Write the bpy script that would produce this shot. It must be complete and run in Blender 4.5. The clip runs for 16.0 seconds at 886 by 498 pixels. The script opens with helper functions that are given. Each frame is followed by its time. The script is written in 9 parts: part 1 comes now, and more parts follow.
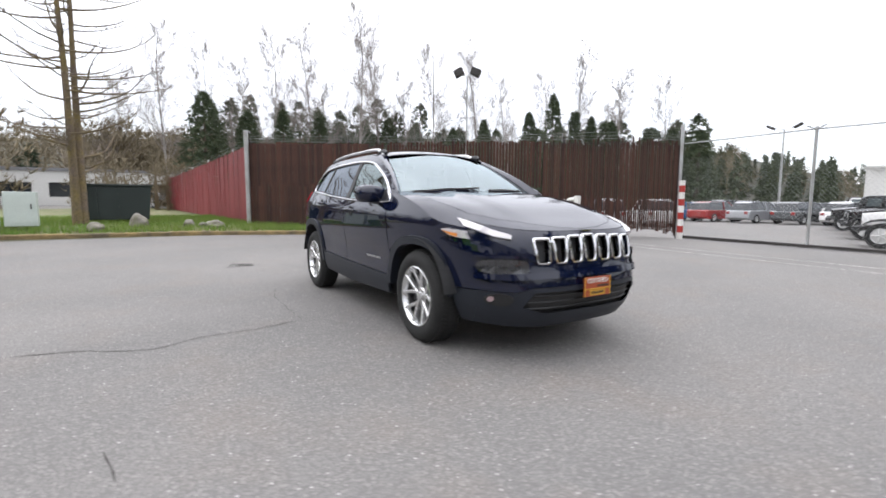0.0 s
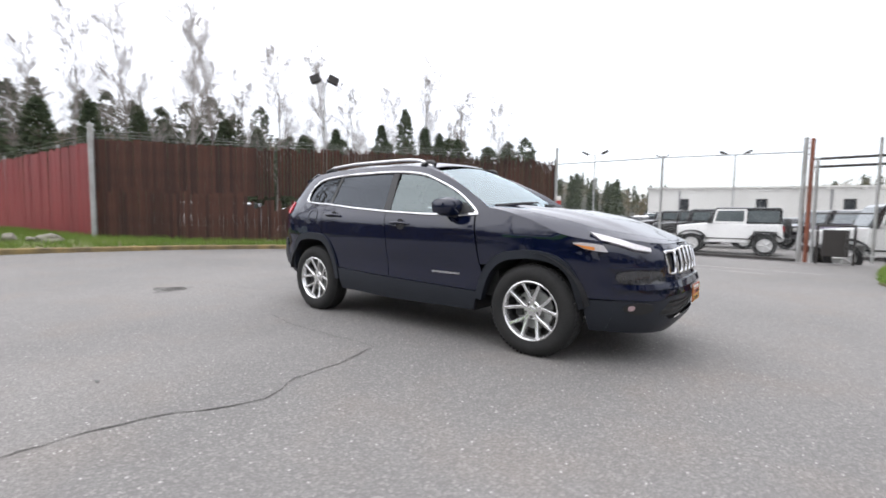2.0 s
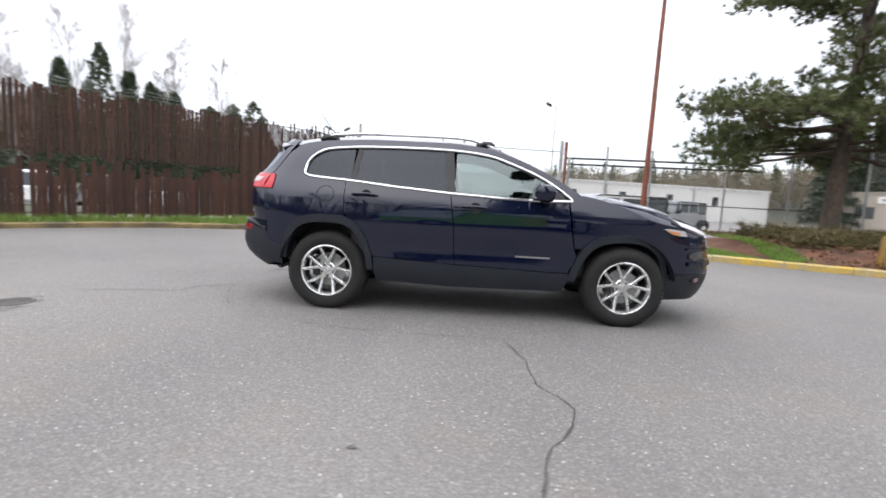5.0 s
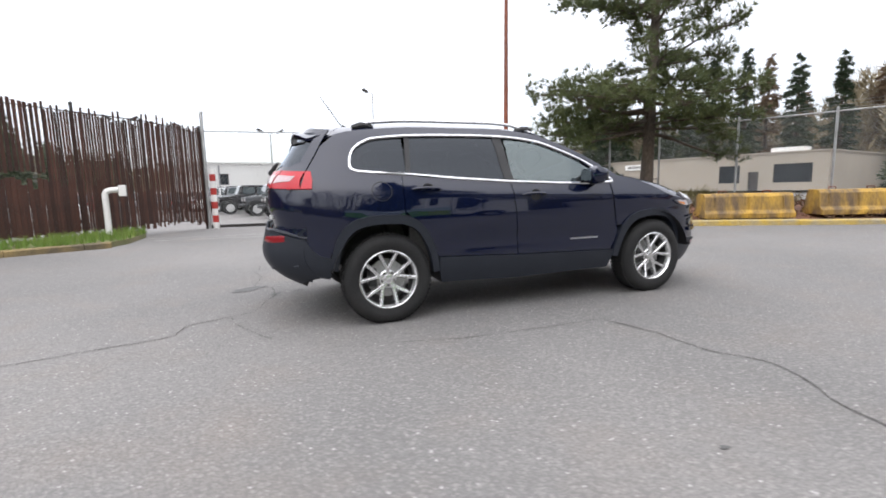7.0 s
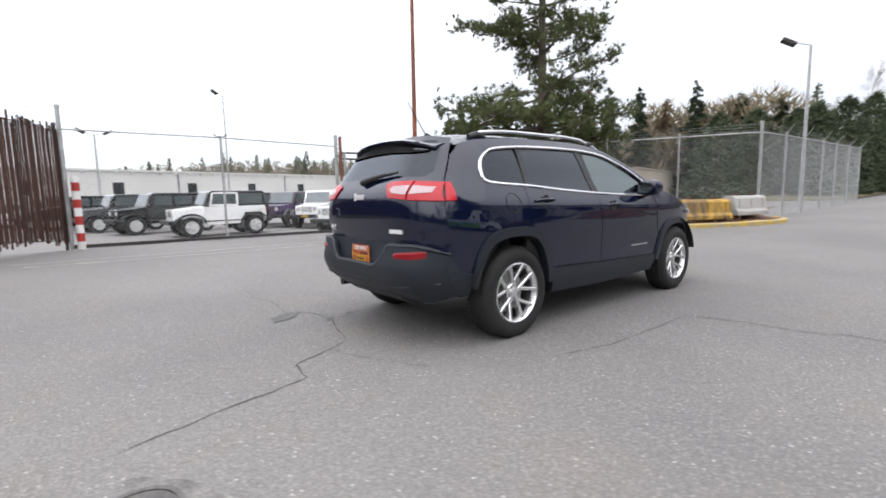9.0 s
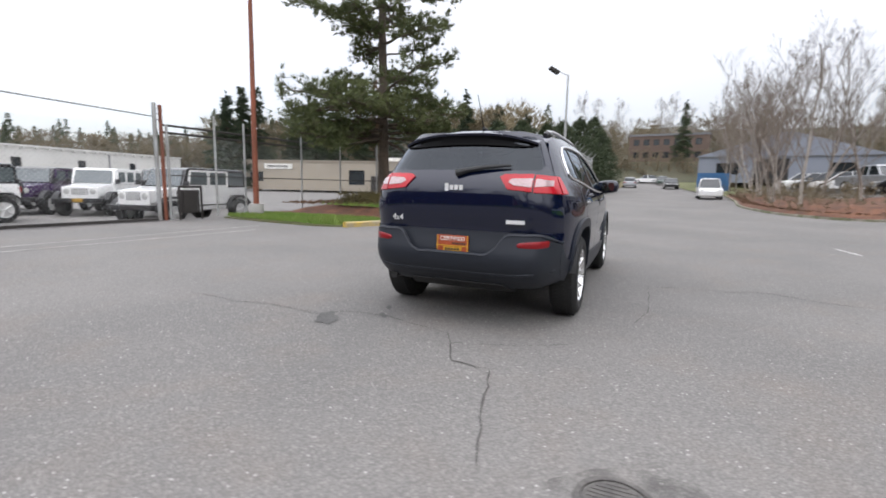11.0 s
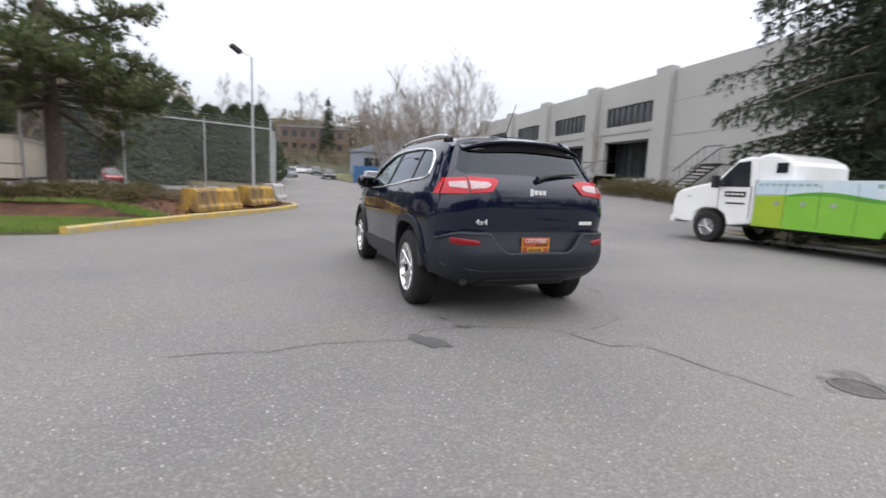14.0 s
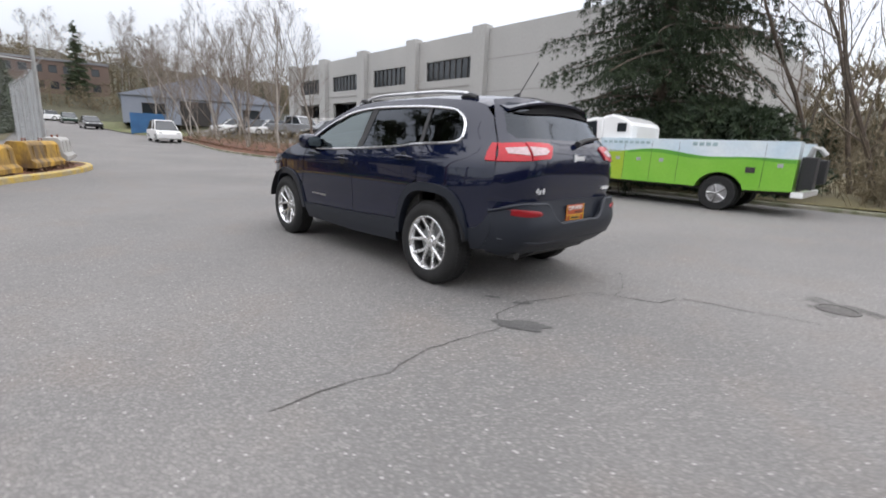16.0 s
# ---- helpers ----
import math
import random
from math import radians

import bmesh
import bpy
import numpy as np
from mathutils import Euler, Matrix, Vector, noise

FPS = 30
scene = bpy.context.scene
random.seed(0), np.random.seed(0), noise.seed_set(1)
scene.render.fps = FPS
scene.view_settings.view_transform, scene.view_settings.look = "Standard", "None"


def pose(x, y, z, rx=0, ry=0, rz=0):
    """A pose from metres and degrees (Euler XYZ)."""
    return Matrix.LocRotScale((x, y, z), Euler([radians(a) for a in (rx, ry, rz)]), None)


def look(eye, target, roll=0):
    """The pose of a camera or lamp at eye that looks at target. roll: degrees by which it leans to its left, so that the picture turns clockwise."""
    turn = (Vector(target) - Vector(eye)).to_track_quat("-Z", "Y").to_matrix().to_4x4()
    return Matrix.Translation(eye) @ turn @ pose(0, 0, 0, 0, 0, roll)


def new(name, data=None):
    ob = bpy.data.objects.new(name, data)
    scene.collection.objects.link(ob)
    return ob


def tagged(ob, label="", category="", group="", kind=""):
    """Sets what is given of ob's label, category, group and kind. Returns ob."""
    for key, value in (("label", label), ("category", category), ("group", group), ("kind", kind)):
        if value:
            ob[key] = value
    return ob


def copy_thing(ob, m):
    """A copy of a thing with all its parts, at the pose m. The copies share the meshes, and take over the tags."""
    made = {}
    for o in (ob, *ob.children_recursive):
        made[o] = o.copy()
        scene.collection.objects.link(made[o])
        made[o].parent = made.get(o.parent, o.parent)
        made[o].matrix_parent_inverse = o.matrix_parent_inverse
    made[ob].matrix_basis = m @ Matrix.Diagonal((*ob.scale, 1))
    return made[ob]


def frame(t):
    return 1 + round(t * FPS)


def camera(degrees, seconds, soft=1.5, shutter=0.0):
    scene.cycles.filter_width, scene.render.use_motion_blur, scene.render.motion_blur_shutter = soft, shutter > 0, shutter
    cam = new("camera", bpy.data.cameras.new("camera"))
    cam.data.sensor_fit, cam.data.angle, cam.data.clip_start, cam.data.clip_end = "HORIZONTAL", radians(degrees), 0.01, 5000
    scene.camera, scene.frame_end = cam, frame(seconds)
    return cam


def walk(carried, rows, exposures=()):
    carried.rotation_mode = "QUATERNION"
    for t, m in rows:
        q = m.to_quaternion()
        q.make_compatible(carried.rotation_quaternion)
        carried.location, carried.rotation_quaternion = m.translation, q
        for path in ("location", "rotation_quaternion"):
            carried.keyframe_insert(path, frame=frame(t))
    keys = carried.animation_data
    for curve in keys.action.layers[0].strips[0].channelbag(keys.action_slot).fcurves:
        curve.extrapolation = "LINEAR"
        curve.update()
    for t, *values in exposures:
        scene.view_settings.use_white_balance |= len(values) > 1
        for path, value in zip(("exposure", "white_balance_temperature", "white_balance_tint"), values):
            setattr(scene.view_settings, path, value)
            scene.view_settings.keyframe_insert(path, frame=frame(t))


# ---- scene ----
cam = camera(88.1, 16.0, soft=1.7, shutter=0.5)
PATH = [
    (0, (4.446, -2.591, 1.094), (2.759, -1.537, 0.889), 0.3),
    (0.5, (4.1, -3.003, 1.078), (2.488, -1.836, 0.881), -0.6),
    (1, (3.732, -3.371, 1.098), (2.25, -2.035, 0.968), 0.6),
    (1.5, (3.346, -3.714, 1.092), (2.004, -2.236, 0.957), 0.5),
    (2, (2.954, -4.093, 1.098), (1.734, -2.515, 0.947), 0.8),
    (2.5, (2.55, -4.422, 1.101), (1.602, -2.67, 0.925), 1.0),
    (3, (2.062, -4.668, 1.086), (1.289, -2.833, 0.898), 1.0),
    (3.2, (1.868, -4.753, 1.086), (1.174, -2.882, 0.943), 0.3),
    (5.3, (-0.439, -5.032, 1.079), (-0.348, -3.047, 0.855), 2.4),
    (5.5, (-0.66, -5.048, 1.056), (-0.435, -3.071, 0.854), 1.3),
    (6, (-1.206, -4.86, 1.057), (-0.846, -2.903, 0.857), -0.6),
    (6.5, (-1.713, -4.669, 1.072), (-1.192, -2.75, 0.858), 0.1),
    (7, (-2.193, -4.421, 1.074), (-1.506, -2.561, 0.81), -1.2),
    (7.5, (-2.64, -4.118, 1.089), (-1.847, -2.305, 0.798), 0.9),
    (8, (-3.103, -3.897, 1.114), (-2.105, -2.193, 0.796), 1.5),
    (8.2, (-3.279, -3.807, 1.108), (-2.238, -2.121, 0.837), -0.0),
    (10.3, (-5.131, -2.057, 1.149), (-3.483, -0.964, 0.848), 1.6),
    (10.5, (-5.272, -1.863, 1.143), (-3.566, -0.869, 0.829), 1.2),
    (11, (-5.58, -1.37, 1.138), (-3.761, -0.584, 0.862), 1.2),
    (11.5, (-5.781, -0.809, 1.128), (-3.897, -0.193, 0.866), 1.7),
    (12, (-5.951, -0.233, 1.125), (-4.026, 0.214, 0.815), 3.8),
    (12.5, (-5.963, 0.35, 1.107), (-4.007, 0.536, 0.734), 5.8),
    (13, (-5.912, 0.929, 1.139), (-3.941, 0.797, 0.83), 5.1),
    (13.5, (-5.812, 1.506, 1.163), (-3.875, 1.092, 0.89), 3.9),
    (14, (-5.614, 2.054, 1.16), (-3.75, 1.385, 0.882), 2.4),
    (14.5, (-5.431, 2.586, 1.149), (-3.705, 1.616, 0.864), 4.0),
    (15, (-5.107, 2.997, 1.135), (-3.52, 1.827, 0.801), 2.5),
    (15.5, (-4.714, 3.316, 1.151), (-3.235, 2.015, 0.803), 3.9),
    (16, (-4.239, 3.478, 1.187), (-2.835, 2.124, 0.744), 2.5),
]
walk(cam, [(t, look(eye, target, roll)) for t, eye, target, roll in PATH],
     exposures=[(0, -0.03), (2.0, -0.03), (3.2, -0.10), (5.3, -0.02), (8.0, -0.02), (10.0, -0.22), (12.5, -0.27), (16.0, -0.27)])


# ---- helpers of this scene ----
def pchip(xs, ys):
    """Smooth curve through the points, with no overshoot."""
    xs, ys = np.array(xs, float), np.array(ys, float)
    h, d = np.diff(xs), np.diff(ys) / np.diff(xs)
    m = np.zeros(len(xs))
    m[0], m[-1] = d[0], d[-1]
    for i in range(1, len(xs) - 1):
        if d[i - 1] * d[i] > 0:
            m[i] = 2 * d[i - 1] * d[i] / (d[i - 1] + d[i])

    def f(x):
        x = min(max(x, xs[0]), xs[-1])
        i = min(int(np.searchsorted(xs, x, side="right")) - 1, len(h) - 1)
        t = (x - xs[i]) / h[i]
        return float((2 * t**3 - 3 * t**2 + 1) * ys[i] + (t**3 - 2 * t**2 + t) * h[i] * m[i]
                     + (3 * t**2 - 2 * t**3) * ys[i + 1] + (t**3 - t**2) * h[i] * m[i + 1])
    return f


def smooth(t):
    t = min(max(t, 0.0), 1.0)
    return t * t * (3 - 2 * t)


def ground_z(x, y):
    """Height of the lot, the rising road to the east and the ramp to the office block."""
    d = max(0.0, x - 15)
    z = (0.012 * d + 0.00028 * d * d) * smooth((24 - y) / 16) + 4.0 * smooth((x - 88) / 13) * smooth((40 - abs(y)) / 12)
    z += 1.6 * smooth((-y - 9) / 13) * smooth((x - 4) / 12)
    z += 0.14 * smooth((-x - 9) / 5) * smooth((8 - y) / 8)
    z += 0.02 * max(0.0, -x - 40) - 0.3 * smooth((y - 11.0) / 1.3)
    return z


class Soup:
    """Collects vertices and faces for one mesh."""

    def __init__(self):
        self.v, self.f, self.m = [], [], []

    def add(self, verts, faces, mi=0):
        k = len(self.v)
        self.v.extend(verts)
        self.f.extend([tuple(i + k for i in q) for q in faces])
        self.m.extend([mi] * len(faces))

    def box(self, lo, hi, m=None, mi=0):
        (a, b, c), (d, e, f) = lo, hi
        vs = [(a, b, c), (d, b, c), (d, e, c), (a, e, c), (a, b, f), (d, b, f), (d, e, f), (a, e, f)]
        if m is not None:
            vs = [tuple(m @ Vector(p)) for p in vs]
        self.add(vs, [(0, 3, 2, 1), (4, 5, 6, 7), (0, 1, 5, 4), (1, 2, 6, 5), (2, 3, 7, 6), (3, 0, 4, 7)], mi)

    def tube(self, pts, radii, n=6, caps=True, mi=0, squash=1.0):
        pts = [Vector(p) for p in pts]
        if not hasattr(radii, "__len__"):
            radii = [radii] * len(pts)
        rings, up = [], None
        for i, p in enumerate(pts):
            d = (pts[min(i + 1, len(pts) - 1)] - pts[max(i - 1, 0)])
            d = d.normalized() if d.length > 1e-9 else Vector((0, 0, 1))
            if up is None:
                up = Vector((0, 0, 1)) if abs(d.z) < 0.9 else Vector((1, 0, 0))
            a = d.cross(up).normalized()
            up = a.cross(d).normalized()
            rings.append([tuple(p + (a * math.cos(2 * math.pi * k / n) + up * squash * math.sin(2 * math.pi * k / n)) * radii[i]) for k in range(n)])
        vs = [q for r in rings for q in r]
        fs = [(i * n + k, i * n + (k + 1) % n, (i + 1) * n + (k + 1) % n, (i + 1) * n + k) for i in range(len(pts) - 1) for k in range(n)]
        if caps and n > 2:
            fs.append(tuple(range(n - 1, -1, -1)))
            fs.append(tuple((len(pts) - 1) * n + k for k in range(n)))
        self.add(vs, fs, mi)

    def lathe(self, prof, centre, axis, n=32, mi=0):
        """Turns (radius, along) pairs about an axis through the centre."""
        ax = Vector(axis).normalized()
        u = ax.orthogonal().normalized()
        w = ax.cross(u)
        c = Vector(centre)
        vs = [tuple(c + ax * h + (u * math.cos(2 * math.pi * k / n) + w * math.sin(2 * math.pi * k / n)) * r) for r, h in prof for k in range(n)]
        fs = [(i * n + k, i * n + (k + 1) % n, (i + 1) * n + (k + 1) % n, (i + 1) * n + k) for i in range(len(prof) - 1) for k in range(n)]
        self.add(vs, fs, mi)

    def prism(self, poly, a, b, put, mi=0):
        """A polygon of (u, v) pairs drawn from depth a to b; put(u, v, d) gives the place."""
        n = len(poly)
        vs = [tuple(put(u, v, a)) for u, v in poly] + [tuple(put(u, v, b)) for u, v in poly]
        fs = [tuple(range(n - 1, -1, -1)), tuple(range(n, 2 * n))]
        fs += [(i, (i + 1) % n, n + (i + 1) % n, n + i) for i in range(n)]
        self.add(vs, fs, mi)


def mesh_of(name, soup, mats, fix=True, shade=False, bevel=0.0, angle=40):
    me = bpy.data.meshes.new(name)
    me.from_pydata(soup.v, [], soup.f)
    for m in mats:
        me.materials.append(m)
    if len(mats) > 1:
        me.polygons.foreach_set("material_index", soup.m)
    if fix or bevel:
        bm = bmesh.new()
        bm.from_mesh(me)
        if fix:
            bmesh.ops.recalc_face_normals(bm, faces=bm.faces)
        if bevel:
            es = [e for e in bm.edges if len(e.link_faces) == 2 and e.calc_face_angle(0) > 0.6]
            bmesh.ops.bevel(bm, geom=es, offset=bevel, segments=2, affect="EDGES", profile=0.6)
        bm.to_mesh(me)
        bm.free()
    if shade:
        me.shade_smooth()
        if angle < 180:
            me.set_sharp_from_angle(angle=radians(angle))
    return me


def part(name, soup, material, parent=None, label="", fix=True, shade=False, bevel=0.0, angle=40):
    mats = material if isinstance(material, (list, tuple)) else [material]
    ob = new(name, mesh_of(name, soup, mats, fix, shade, bevel, angle))
    if parent is not None:
        ob.parent = parent
    if label:
        tagged(ob, label)
    return ob


def thing(name, m=None, label="", category="", group="", kind=""):
    """An Empty at the base of a thing that has parts."""
    ob = new(name)
    ob.empty_display_size = 0.2
    ob.matrix_world = m if m is not None else Matrix()
    return tagged(ob, label, category, group, kind)


def curve_pts(pts, n=8, closed=False):
    """Catmull-Rom through points of any dimension."""
    P = [np.array(p, float) for p in pts]
    out, k = [], len(P)
    for i in range(k if closed else k - 1):
        p0, p1, p2, p3 = (P[(i + j - 1) % k] if closed else P[min(max(i + j - 1, 0), k - 1)] for j in range(4))
        for s in range(n):
            t = s / n
            out.append(tuple(0.5 * (2 * p1 + (p2 - p0) * t + (2 * p0 - 5 * p1 + 4 * p2 - p3) * t * t + (3 * p1 - p0 - 3 * p2 + p3) * t**3)))
    if not closed:
        out.append(tuple(P[-1]))
    return out


def rng(seed):
    return random.Random(seed)


# ---- light ----
world = bpy.data.worlds.new("world")
scene.world = world
world.use_nodes = True
wn = world.node_tree.nodes
wl = world.node_tree.links
wn.clear()
sky = wn.new("ShaderNodeTexSky")
sky.sky_type, sky.sun_disc = "NISHITA", False
sky.sun_elevation, sky.sun_rotation = radians(48), radians(200)
sky_dim = wn.new("ShaderNodeBackground")
sky_dim.inputs["Strength"].default_value = 0.05
wl.new(sky.outputs[0], sky_dim.inputs[0])
# cloud cover: four times as bright overhead as at the horizon, softly mottled
co = wn.new("ShaderNodeTexCoord")
sep = wn.new("ShaderNodeSeparateXYZ")
wl.new(co.outputs["Generated"], sep.inputs[0])
up = wn.new("ShaderNodeMapRange")
up.inputs["From Min"].default_value, up.inputs["From Max"].default_value = 0.0, 1.0
up.inputs["To Min"].default_value, up.inputs["To Max"].default_value = 0.78, 3.4
wl.new(sep.outputs["Z"], up.inputs["Value"])
cn = wn.new("ShaderNodeTexNoise")
cn.inputs["Scale"].default_value, cn.inputs["Detail"].default_value = 2.2, 4.0
wl.new(co.outputs["Generated"], cn.inputs["Vector"])
cm = wn.new("ShaderNodeMapRange")
cm.inputs["From Min"].default_value, cm.inputs["From Max"].default_value = 0.3, 0.7
cm.inputs["To Min"].default_value, cm.inputs["To Max"].default_value = 0.93, 1.07
wl.new(cn.outputs[0], cm.inputs["Value"])
mul = wn.new("ShaderNodeMath")
mul.operation = "MULTIPLY"
wl.new(up.outputs[0], mul.inputs[0])
wl.new(cm.outputs[0], mul.inputs[1])
# the cover is a little thinner towards the west
side = wn.new("ShaderNodeVectorMath")
side.operation = "DOT_PRODUCT"
side.inputs[1].default_value = (-0.16, 0.07, 0.0)
wl.new(co.outputs["Generated"], side.inputs[0])
plus = wn.new("ShaderNodeMath")
plus.inputs[1].default_value = 1.0
wl.new(side.outputs["Value"], plus.inputs[0])
thin = wn.new("ShaderNodeMath")
thin.operation = "MULTIPLY"
wl.new(mul.outputs[0], thin.inputs[0])
wl.new(plus.outputs[0], thin.inputs[1])
cloud = wn.new("ShaderNodeBackground")
cloud.inputs["Color"].default_value = (0.955, 0.954, 1.0, 1)
wl.new(thin.outputs[0], cloud.inputs["Strength"])
both = wn.new("ShaderNodeAddShader")
wl.new(sky_dim.outputs[0], both.inputs[0])
wl.new(cloud.outputs[0], both.inputs[1])
wo = wn.new("ShaderNodeOutputWorld")
wl.new(both.outputs[0], wo.inputs[0])

sun = new("sun", bpy.data.lights.new("sun", "SUN"))
sun.data.energy, sun.data.angle, sun.data.color = 0.6, radians(100), (1.0, 0.96, 0.9)
sun.matrix_world = look((0, 0, 30), (9, 20, 0))


# ---- materials ----
def mat(name, col, rough=0.6, metal=0.0, var=0.15, big=1.5, fine=40.0, bump=0.1, bump_scale=None, col2=None, mix=0.5, coat=0.0, rnd=0.0, spec=0.5, stretch=None, coat_ior=1.5):
    """A plain surface with variation at two scales, and fine relief."""
    m = bpy.data.materials.new(name)
    m.use_nodes = True
    nt = m.node_tree
    nd, lk = nt.nodes, nt.links
    b = nd["Principled BSDF"]
    b.inputs["Roughness"].default_value = rough
    b.inputs["Metallic"].default_value = metal
    b.inputs["Specular IOR Level"].default_value = spec
    b.inputs["Coat Weight"].default_value = coat
    b.inputs["Coat Roughness"].default_value = 0.03
    b.inputs["Coat IOR"].default_value = coat_ior
    tc = nd.new("ShaderNodeTexCoord")
    src = tc.outputs["Object"]
    if stretch:
        mp = nd.new("ShaderNodeMapping")
        mp.inputs["Scale"].default_value = stretch
        lk.new(src, mp.inputs["Vector"])
        src = mp.outputs[0]
    n1, n2 = nd.new("ShaderNodeTexNoise"), nd.new("ShaderNodeTexNoise")
    for n, s, dt in ((n1, big, 4.0), (n2, fine, 3.0)):
        n.inputs["Scale"].default_value, n.inputs["Detail"].default_value = s, dt
        lk.new(src, n.inputs["Vector"])
    c2 = col2 if col2 else tuple(c * 0.6 for c in col)
    r1 = nd.new("ShaderNodeMapRange")
    r1.inputs["From Min"].default_value, r1.inputs["From Max"].default_value = 0.35, 0.65
    r1.inputs["To Max"].default_value = mix
    lk.new(n1.outputs[0], r1.inputs["Value"])
    mx = nd.new("ShaderNodeMix")
    mx.data_type = "RGBA"
    mx.inputs["A"].default_value, mx.inputs["B"].default_value = (*col, 1), (*c2, 1)
    lk.new(r1.outputs[0], mx.inputs["Factor"])
    r2 = nd.new("ShaderNodeMapRange")
    r2.inputs["From Min"].default_value, r2.inputs["From Max"].default_value = 0.3, 0.7
    r2.inputs["To Min"].default_value, r2.inputs["To Max"].default_value = 1 - var, 1 + var
    lk.new(n2.outputs[0], r2.inputs["Value"])
    hs = nd.new("ShaderNodeHueSaturation")
    lk.new(mx.outputs["Result"], hs.inputs["Color"])
    val = r2.outputs[0]
    if rnd:
        oi = nd.new("ShaderNodeObjectInfo")
        r3 = nd.new("ShaderNodeMapRange")
        r3.inputs["To Min"].default_value, r3.inputs["To Max"].default_value = 1 - rnd, 1 + rnd
        lk.new(oi.outputs["Random"], r3.inputs["Value"])
        mm = nd.new("ShaderNodeMath")
        mm.operation = "MULTIPLY"
        lk.new(val, mm.inputs[0])
        lk.new(r3.outputs[0], mm.inputs[1])
        val = mm.outputs[0]
    lk.new(val, hs.inputs["Value"])
    lk.new(hs.outputs[0], b.inputs["Base Color"])
    if bump:
        bp = nd.new("ShaderNodeBump")
        bp.inputs["Strength"].default_value, bp.inputs["Distance"].default_value = bump, 0.01
        if bump_scale:
            n3 = nd.new("ShaderNodeTexNoise")
            n3.inputs["Scale"].default_value = bump_scale
            lk.new(src, n3.inputs["Vector"])
            lk.new(n3.outputs[0], bp.inputs["Height"])
        else:
            lk.new(n2.outputs[0], bp.inputs["Height"])
        lk.new(bp.outputs[0], b.inputs["Normal"])
    return m


def leaf_mat(name, col, col2):
    """Foliage that differs from tuft to tuft."""
    m = bpy.data.materials.new(name)
    m.use_nodes = True
    nd, lk = m.node_tree.nodes, m.node_tree.links
    b = nd["Principled BSDF"]
    b.inputs["Roughness"].default_value = 0.6
    b.inputs["Specular IOR Level"].default_value = 0.25
    g = nd.new("ShaderNodeNewGeometry")
    tc = nd.new("ShaderNodeTexCoord")
    n1 = nd.new("ShaderNodeTexNoise")
    n1.inputs["Scale"].default_value = 0.8
    lk.new(tc.outputs["Object"], n1.inputs["Vector"])
    ad = nd.new("ShaderNodeMath")
    ad.operation = "MULTIPLY_ADD"
    ad.inputs[1].default_value = 0.6
    lk.new(g.outputs["Random Per Island"], ad.inputs[0])
    mr = nd.new("ShaderNodeMapRange")
    mr.inputs["From Min"].default_value, mr.inputs["From Max"].default_value = 0.35, 0.65
    mr.inputs["To Max"].default_value = 0.4
    lk.new(n1.outputs[0], mr.inputs["Value"])
    lk.new(mr.outputs[0], ad.inputs[2])
    mx = nd.new("ShaderNodeMix")
    mx.data_type = "RGBA"
    mx.inputs["A"].default_value, mx.inputs["B"].default_value = (*col, 1), (*col2, 1)
    lk.new(ad.outputs[0], mx.inputs["Factor"])
    lk.new(mx.outputs["Result"], b.inputs["Base Color"])
    return m


def glass_mat(name, tint, gloss=1.0, rough=0.0, ior=1.6, shine=(1.0, 1.0, 1.0)):
    """Thin pane: tinted see-through with Fresnel gloss."""
    m = bpy.data.materials.new(name)
    m.use_nodes = True
    nd, lk = m.node_tree.nodes, m.node_tree.links
    nd.clear()
    tr, gl, mx, fr, out = (nd.new(k) for k in ("ShaderNodeBsdfTransparent", "ShaderNodeBsdfGlossy", "ShaderNodeMixShader", "ShaderNodeFresnel", "ShaderNodeOutputMaterial"))
    tr.inputs["Color"].default_value = (*tint, 1)
    gl.inputs["Roughness"].default_value = rough
    gl.inputs["Color"].default_value = (*shine, 1)
    fr.inputs["IOR"].default_value = ior
    lk.new(fr.outputs[0], mx.inputs[0])
    lk.new(tr.outputs[0], mx.inputs[1])
    lk.new(gl.outputs[0], mx.inputs[2])
    lk.new(mx.outputs[0], out.inputs[0])
    return m


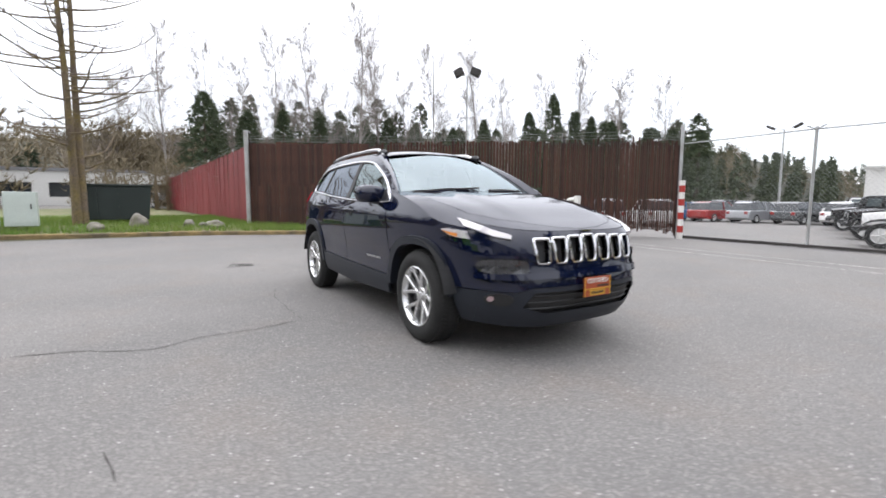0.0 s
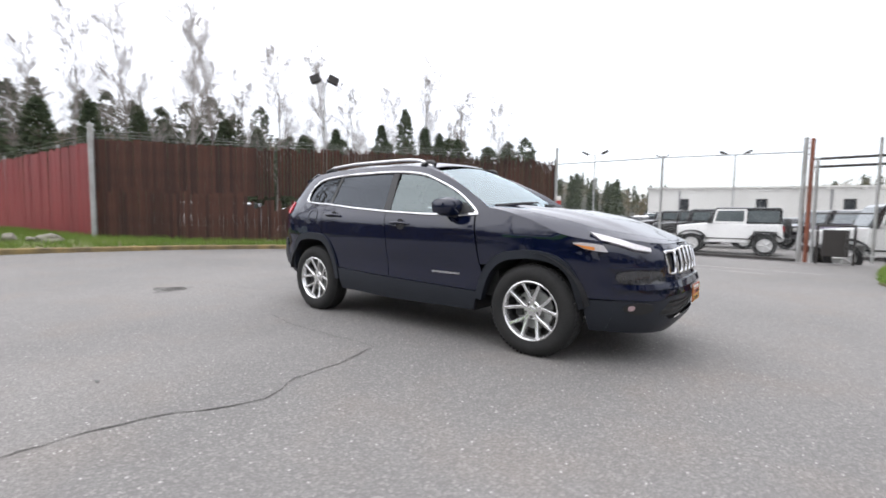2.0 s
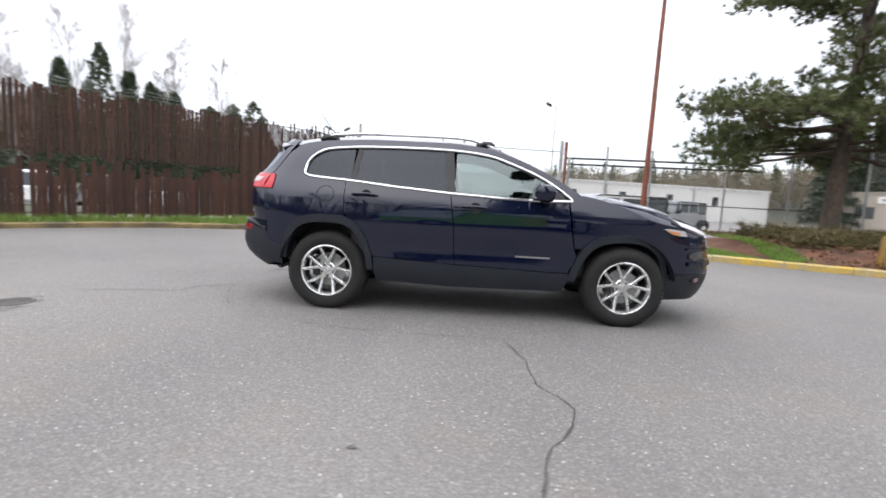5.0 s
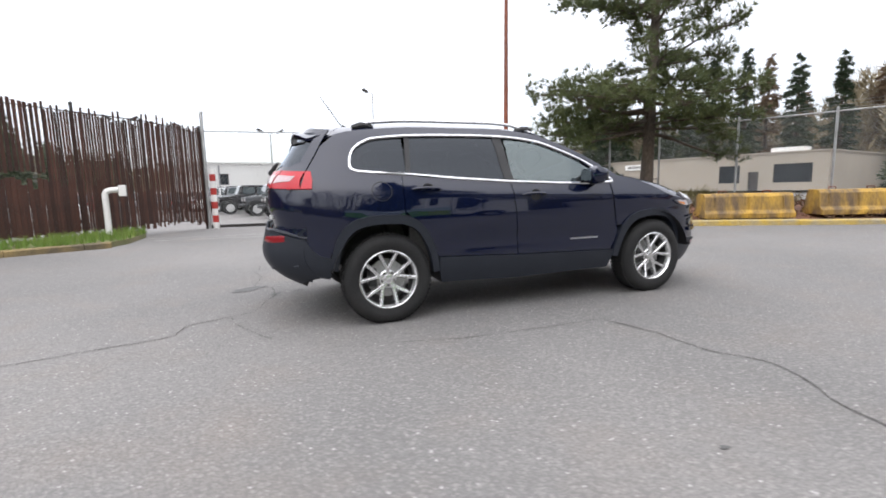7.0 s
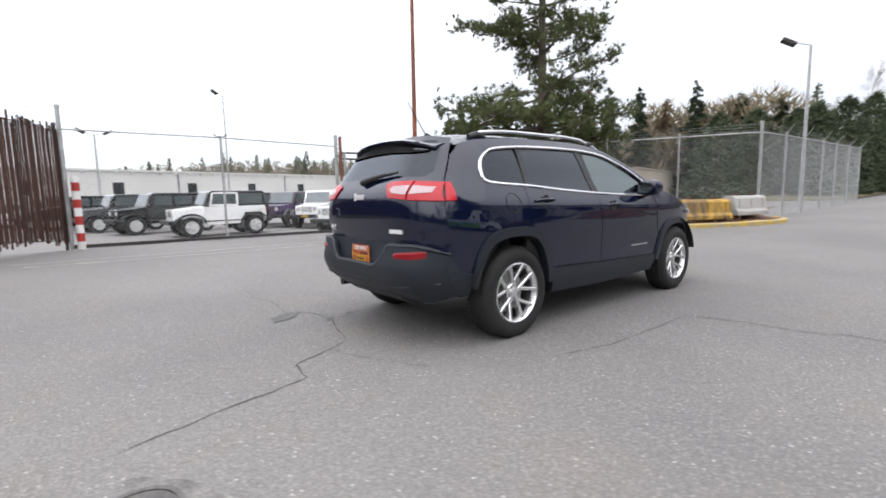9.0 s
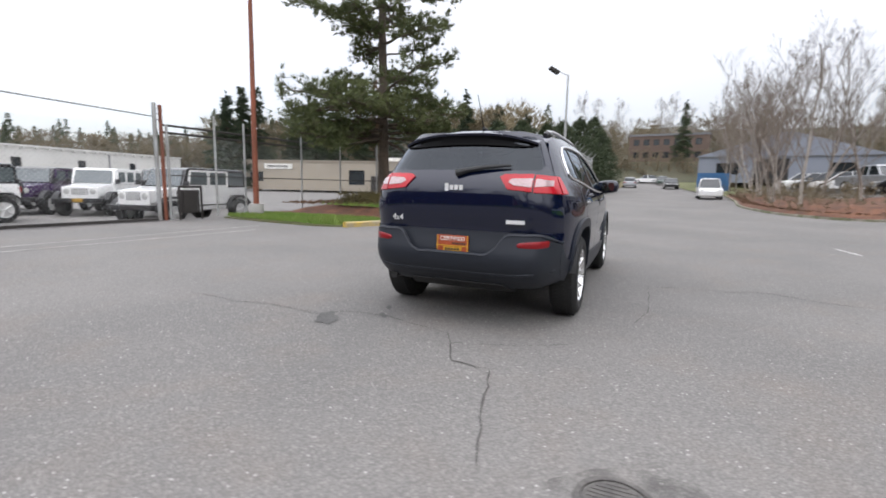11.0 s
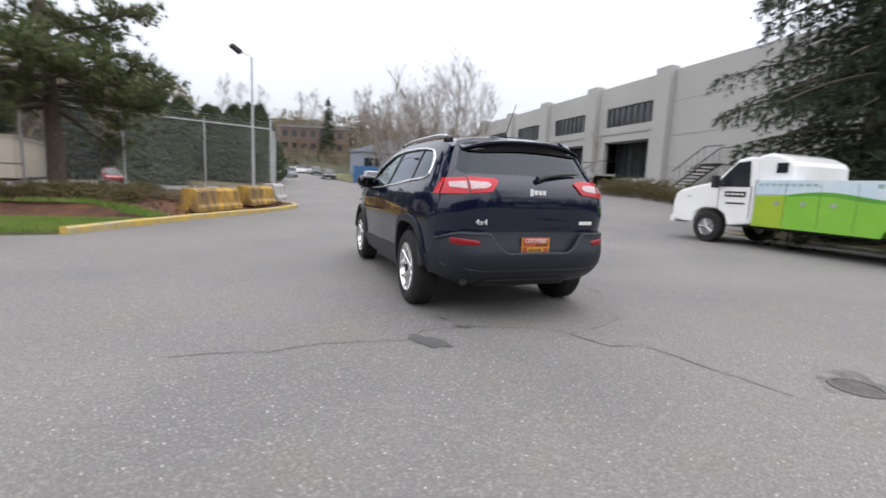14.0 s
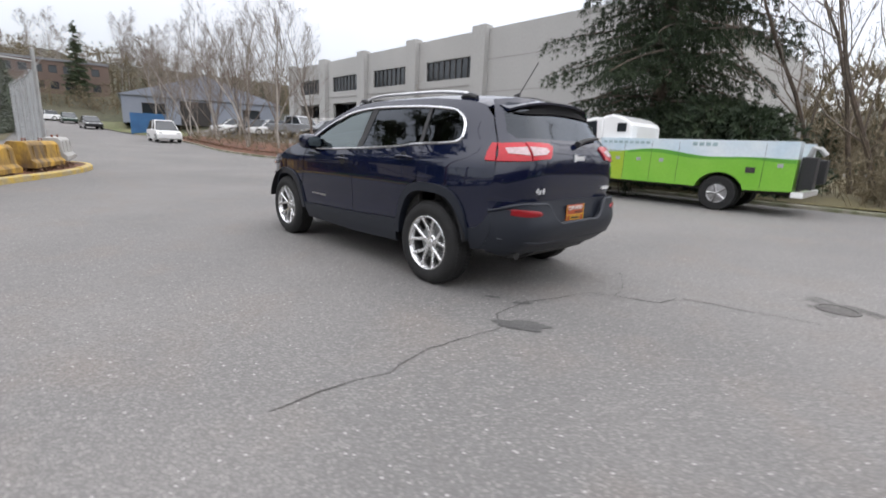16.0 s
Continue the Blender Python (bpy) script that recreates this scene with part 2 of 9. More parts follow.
def asphalt_mat():
    m = bpy.data.materials.new("asphalt")
    m.use_nodes = True
    nd, lk = m.node_tree.nodes, m.node_tree.links
    b = nd["Principled BSDF"]
    b.inputs["Roughness"].default_value = 0.85
    b.inputs["Specular IOR Level"].default_value = 0.3
    tc = nd.new("ShaderNodeTexCoord")

    def noise_at(scale, detail=3.0, rough=0.5):
        n = nd.new("ShaderNodeTexNoise")
        n.inputs["Scale"].default_value, n.inputs["Detail"].default_value, n.inputs["Roughness"].default_value = scale, detail, rough
        lk.new(tc.outputs["Object"], n.inputs["Vector"])
        return n.outputs[0]

    def ranged(sock, a, c, lo, hi):
        r = nd.new("ShaderNodeMapRange")
        for k, v in (("From Min", a), ("From Max", c), ("To Min", lo), ("To Max", hi)):
            r.inputs[k].default_value = v
        lk.new(sock, r.inputs["Value"])
        return r.outputs[0]

    def mixed(a, c, f):
        x = nd.new("ShaderNodeMix")
        x.data_type = "RGBA"
        for k, v in (("A", a), ("B", c)):
            if isinstance(v, tuple):
                x.inputs[k].default_value = (*v, 1)
            else:
                lk.new(v, x.inputs[k])
        lk.new(f, x.inputs["Factor"])
        return x.outputs["Result"]
    col = mixed((0.205, 0.196, 0.187), (0.166, 0.161, 0.156), ranged(noise_at(0.35, 5), 0.38, 0.62, 0, 1))
    col = mixed(col, (0.205, 0.180, 0.160), ranged(noise_at(1.1, 6, 0.6), 0.50, 0.72, 0, 0.8))
    col = mixed(col, (0.140, 0.135, 0.130), ranged(noise_at(0.16, 4, 0.6), 0.52, 0.70, 0, 0.5))
    v1 = nd.new("ShaderNodeTexVoronoi")
    v1.inputs["Scale"].default_value = 75
    lk.new(tc.outputs["Object"], v1.inputs["Vector"])
    wn2 = nd.new("ShaderNodeTexWhiteNoise")
    lk.new(v1.outputs["Position"], wn2.inputs["Vector"])
    col = mixed(col, (0.095, 0.09, 0.087), ranged(v1.outputs["Distance"], 0.25, 0.7, 0, 0.48))
    col = mixed(col, (0.30, 0.29, 0.27), ranged(wn2.outputs["Value"], 0.72, 1.0, 0, 0.45))
    v2 = nd.new("ShaderNodeTexVoronoi")
    v2.inputs["Scale"].default_value = 30
    lk.new(tc.outputs["Object"], v2.inputs["Vector"])
    wn3 = nd.new("ShaderNodeTexWhiteNoise")
    lk.new(v2.outputs["Position"], wn3.inputs["Vector"])
    chip = nd.new("ShaderNodeMath")
    chip.operation = "MULTIPLY"
    lk.new(ranged(wn3.outputs["Value"], 0.82, 0.9, 0, 0.7), chip.inputs[0])
    lk.new(ranged(v2.outputs["Distance"], 0.16, 0.24, 1, 0), chip.inputs[1])
    col = mixed(col, (0.46, 0.445, 0.425), chip.outputs[0])
    lk.new(col, b.inputs["Base Color"])
    bp = nd.new("ShaderNodeBump")
    bp.inputs["Strength"].default_value, bp.inputs["Distance"].default_value = 0.55, 0.006
    lk.new(v1.outputs["Distance"], bp.inputs["Height"])
    lk.new(bp.outputs[0], b.inputs["Normal"])
    return m


ASPHALT = asphalt_mat()
CRACK = mat("crack", (0.075, 0.07, 0.066), 0.95, var=0.4, fine=90)
STAIN = mat("stain", (0.085, 0.083, 0.08), 0.7, var=0.3, fine=70, big=6)
HILL_EARTH = mat("hill_earth", (0.034, 0.031, 0.018), 0.95, col2=(0.024, 0.026, 0.014), mix=0.9, big=0.05, fine=1.0, var=0.3)
EARTH = mat("earth", (0.062, 0.056, 0.032), 0.95, col2=(0.040, 0.046, 0.020), mix=0.9, big=0.05, fine=2.0, var=0.3)
GRASS_GROUND = mat("grass_ground", (0.085, 0.118, 0.034), 0.9, col2=(0.165, 0.140, 0.075), mix=0.9, big=1.2, fine=45, var=0.4, bump=0.5)
ROUGH_GROUND = mat("rough_ground", (0.14, 0.12, 0.055), 0.95, col2=(0.10, 0.085, 0.05), mix=0.9, big=0.8, fine=30, var=0.4, bump=0.5)
GRASS_BLADE = leaf_mat("grass_blade", (0.10, 0.20, 0.03), (0.20, 0.25, 0.06))
MULCH = mat("mulch", (0.17, 0.075, 0.042), 0.95, col2=(0.085, 0.045, 0.03), mix=1.0, big=2.0, fine=30, var=0.5, bump=0.8)
LITTER = leaf_mat("litter", (0.16, 0.085, 0.045), (0.09, 0.055, 0.035))
KERB_OCHRE = mat("kerb_ochre", (0.25, 0.18, 0.075), 0.85, col2=(0.105, 0.085, 0.052), mix=1.0, big=2.2, fine=40, var=0.25, bump=0.4)
KERB = mat("kerb_concrete", (0.30, 0.28, 0.23), 0.9, col2=(0.12, 0.13, 0.06), mix=0.9, big=2.5, fine=50, var=0.25, bump=0.4)
KERB_YELLOW = mat("kerb_yellow", (0.50, 0.34, 0.06), 0.75, col2=(0.33, 0.29, 0.20), mix=0.9, big=3.0, fine=40, var=0.25, bump=0.3)
YELLOW = mat("yellow_paint", (0.46, 0.27, 0.035), 0.7, col2=(0.13, 0.085, 0.045), mix=1.0, big=3.4, fine=22, var=0.22, bump=0.35, stretch=(1, 1, 0.35))
CONCRETE = mat("concrete", (0.42, 0.41, 0.39), 0.85, col2=(0.30, 0.29, 0.27), mix=0.7, big=0.8, fine=30, var=0.08, bump=0.15)
SLAT_BROWN = mat("slat_brown", (0.070, 0.0255, 0.0145), 0.75, col2=(0.034, 0.0155, 0.0108), mix=1.0, big=1.1, fine=16, var=0.28, rnd=0.38, stretch=(1, 1, 0.15))
SLAT_RED = mat("slat_red", (0.21, 0.024, 0.027), 0.6, col2=(0.145, 0.020, 0.023), mix=0.8, big=1.0, fine=18, var=0.12, rnd=0.12, stretch=(1, 1, 0.15))
GALV = mat("galvanised", (0.46, 0.47, 0.47), 0.5, 0.6, col2=(0.30, 0.29, 0.27), mix=0.7, big=3, fine=40, var=0.12)
WIRE = mat("fence_wire", (0.36, 0.37, 0.37), 0.5, 0.7, var=0.1)
RUST = mat("rust_paint", (0.25, 0.072, 0.035), 0.65, col2=(0.14, 0.055, 0.035), mix=0.9, big=1.4, fine=18, var=0.2, stretch=(1, 1, 0.3))
DARK_STEEL = mat("dark_steel", (0.05, 0.045, 0.042), 0.6, 0.3, var=0.2)
WHITE_PAINT = mat("white_paint", (0.78, 0.77, 0.74), 0.5, col2=(0.62, 0.60, 0.56), mix=0.6, big=1.5, fine=25, var=0.05)
WHITE_CAR = mat("white_car_paint", (0.86, 0.86, 0.85), 0.25, var=0.02, coat=0.6, mix=0.1, bump=0)
BLACK_CAR = mat("black_car_paint", (0.012, 0.012, 0.014), 0.2, var=0.05, coat=0.8, bump=0)
SILVER_CAR = mat("silver_car_paint", (0.42, 0.43, 0.45), 0.3, 0.6, var=0.03, coat=0.6, mix=0.1, bump=0)
PURPLE_CAR = mat("purple_car_paint", (0.07, 0.035, 0.11), 0.25, 0.3, var=0.03, coat=0.8, bump=0)
BLUE_CAR = mat("blue_car_paint", (0.03, 0.18, 0.42), 0.25, 0.2, var=0.03, coat=0.8, bump=0)
RED_CAR = mat("red_car_paint", (0.30, 0.02, 0.02), 0.25, 0.1, var=0.03, coat=0.8, bump=0)
GREY_CAR = mat("grey_car_paint", (0.09, 0.095, 0.10), 0.25, 0.4, var=0.03, coat=0.8, bump=0)
GREEN_CAR = mat("green_car_paint", (0.03, 0.06, 0.045), 0.25, 0.3, var=0.03, coat=0.8, bump=0)
TYRE = mat("tyre", (0.010, 0.010, 0.010), 0.85, col2=(0.018, 0.0175, 0.017), mix=0.7, big=6, fine=70, var=0.2, bump=0.3)
ALLOY = mat("alloy", (0.80, 0.80, 0.80), 0.27, 0.85, var=0.05, bump=0.02)
ALLOY_PLAIN = mat("plain_alloy", (0.58, 0.58, 0.57), 0.4, 0.25, var=0.08, bump=0)
DARK_ALLOY = mat("brake_dark", (0.05, 0.05, 0.05), 0.5, 0.6, var=0.2)
BLACK_PLASTIC = mat("black_plastic", (0.016, 0.016, 0.017), 0.55, var=0.2, bump=0.06)
GLASS_DARK = glass_mat("privacy_glass", (0.03, 0.032, 0.036), ior=1.5, shine=(0.84, 0.91, 1.0))
GLASS_CLEAR = glass_mat("clear_glass", (0.38, 0.45, 0.44), ior=2.0, shine=(0.86, 0.98, 0.98))
GLASS_SCREEN = glass_mat("screen_glass", (0.66, 0.76, 0.78), ior=2.5, shine=(0.84, 0.96, 1.0))
# pale sky mirrored in side windows, put into the base colour
GLASS_MID_SKY = mat("mid_sky_glass", (0.095, 0.115, 0.12), 0.08, var=0.2, bump=0, spec=0.7)
GLOSS_BLACK = mat("gloss_black", (0.0015, 0.0015, 0.002), 0.6, var=0.1, bump=0, spec=0.08)
GLASS_FAR = mat("far_glass", (0.025, 0.03, 0.035), 0.08, var=0.1, bump=0, spec=0.7)
BARK = mat("bark", (0.10, 0.075, 0.055), 0.95, col2=(0.06, 0.05, 0.042), mix=0.9, big=3, fine=25, var=0.35, bump=0.8, stretch=(1, 1, 0.3))
BARK_PALE = mat("pale_bark", (0.36, 0.32, 0.28), 0.9, col2=(0.22, 0.20, 0.18), mix=0.9, big=2, fine=20, var=0.25, bump=0.4)
BARK_MOSS = mat("mossy_bark", (0.13, 0.10, 0.075), 0.95, col2=(0.17, 0.13, 0.05), mix=0.9, big=2.5, fine=25, var=0.3, bump=0.7)
TWIG = mat("twig", (0.20, 0.165, 0.135), 0.9, col2=(0.13, 0.105, 0.085), mix=0.8, big=1.0, fine=9, var=0.2, bump=0)
BARK_FAR = mat("far_bark", (0.34, 0.315, 0.29), 0.95, col2=(0.17, 0.15, 0.135), mix=0.9, big=0.4, fine=3, var=0.2, bump=0)
TWIG_FAR = mat("far_twig", (0.30, 0.27, 0.25), 0.95, col2=(0.20, 0.175, 0.16), mix=0.8, big=0.3, fine=3, var=0.2, bump=0)
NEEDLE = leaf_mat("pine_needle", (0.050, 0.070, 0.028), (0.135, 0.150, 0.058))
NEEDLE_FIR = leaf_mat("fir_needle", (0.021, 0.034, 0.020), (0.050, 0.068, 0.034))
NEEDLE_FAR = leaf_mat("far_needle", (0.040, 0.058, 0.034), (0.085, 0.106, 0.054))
BRUSH = leaf_mat("brush", (0.21, 0.17, 0.105), (0.125, 0.105, 0.070))
BRUSH_PALE = leaf_mat("pale_brush", (0.27, 0.22, 0.13), (0.19, 0.16, 0.11))
BRUSH_BROWN = leaf_mat("brown_larch", (0.20, 0.135, 0.085), (0.13, 0.09, 0.06))
SHRUB = leaf_mat("shrub", (0.13, 0.11, 0.04), (0.09, 0.075, 0.04))


# ---- the ground ----
def thin_mat(name, col, amount, scale):
    """A stain that lies over the asphalt in broken patches and lets it show through."""
    m = mat(name, col, 0.9, var=0.3, fine=60)
    nd, lk = m.node_tree.nodes, m.node_tree.links
    tc, n1, mr = nd.new("ShaderNodeTexCoord"), nd.new("ShaderNodeTexNoise"), nd.new("ShaderNodeMapRange")
    n1.inputs["Scale"].default_value, n1.inputs["Detail"].default_value = scale, 6.0
    lk.new(tc.outputs["Object"], n1.inputs["Vector"])
    mr.inputs["From Min"].default_value, mr.inputs["From Max"].default_value, mr.inputs["To Max"].default_value = 0.42, 0.62, amount
    lk.new(n1.outputs[0], mr.inputs["Value"])
    lk.new(mr.outputs[0], nd["Principled BSDF"].inputs["Alpha"])
    return m


PATCH = thin_mat("worn_patch", (0.09, 0.086, 0.082), 0.5, 2.6)

def build_ground():
    def axis(lo, hi, near):
        a, s = [0.0], 1.0
        while a[-1] < hi:
            s = 1.0 if a[-1] < near else s * 1.22
            a.append(a[-1] + s)
        b, s = [0.0], 1.0
        while b[-1] < -lo:
            s = 1.0 if b[-1] < near else s * 1.22
            b.append(b[-1] + s)
        return [-v for v in b[:0:-1]] + a
    xs, ys = axis(-1500, 1500, 30), axis(-1500, 1500, 26)
    s = Soup()
    s.v = [(x, y, ground_z(x, y) if max(abs(x), abs(y)) < 400 else ground_z(400 if x > 400 else x, y)) for y in ys for x in xs]
    n = len(xs)
    for j in range(len(ys) - 1):
        for i in range(n - 1):
            cx, cy = (xs[i] + xs[i + 1]) / 2, (ys[j] + ys[j + 1]) / 2
            paved = (-11.5 < cx < 88 and -11.0 < cy < 75) or (3 < cx < 60 and -24 < cy < 0) or (-30 < cx < -4 and 12 < cy < 75) or (-90 < cx < -30 and abs(cy) < 40)
            paved = paved or (-11.5 < cx < 12 and -60 < cy < 12)
            s.add([], [], 0)
            s.f.append((j * n + i, j * n + i + 1, (j + 1) * n + i + 1, (j + 1) * n + i))
            s.m.append(0 if paved else 1)
    return tagged(part("ground", s, [ASPHALT, EARTH], shade=True, fix=False, angle=180), "worn grey asphalt lot with earth and grass beyond it", "ground", kind="structure")


ground = build_ground()


def ribbon(name, pts, width, mats, label, seed=0, lift=0.004, jag=0.5):
    """A thin uneven strip lying on the asphalt."""
    r = rng(seed)
    path = []
    for (x0, y0), (x1, y1) in zip(pts[:-1], pts[1:]):
        k = max(2, int(math.hypot(x1 - x0, y1 - y0) / 0.07))
        for i in range(k):
            t = i / k
            path.append((x0 + (x1 - x0) * t + r.uniform(-1, 1) * 0.02 * jag, y0 + (y1 - y0) * t + r.uniform(-1, 1) * 0.02 * jag))
    path.append(pts[-1])
    s = Soup()
    for i, (x, y) in enumerate(path):
        dx, dy = path[min(i + 1, len(path) - 1)][0] - path[max(i - 1, 0)][0], path[min(i + 1, len(path) - 1)][1] - path[max(i - 1, 0)][1]
        d = math.hypot(dx, dy) or 1
        w = width * r.uniform(0.25, 1.1) / 2 * (0.4 if i in (0, len(path) - 1) else 1)
        z = ground_z(x, y) + lift
        s.v += [(x - dy / d * w, y + dx / d * w, z), (x + dy / d * w, y - dx / d * w, z)]
    s.f = [(2 * i, 2 * i + 1, 2 * i + 3, 2 * i + 2) for i in range(len(path) - 1)]
    s.m = [0] * len(s.f)
    return tagged(part(name, s, mats, fix=False), label, name, kind="structure")


def blot(name, x, y, rx, ry, turn, material, label, seed, lift=0.005):
    """A flat irregular patch on the asphalt."""
    r, s, n = rng(seed), Soup(), 40
    ph = [r.uniform(0, 6.28) for _ in range(4)]
    c, q = math.cos(turn), math.sin(turn)
    s.v.append((x, y, ground_z(x, y) + lift))
    for k in range(n):
        a = 2 * math.pi * k / n
        f = 1 + 0.12 * math.sin(2 * a + ph[0]) + 0.10 * math.sin(3 * a + ph[1]) + 0.10 * math.sin(5 * a + ph[2]) + 0.07 * math.sin(9 * a + ph[3])
        u, v = rx * f * math.cos(a), ry * f * math.sin(a)
        px, py = x + u * c - v * q, y + u * q + v * c
        s.v.append((px, py, ground_z(px, py) + lift))
    s.f = [(0, 1 + k, 1 + (k + 1) % n) for k in range(n)]
    s.m = [0] * n
    return tagged(part(name, s, material, fix=False), label, name, kind="structure")


def dense_ring(line, step=0.6):
    out = []
    for (a, b), (c, d) in zip(line, line[1:] + line[:1]):
        k = max(1, int(math.hypot(c - a, d - b) / step))
        out += [(a + (c - a) * j / k, b + (d - b) * j / k) for j in range(k)]
    return out


def raised_bed(name, outline, height, material, label, mound=0.0, step=0.5, skirt=False):
    """Soil or turf that fills a kerbed outline."""
    from mathutils.geometry import delaunay_2d_cdt
    r = rng(5)
    pts = [Vector(p) for p in outline]
    n = len(pts)
    xs, ys = [p[0] for p in outline], [p[1] for p in outline]
    x = min(xs)
    while x < max(xs):
        y = min(ys)
        while y < max(ys):
            pts.append(Vector((x + r.uniform(-0.1, 0.1), y + r.uniform(-0.1, 0.1))))
            y += step
        x += step
    vs, _, fs, *_ = delaunay_2d_cdt(pts, [(i, (i + 1) % n) for i in range(n)], [], 1, 1e-4)

    def edge(p):
        return min((Vector(p) - (a + (b - a) * min(max((Vector(p) - a).dot(b - a) / max((b - a).length_squared, 1e-9), 0), 1))).length
                   for a, b in ((Vector(outline[i]), Vector(outline[(i + 1) % n])) for i in range(n)))
    s = Soup()
    s.v = [(v.x, v.y, ground_z(v.x, v.y) + height + mound * smooth(edge(v) / 1.6) + 0.02 * noise.noise(Vector((v.x, v.y, 0)) * 2)) for v in vs]
    s.f = [tuple(f) for f in fs]
    ring = dense_ring(outline) if skirt else []
    for (ax, ay), (bx, by) in zip(ring, ring[1:] + ring[:1]):
        za, zb2 = (ground_z(px, py) + height + 0.02 * noise.noise(Vector((px, py, 0)) * 2) for px, py in ((ax, ay), (bx, by)))
        s.add([(ax, ay, za + .004), (bx, by, zb2 + .004), (bx, by, ground_z(bx, by) - .15), (ax, ay, ground_z(ax, ay) - .15)], [(0, 1, 2, 3)])
    s.m = [0] * len(s.f)
    return tagged(part(name, s, material, shade=True, angle=60), label, name, kind="structure")


def kerb(name, line, width, height, material, label, closed=False):
    """A kerb of cast pieces along a line; each piece is an object."""
    root = thing(name, label=label, category="kerb", kind="structure")
    pts = curve_pts(line, 10)
    acc, cut, run = 0.0, [pts[0]], []
    for a, b in zip(pts[:-1], pts[1:]):
        acc += math.hypot(b[0] - a[0], b[1] - a[1])
        cut.append(b)
        if acc > 1.1:
            run.append(cut)
            cut, acc = [b], 0.0
    if len(cut) > 1:
        run.append(cut)
    r = rng(3)
    for piece in run:
        s = Soup()
        prof = [(0, -0.05), (0, height * 0.8), (0.03, height), (width, height), (width, -0.05)]
        tilt = r.uniform(-0.008, 0.008)
        for i, (x, y) in enumerate(piece):
            a, b = piece[max(i - 1, 0)], piece[min(i + 1, len(piece) - 1)]
            dx, dy = b[0] - a[0], b[1] - a[1]
            d = math.hypot(dx, dy)
            nx, ny = -dy / d, dx / d
            gap = 0.006 * (1 if i == 0 else -1 if i == len(piece) - 1 else 0)
            for u, z in prof:
                s.v.append((x + nx * u + dx / d * gap, y + ny * u + dy / d * gap, ground_z(x, y) + z + tilt * (z > 0)))
        k = len(prof)
        for i in range(len(piece) - 1):
            for j in range(k - 1):
                s.f.append((i * k + j, i * k + j + 1, (i + 1) * k + j + 1, (i + 1) * k + j))
        s.f += [tuple(range(k)), tuple((len(piece) - 1) * k + j for j in range(k - 1, -1, -1))]
        s.m = [0] * len(s.f)
        part("kerb_stone", s, material, root)
    return root


def scatter_grass(name, inside, box, count, height, material, label, seed, base):
    """Blades and tufts; nobody could count them."""
    r, s = rng(seed), Soup()
    x0, y0, x1, y1 = box
    while count > 0:
        x, y = r.uniform(x0, x1), r.uniform(y0, y1)
        if not inside(x, y):
            continue
        count -= 1
        z = base(x, y)
        for _ in range(4):
            a, h, l = r.uniform(0, 6.28), height * r.uniform(0.4, 1.2), r.uniform(0.0, 0.06)
            w = 0.008
            ux, uy = math.cos(a), math.sin(a)
            px, py = x + r.uniform(-0.05, 0.05), y + r.uniform(-0.05, 0.05)
            s.add([(px - uy * w, py + ux * w, z), (px + uy * w, py - ux * w, z), (px + ux * l, py + uy * l, z + h)], [(0, 1, 2)])
    return tagged(part(name, s, material, fix=False), label, "grass", kind="stuff")


def in_poly(poly):
    def f(x, y):
        c = False
        for i in range(len(poly)):
            (x1, y1), (x2, y2) = poly[i], poly[i - 1]
            if (y1 > y) != (y2 > y) and x < (x2 - x1) * (y - y1) / (y2 - y1) + x1:
                c = not c
        return c
    return f


# verge along the brown fence
FENCE_A, FENCE_B = (-13.2, 0.3), (-4.1, 11.65)
VERGE = [(-11.9, -16.0), (-11.6, -9.0), (-11.3, -5.0), (-11.2, -2.5), (-10.8, -0.3), (-9.9, 2.6), (-8.2, 4.9), (-6.6, 6.0), (-5.3, 6.6)]
kerb("kerb_verge", VERGE, 0.16, 0.12, KERB_OCHRE, "old ochre painted kerb, mossy and worn")
verge_line = [(p[0] - 0.1, p[1] + 0.08) for p in curve_pts(VERGE, 6)]
verge_outline = verge_line + [(-5.2, 7.4), (-5.2, 8.9), (-5.5, 9.95), (-13.4, 0.6), (-46, -1.5), (-44, -16.0)]
raised_bed("verge", verge_outline, 0.10, GRASS_GROUND, "grass verge between the kerb and the fences", 0.06, 0.6, True)
scatter_grass("grass", in_poly(verge_outline), (-22, -8, -4, 11.6), 14000, 0.19, GRASS_BLADE, "short rough green grass on the verge", 11, lambda x, y: ground_z(x, y) + 0.1)

# kerbed bed with the pine
BED = [(4.25, 5.62), (4.8, 5.40), (6.3, 4.75), (8.4, 3.75), (11.2, 2.25), (13.3, 1.5), (14.9, 1.45), (15.7, 2.0)]
kerb("kerb_bed", BED, 0.16, 0.14, KERB_YELLOW, "yellow painted concrete kerb, worn and chipped")
bed_line = [(p[0] + 0.05, p[1] + 0.1) for p in curve_pts(BED, 6)]
bed_outline = bed_line[12:] + [(15.6, 2.6), (13.9, 5.0), (11.9, 9.4), (6.4, 10.4)]
raised_bed("planting_bed", bed_outline, 0.11, [MULCH], "soil bed with leaf litter round the pine", 0.34, 0.4)
grass_strip = bed_line[:16] + [(6.6, 6.2), (6.2, 10.2), (4.7, 10.4), (4.3, 8.4), (4.1, 6.6)]
raised_bed("grass_strip", [(x, y + 0.06) for x, y in grass_strip], 0.03, GRASS_GROUND, "grass strip behind the yellow kerb", 0.01, 0.5, True)


def bed_z(x, y):
    return ground_z(x, y) + (0.13 if x > 6.4 else 0.05) + (0.32 if x > 6.4 else 0.02) * smooth(min(1.0, max(0.0, (y - (6.9 - 0.55 * (x - 2.4))) / 1.6)))


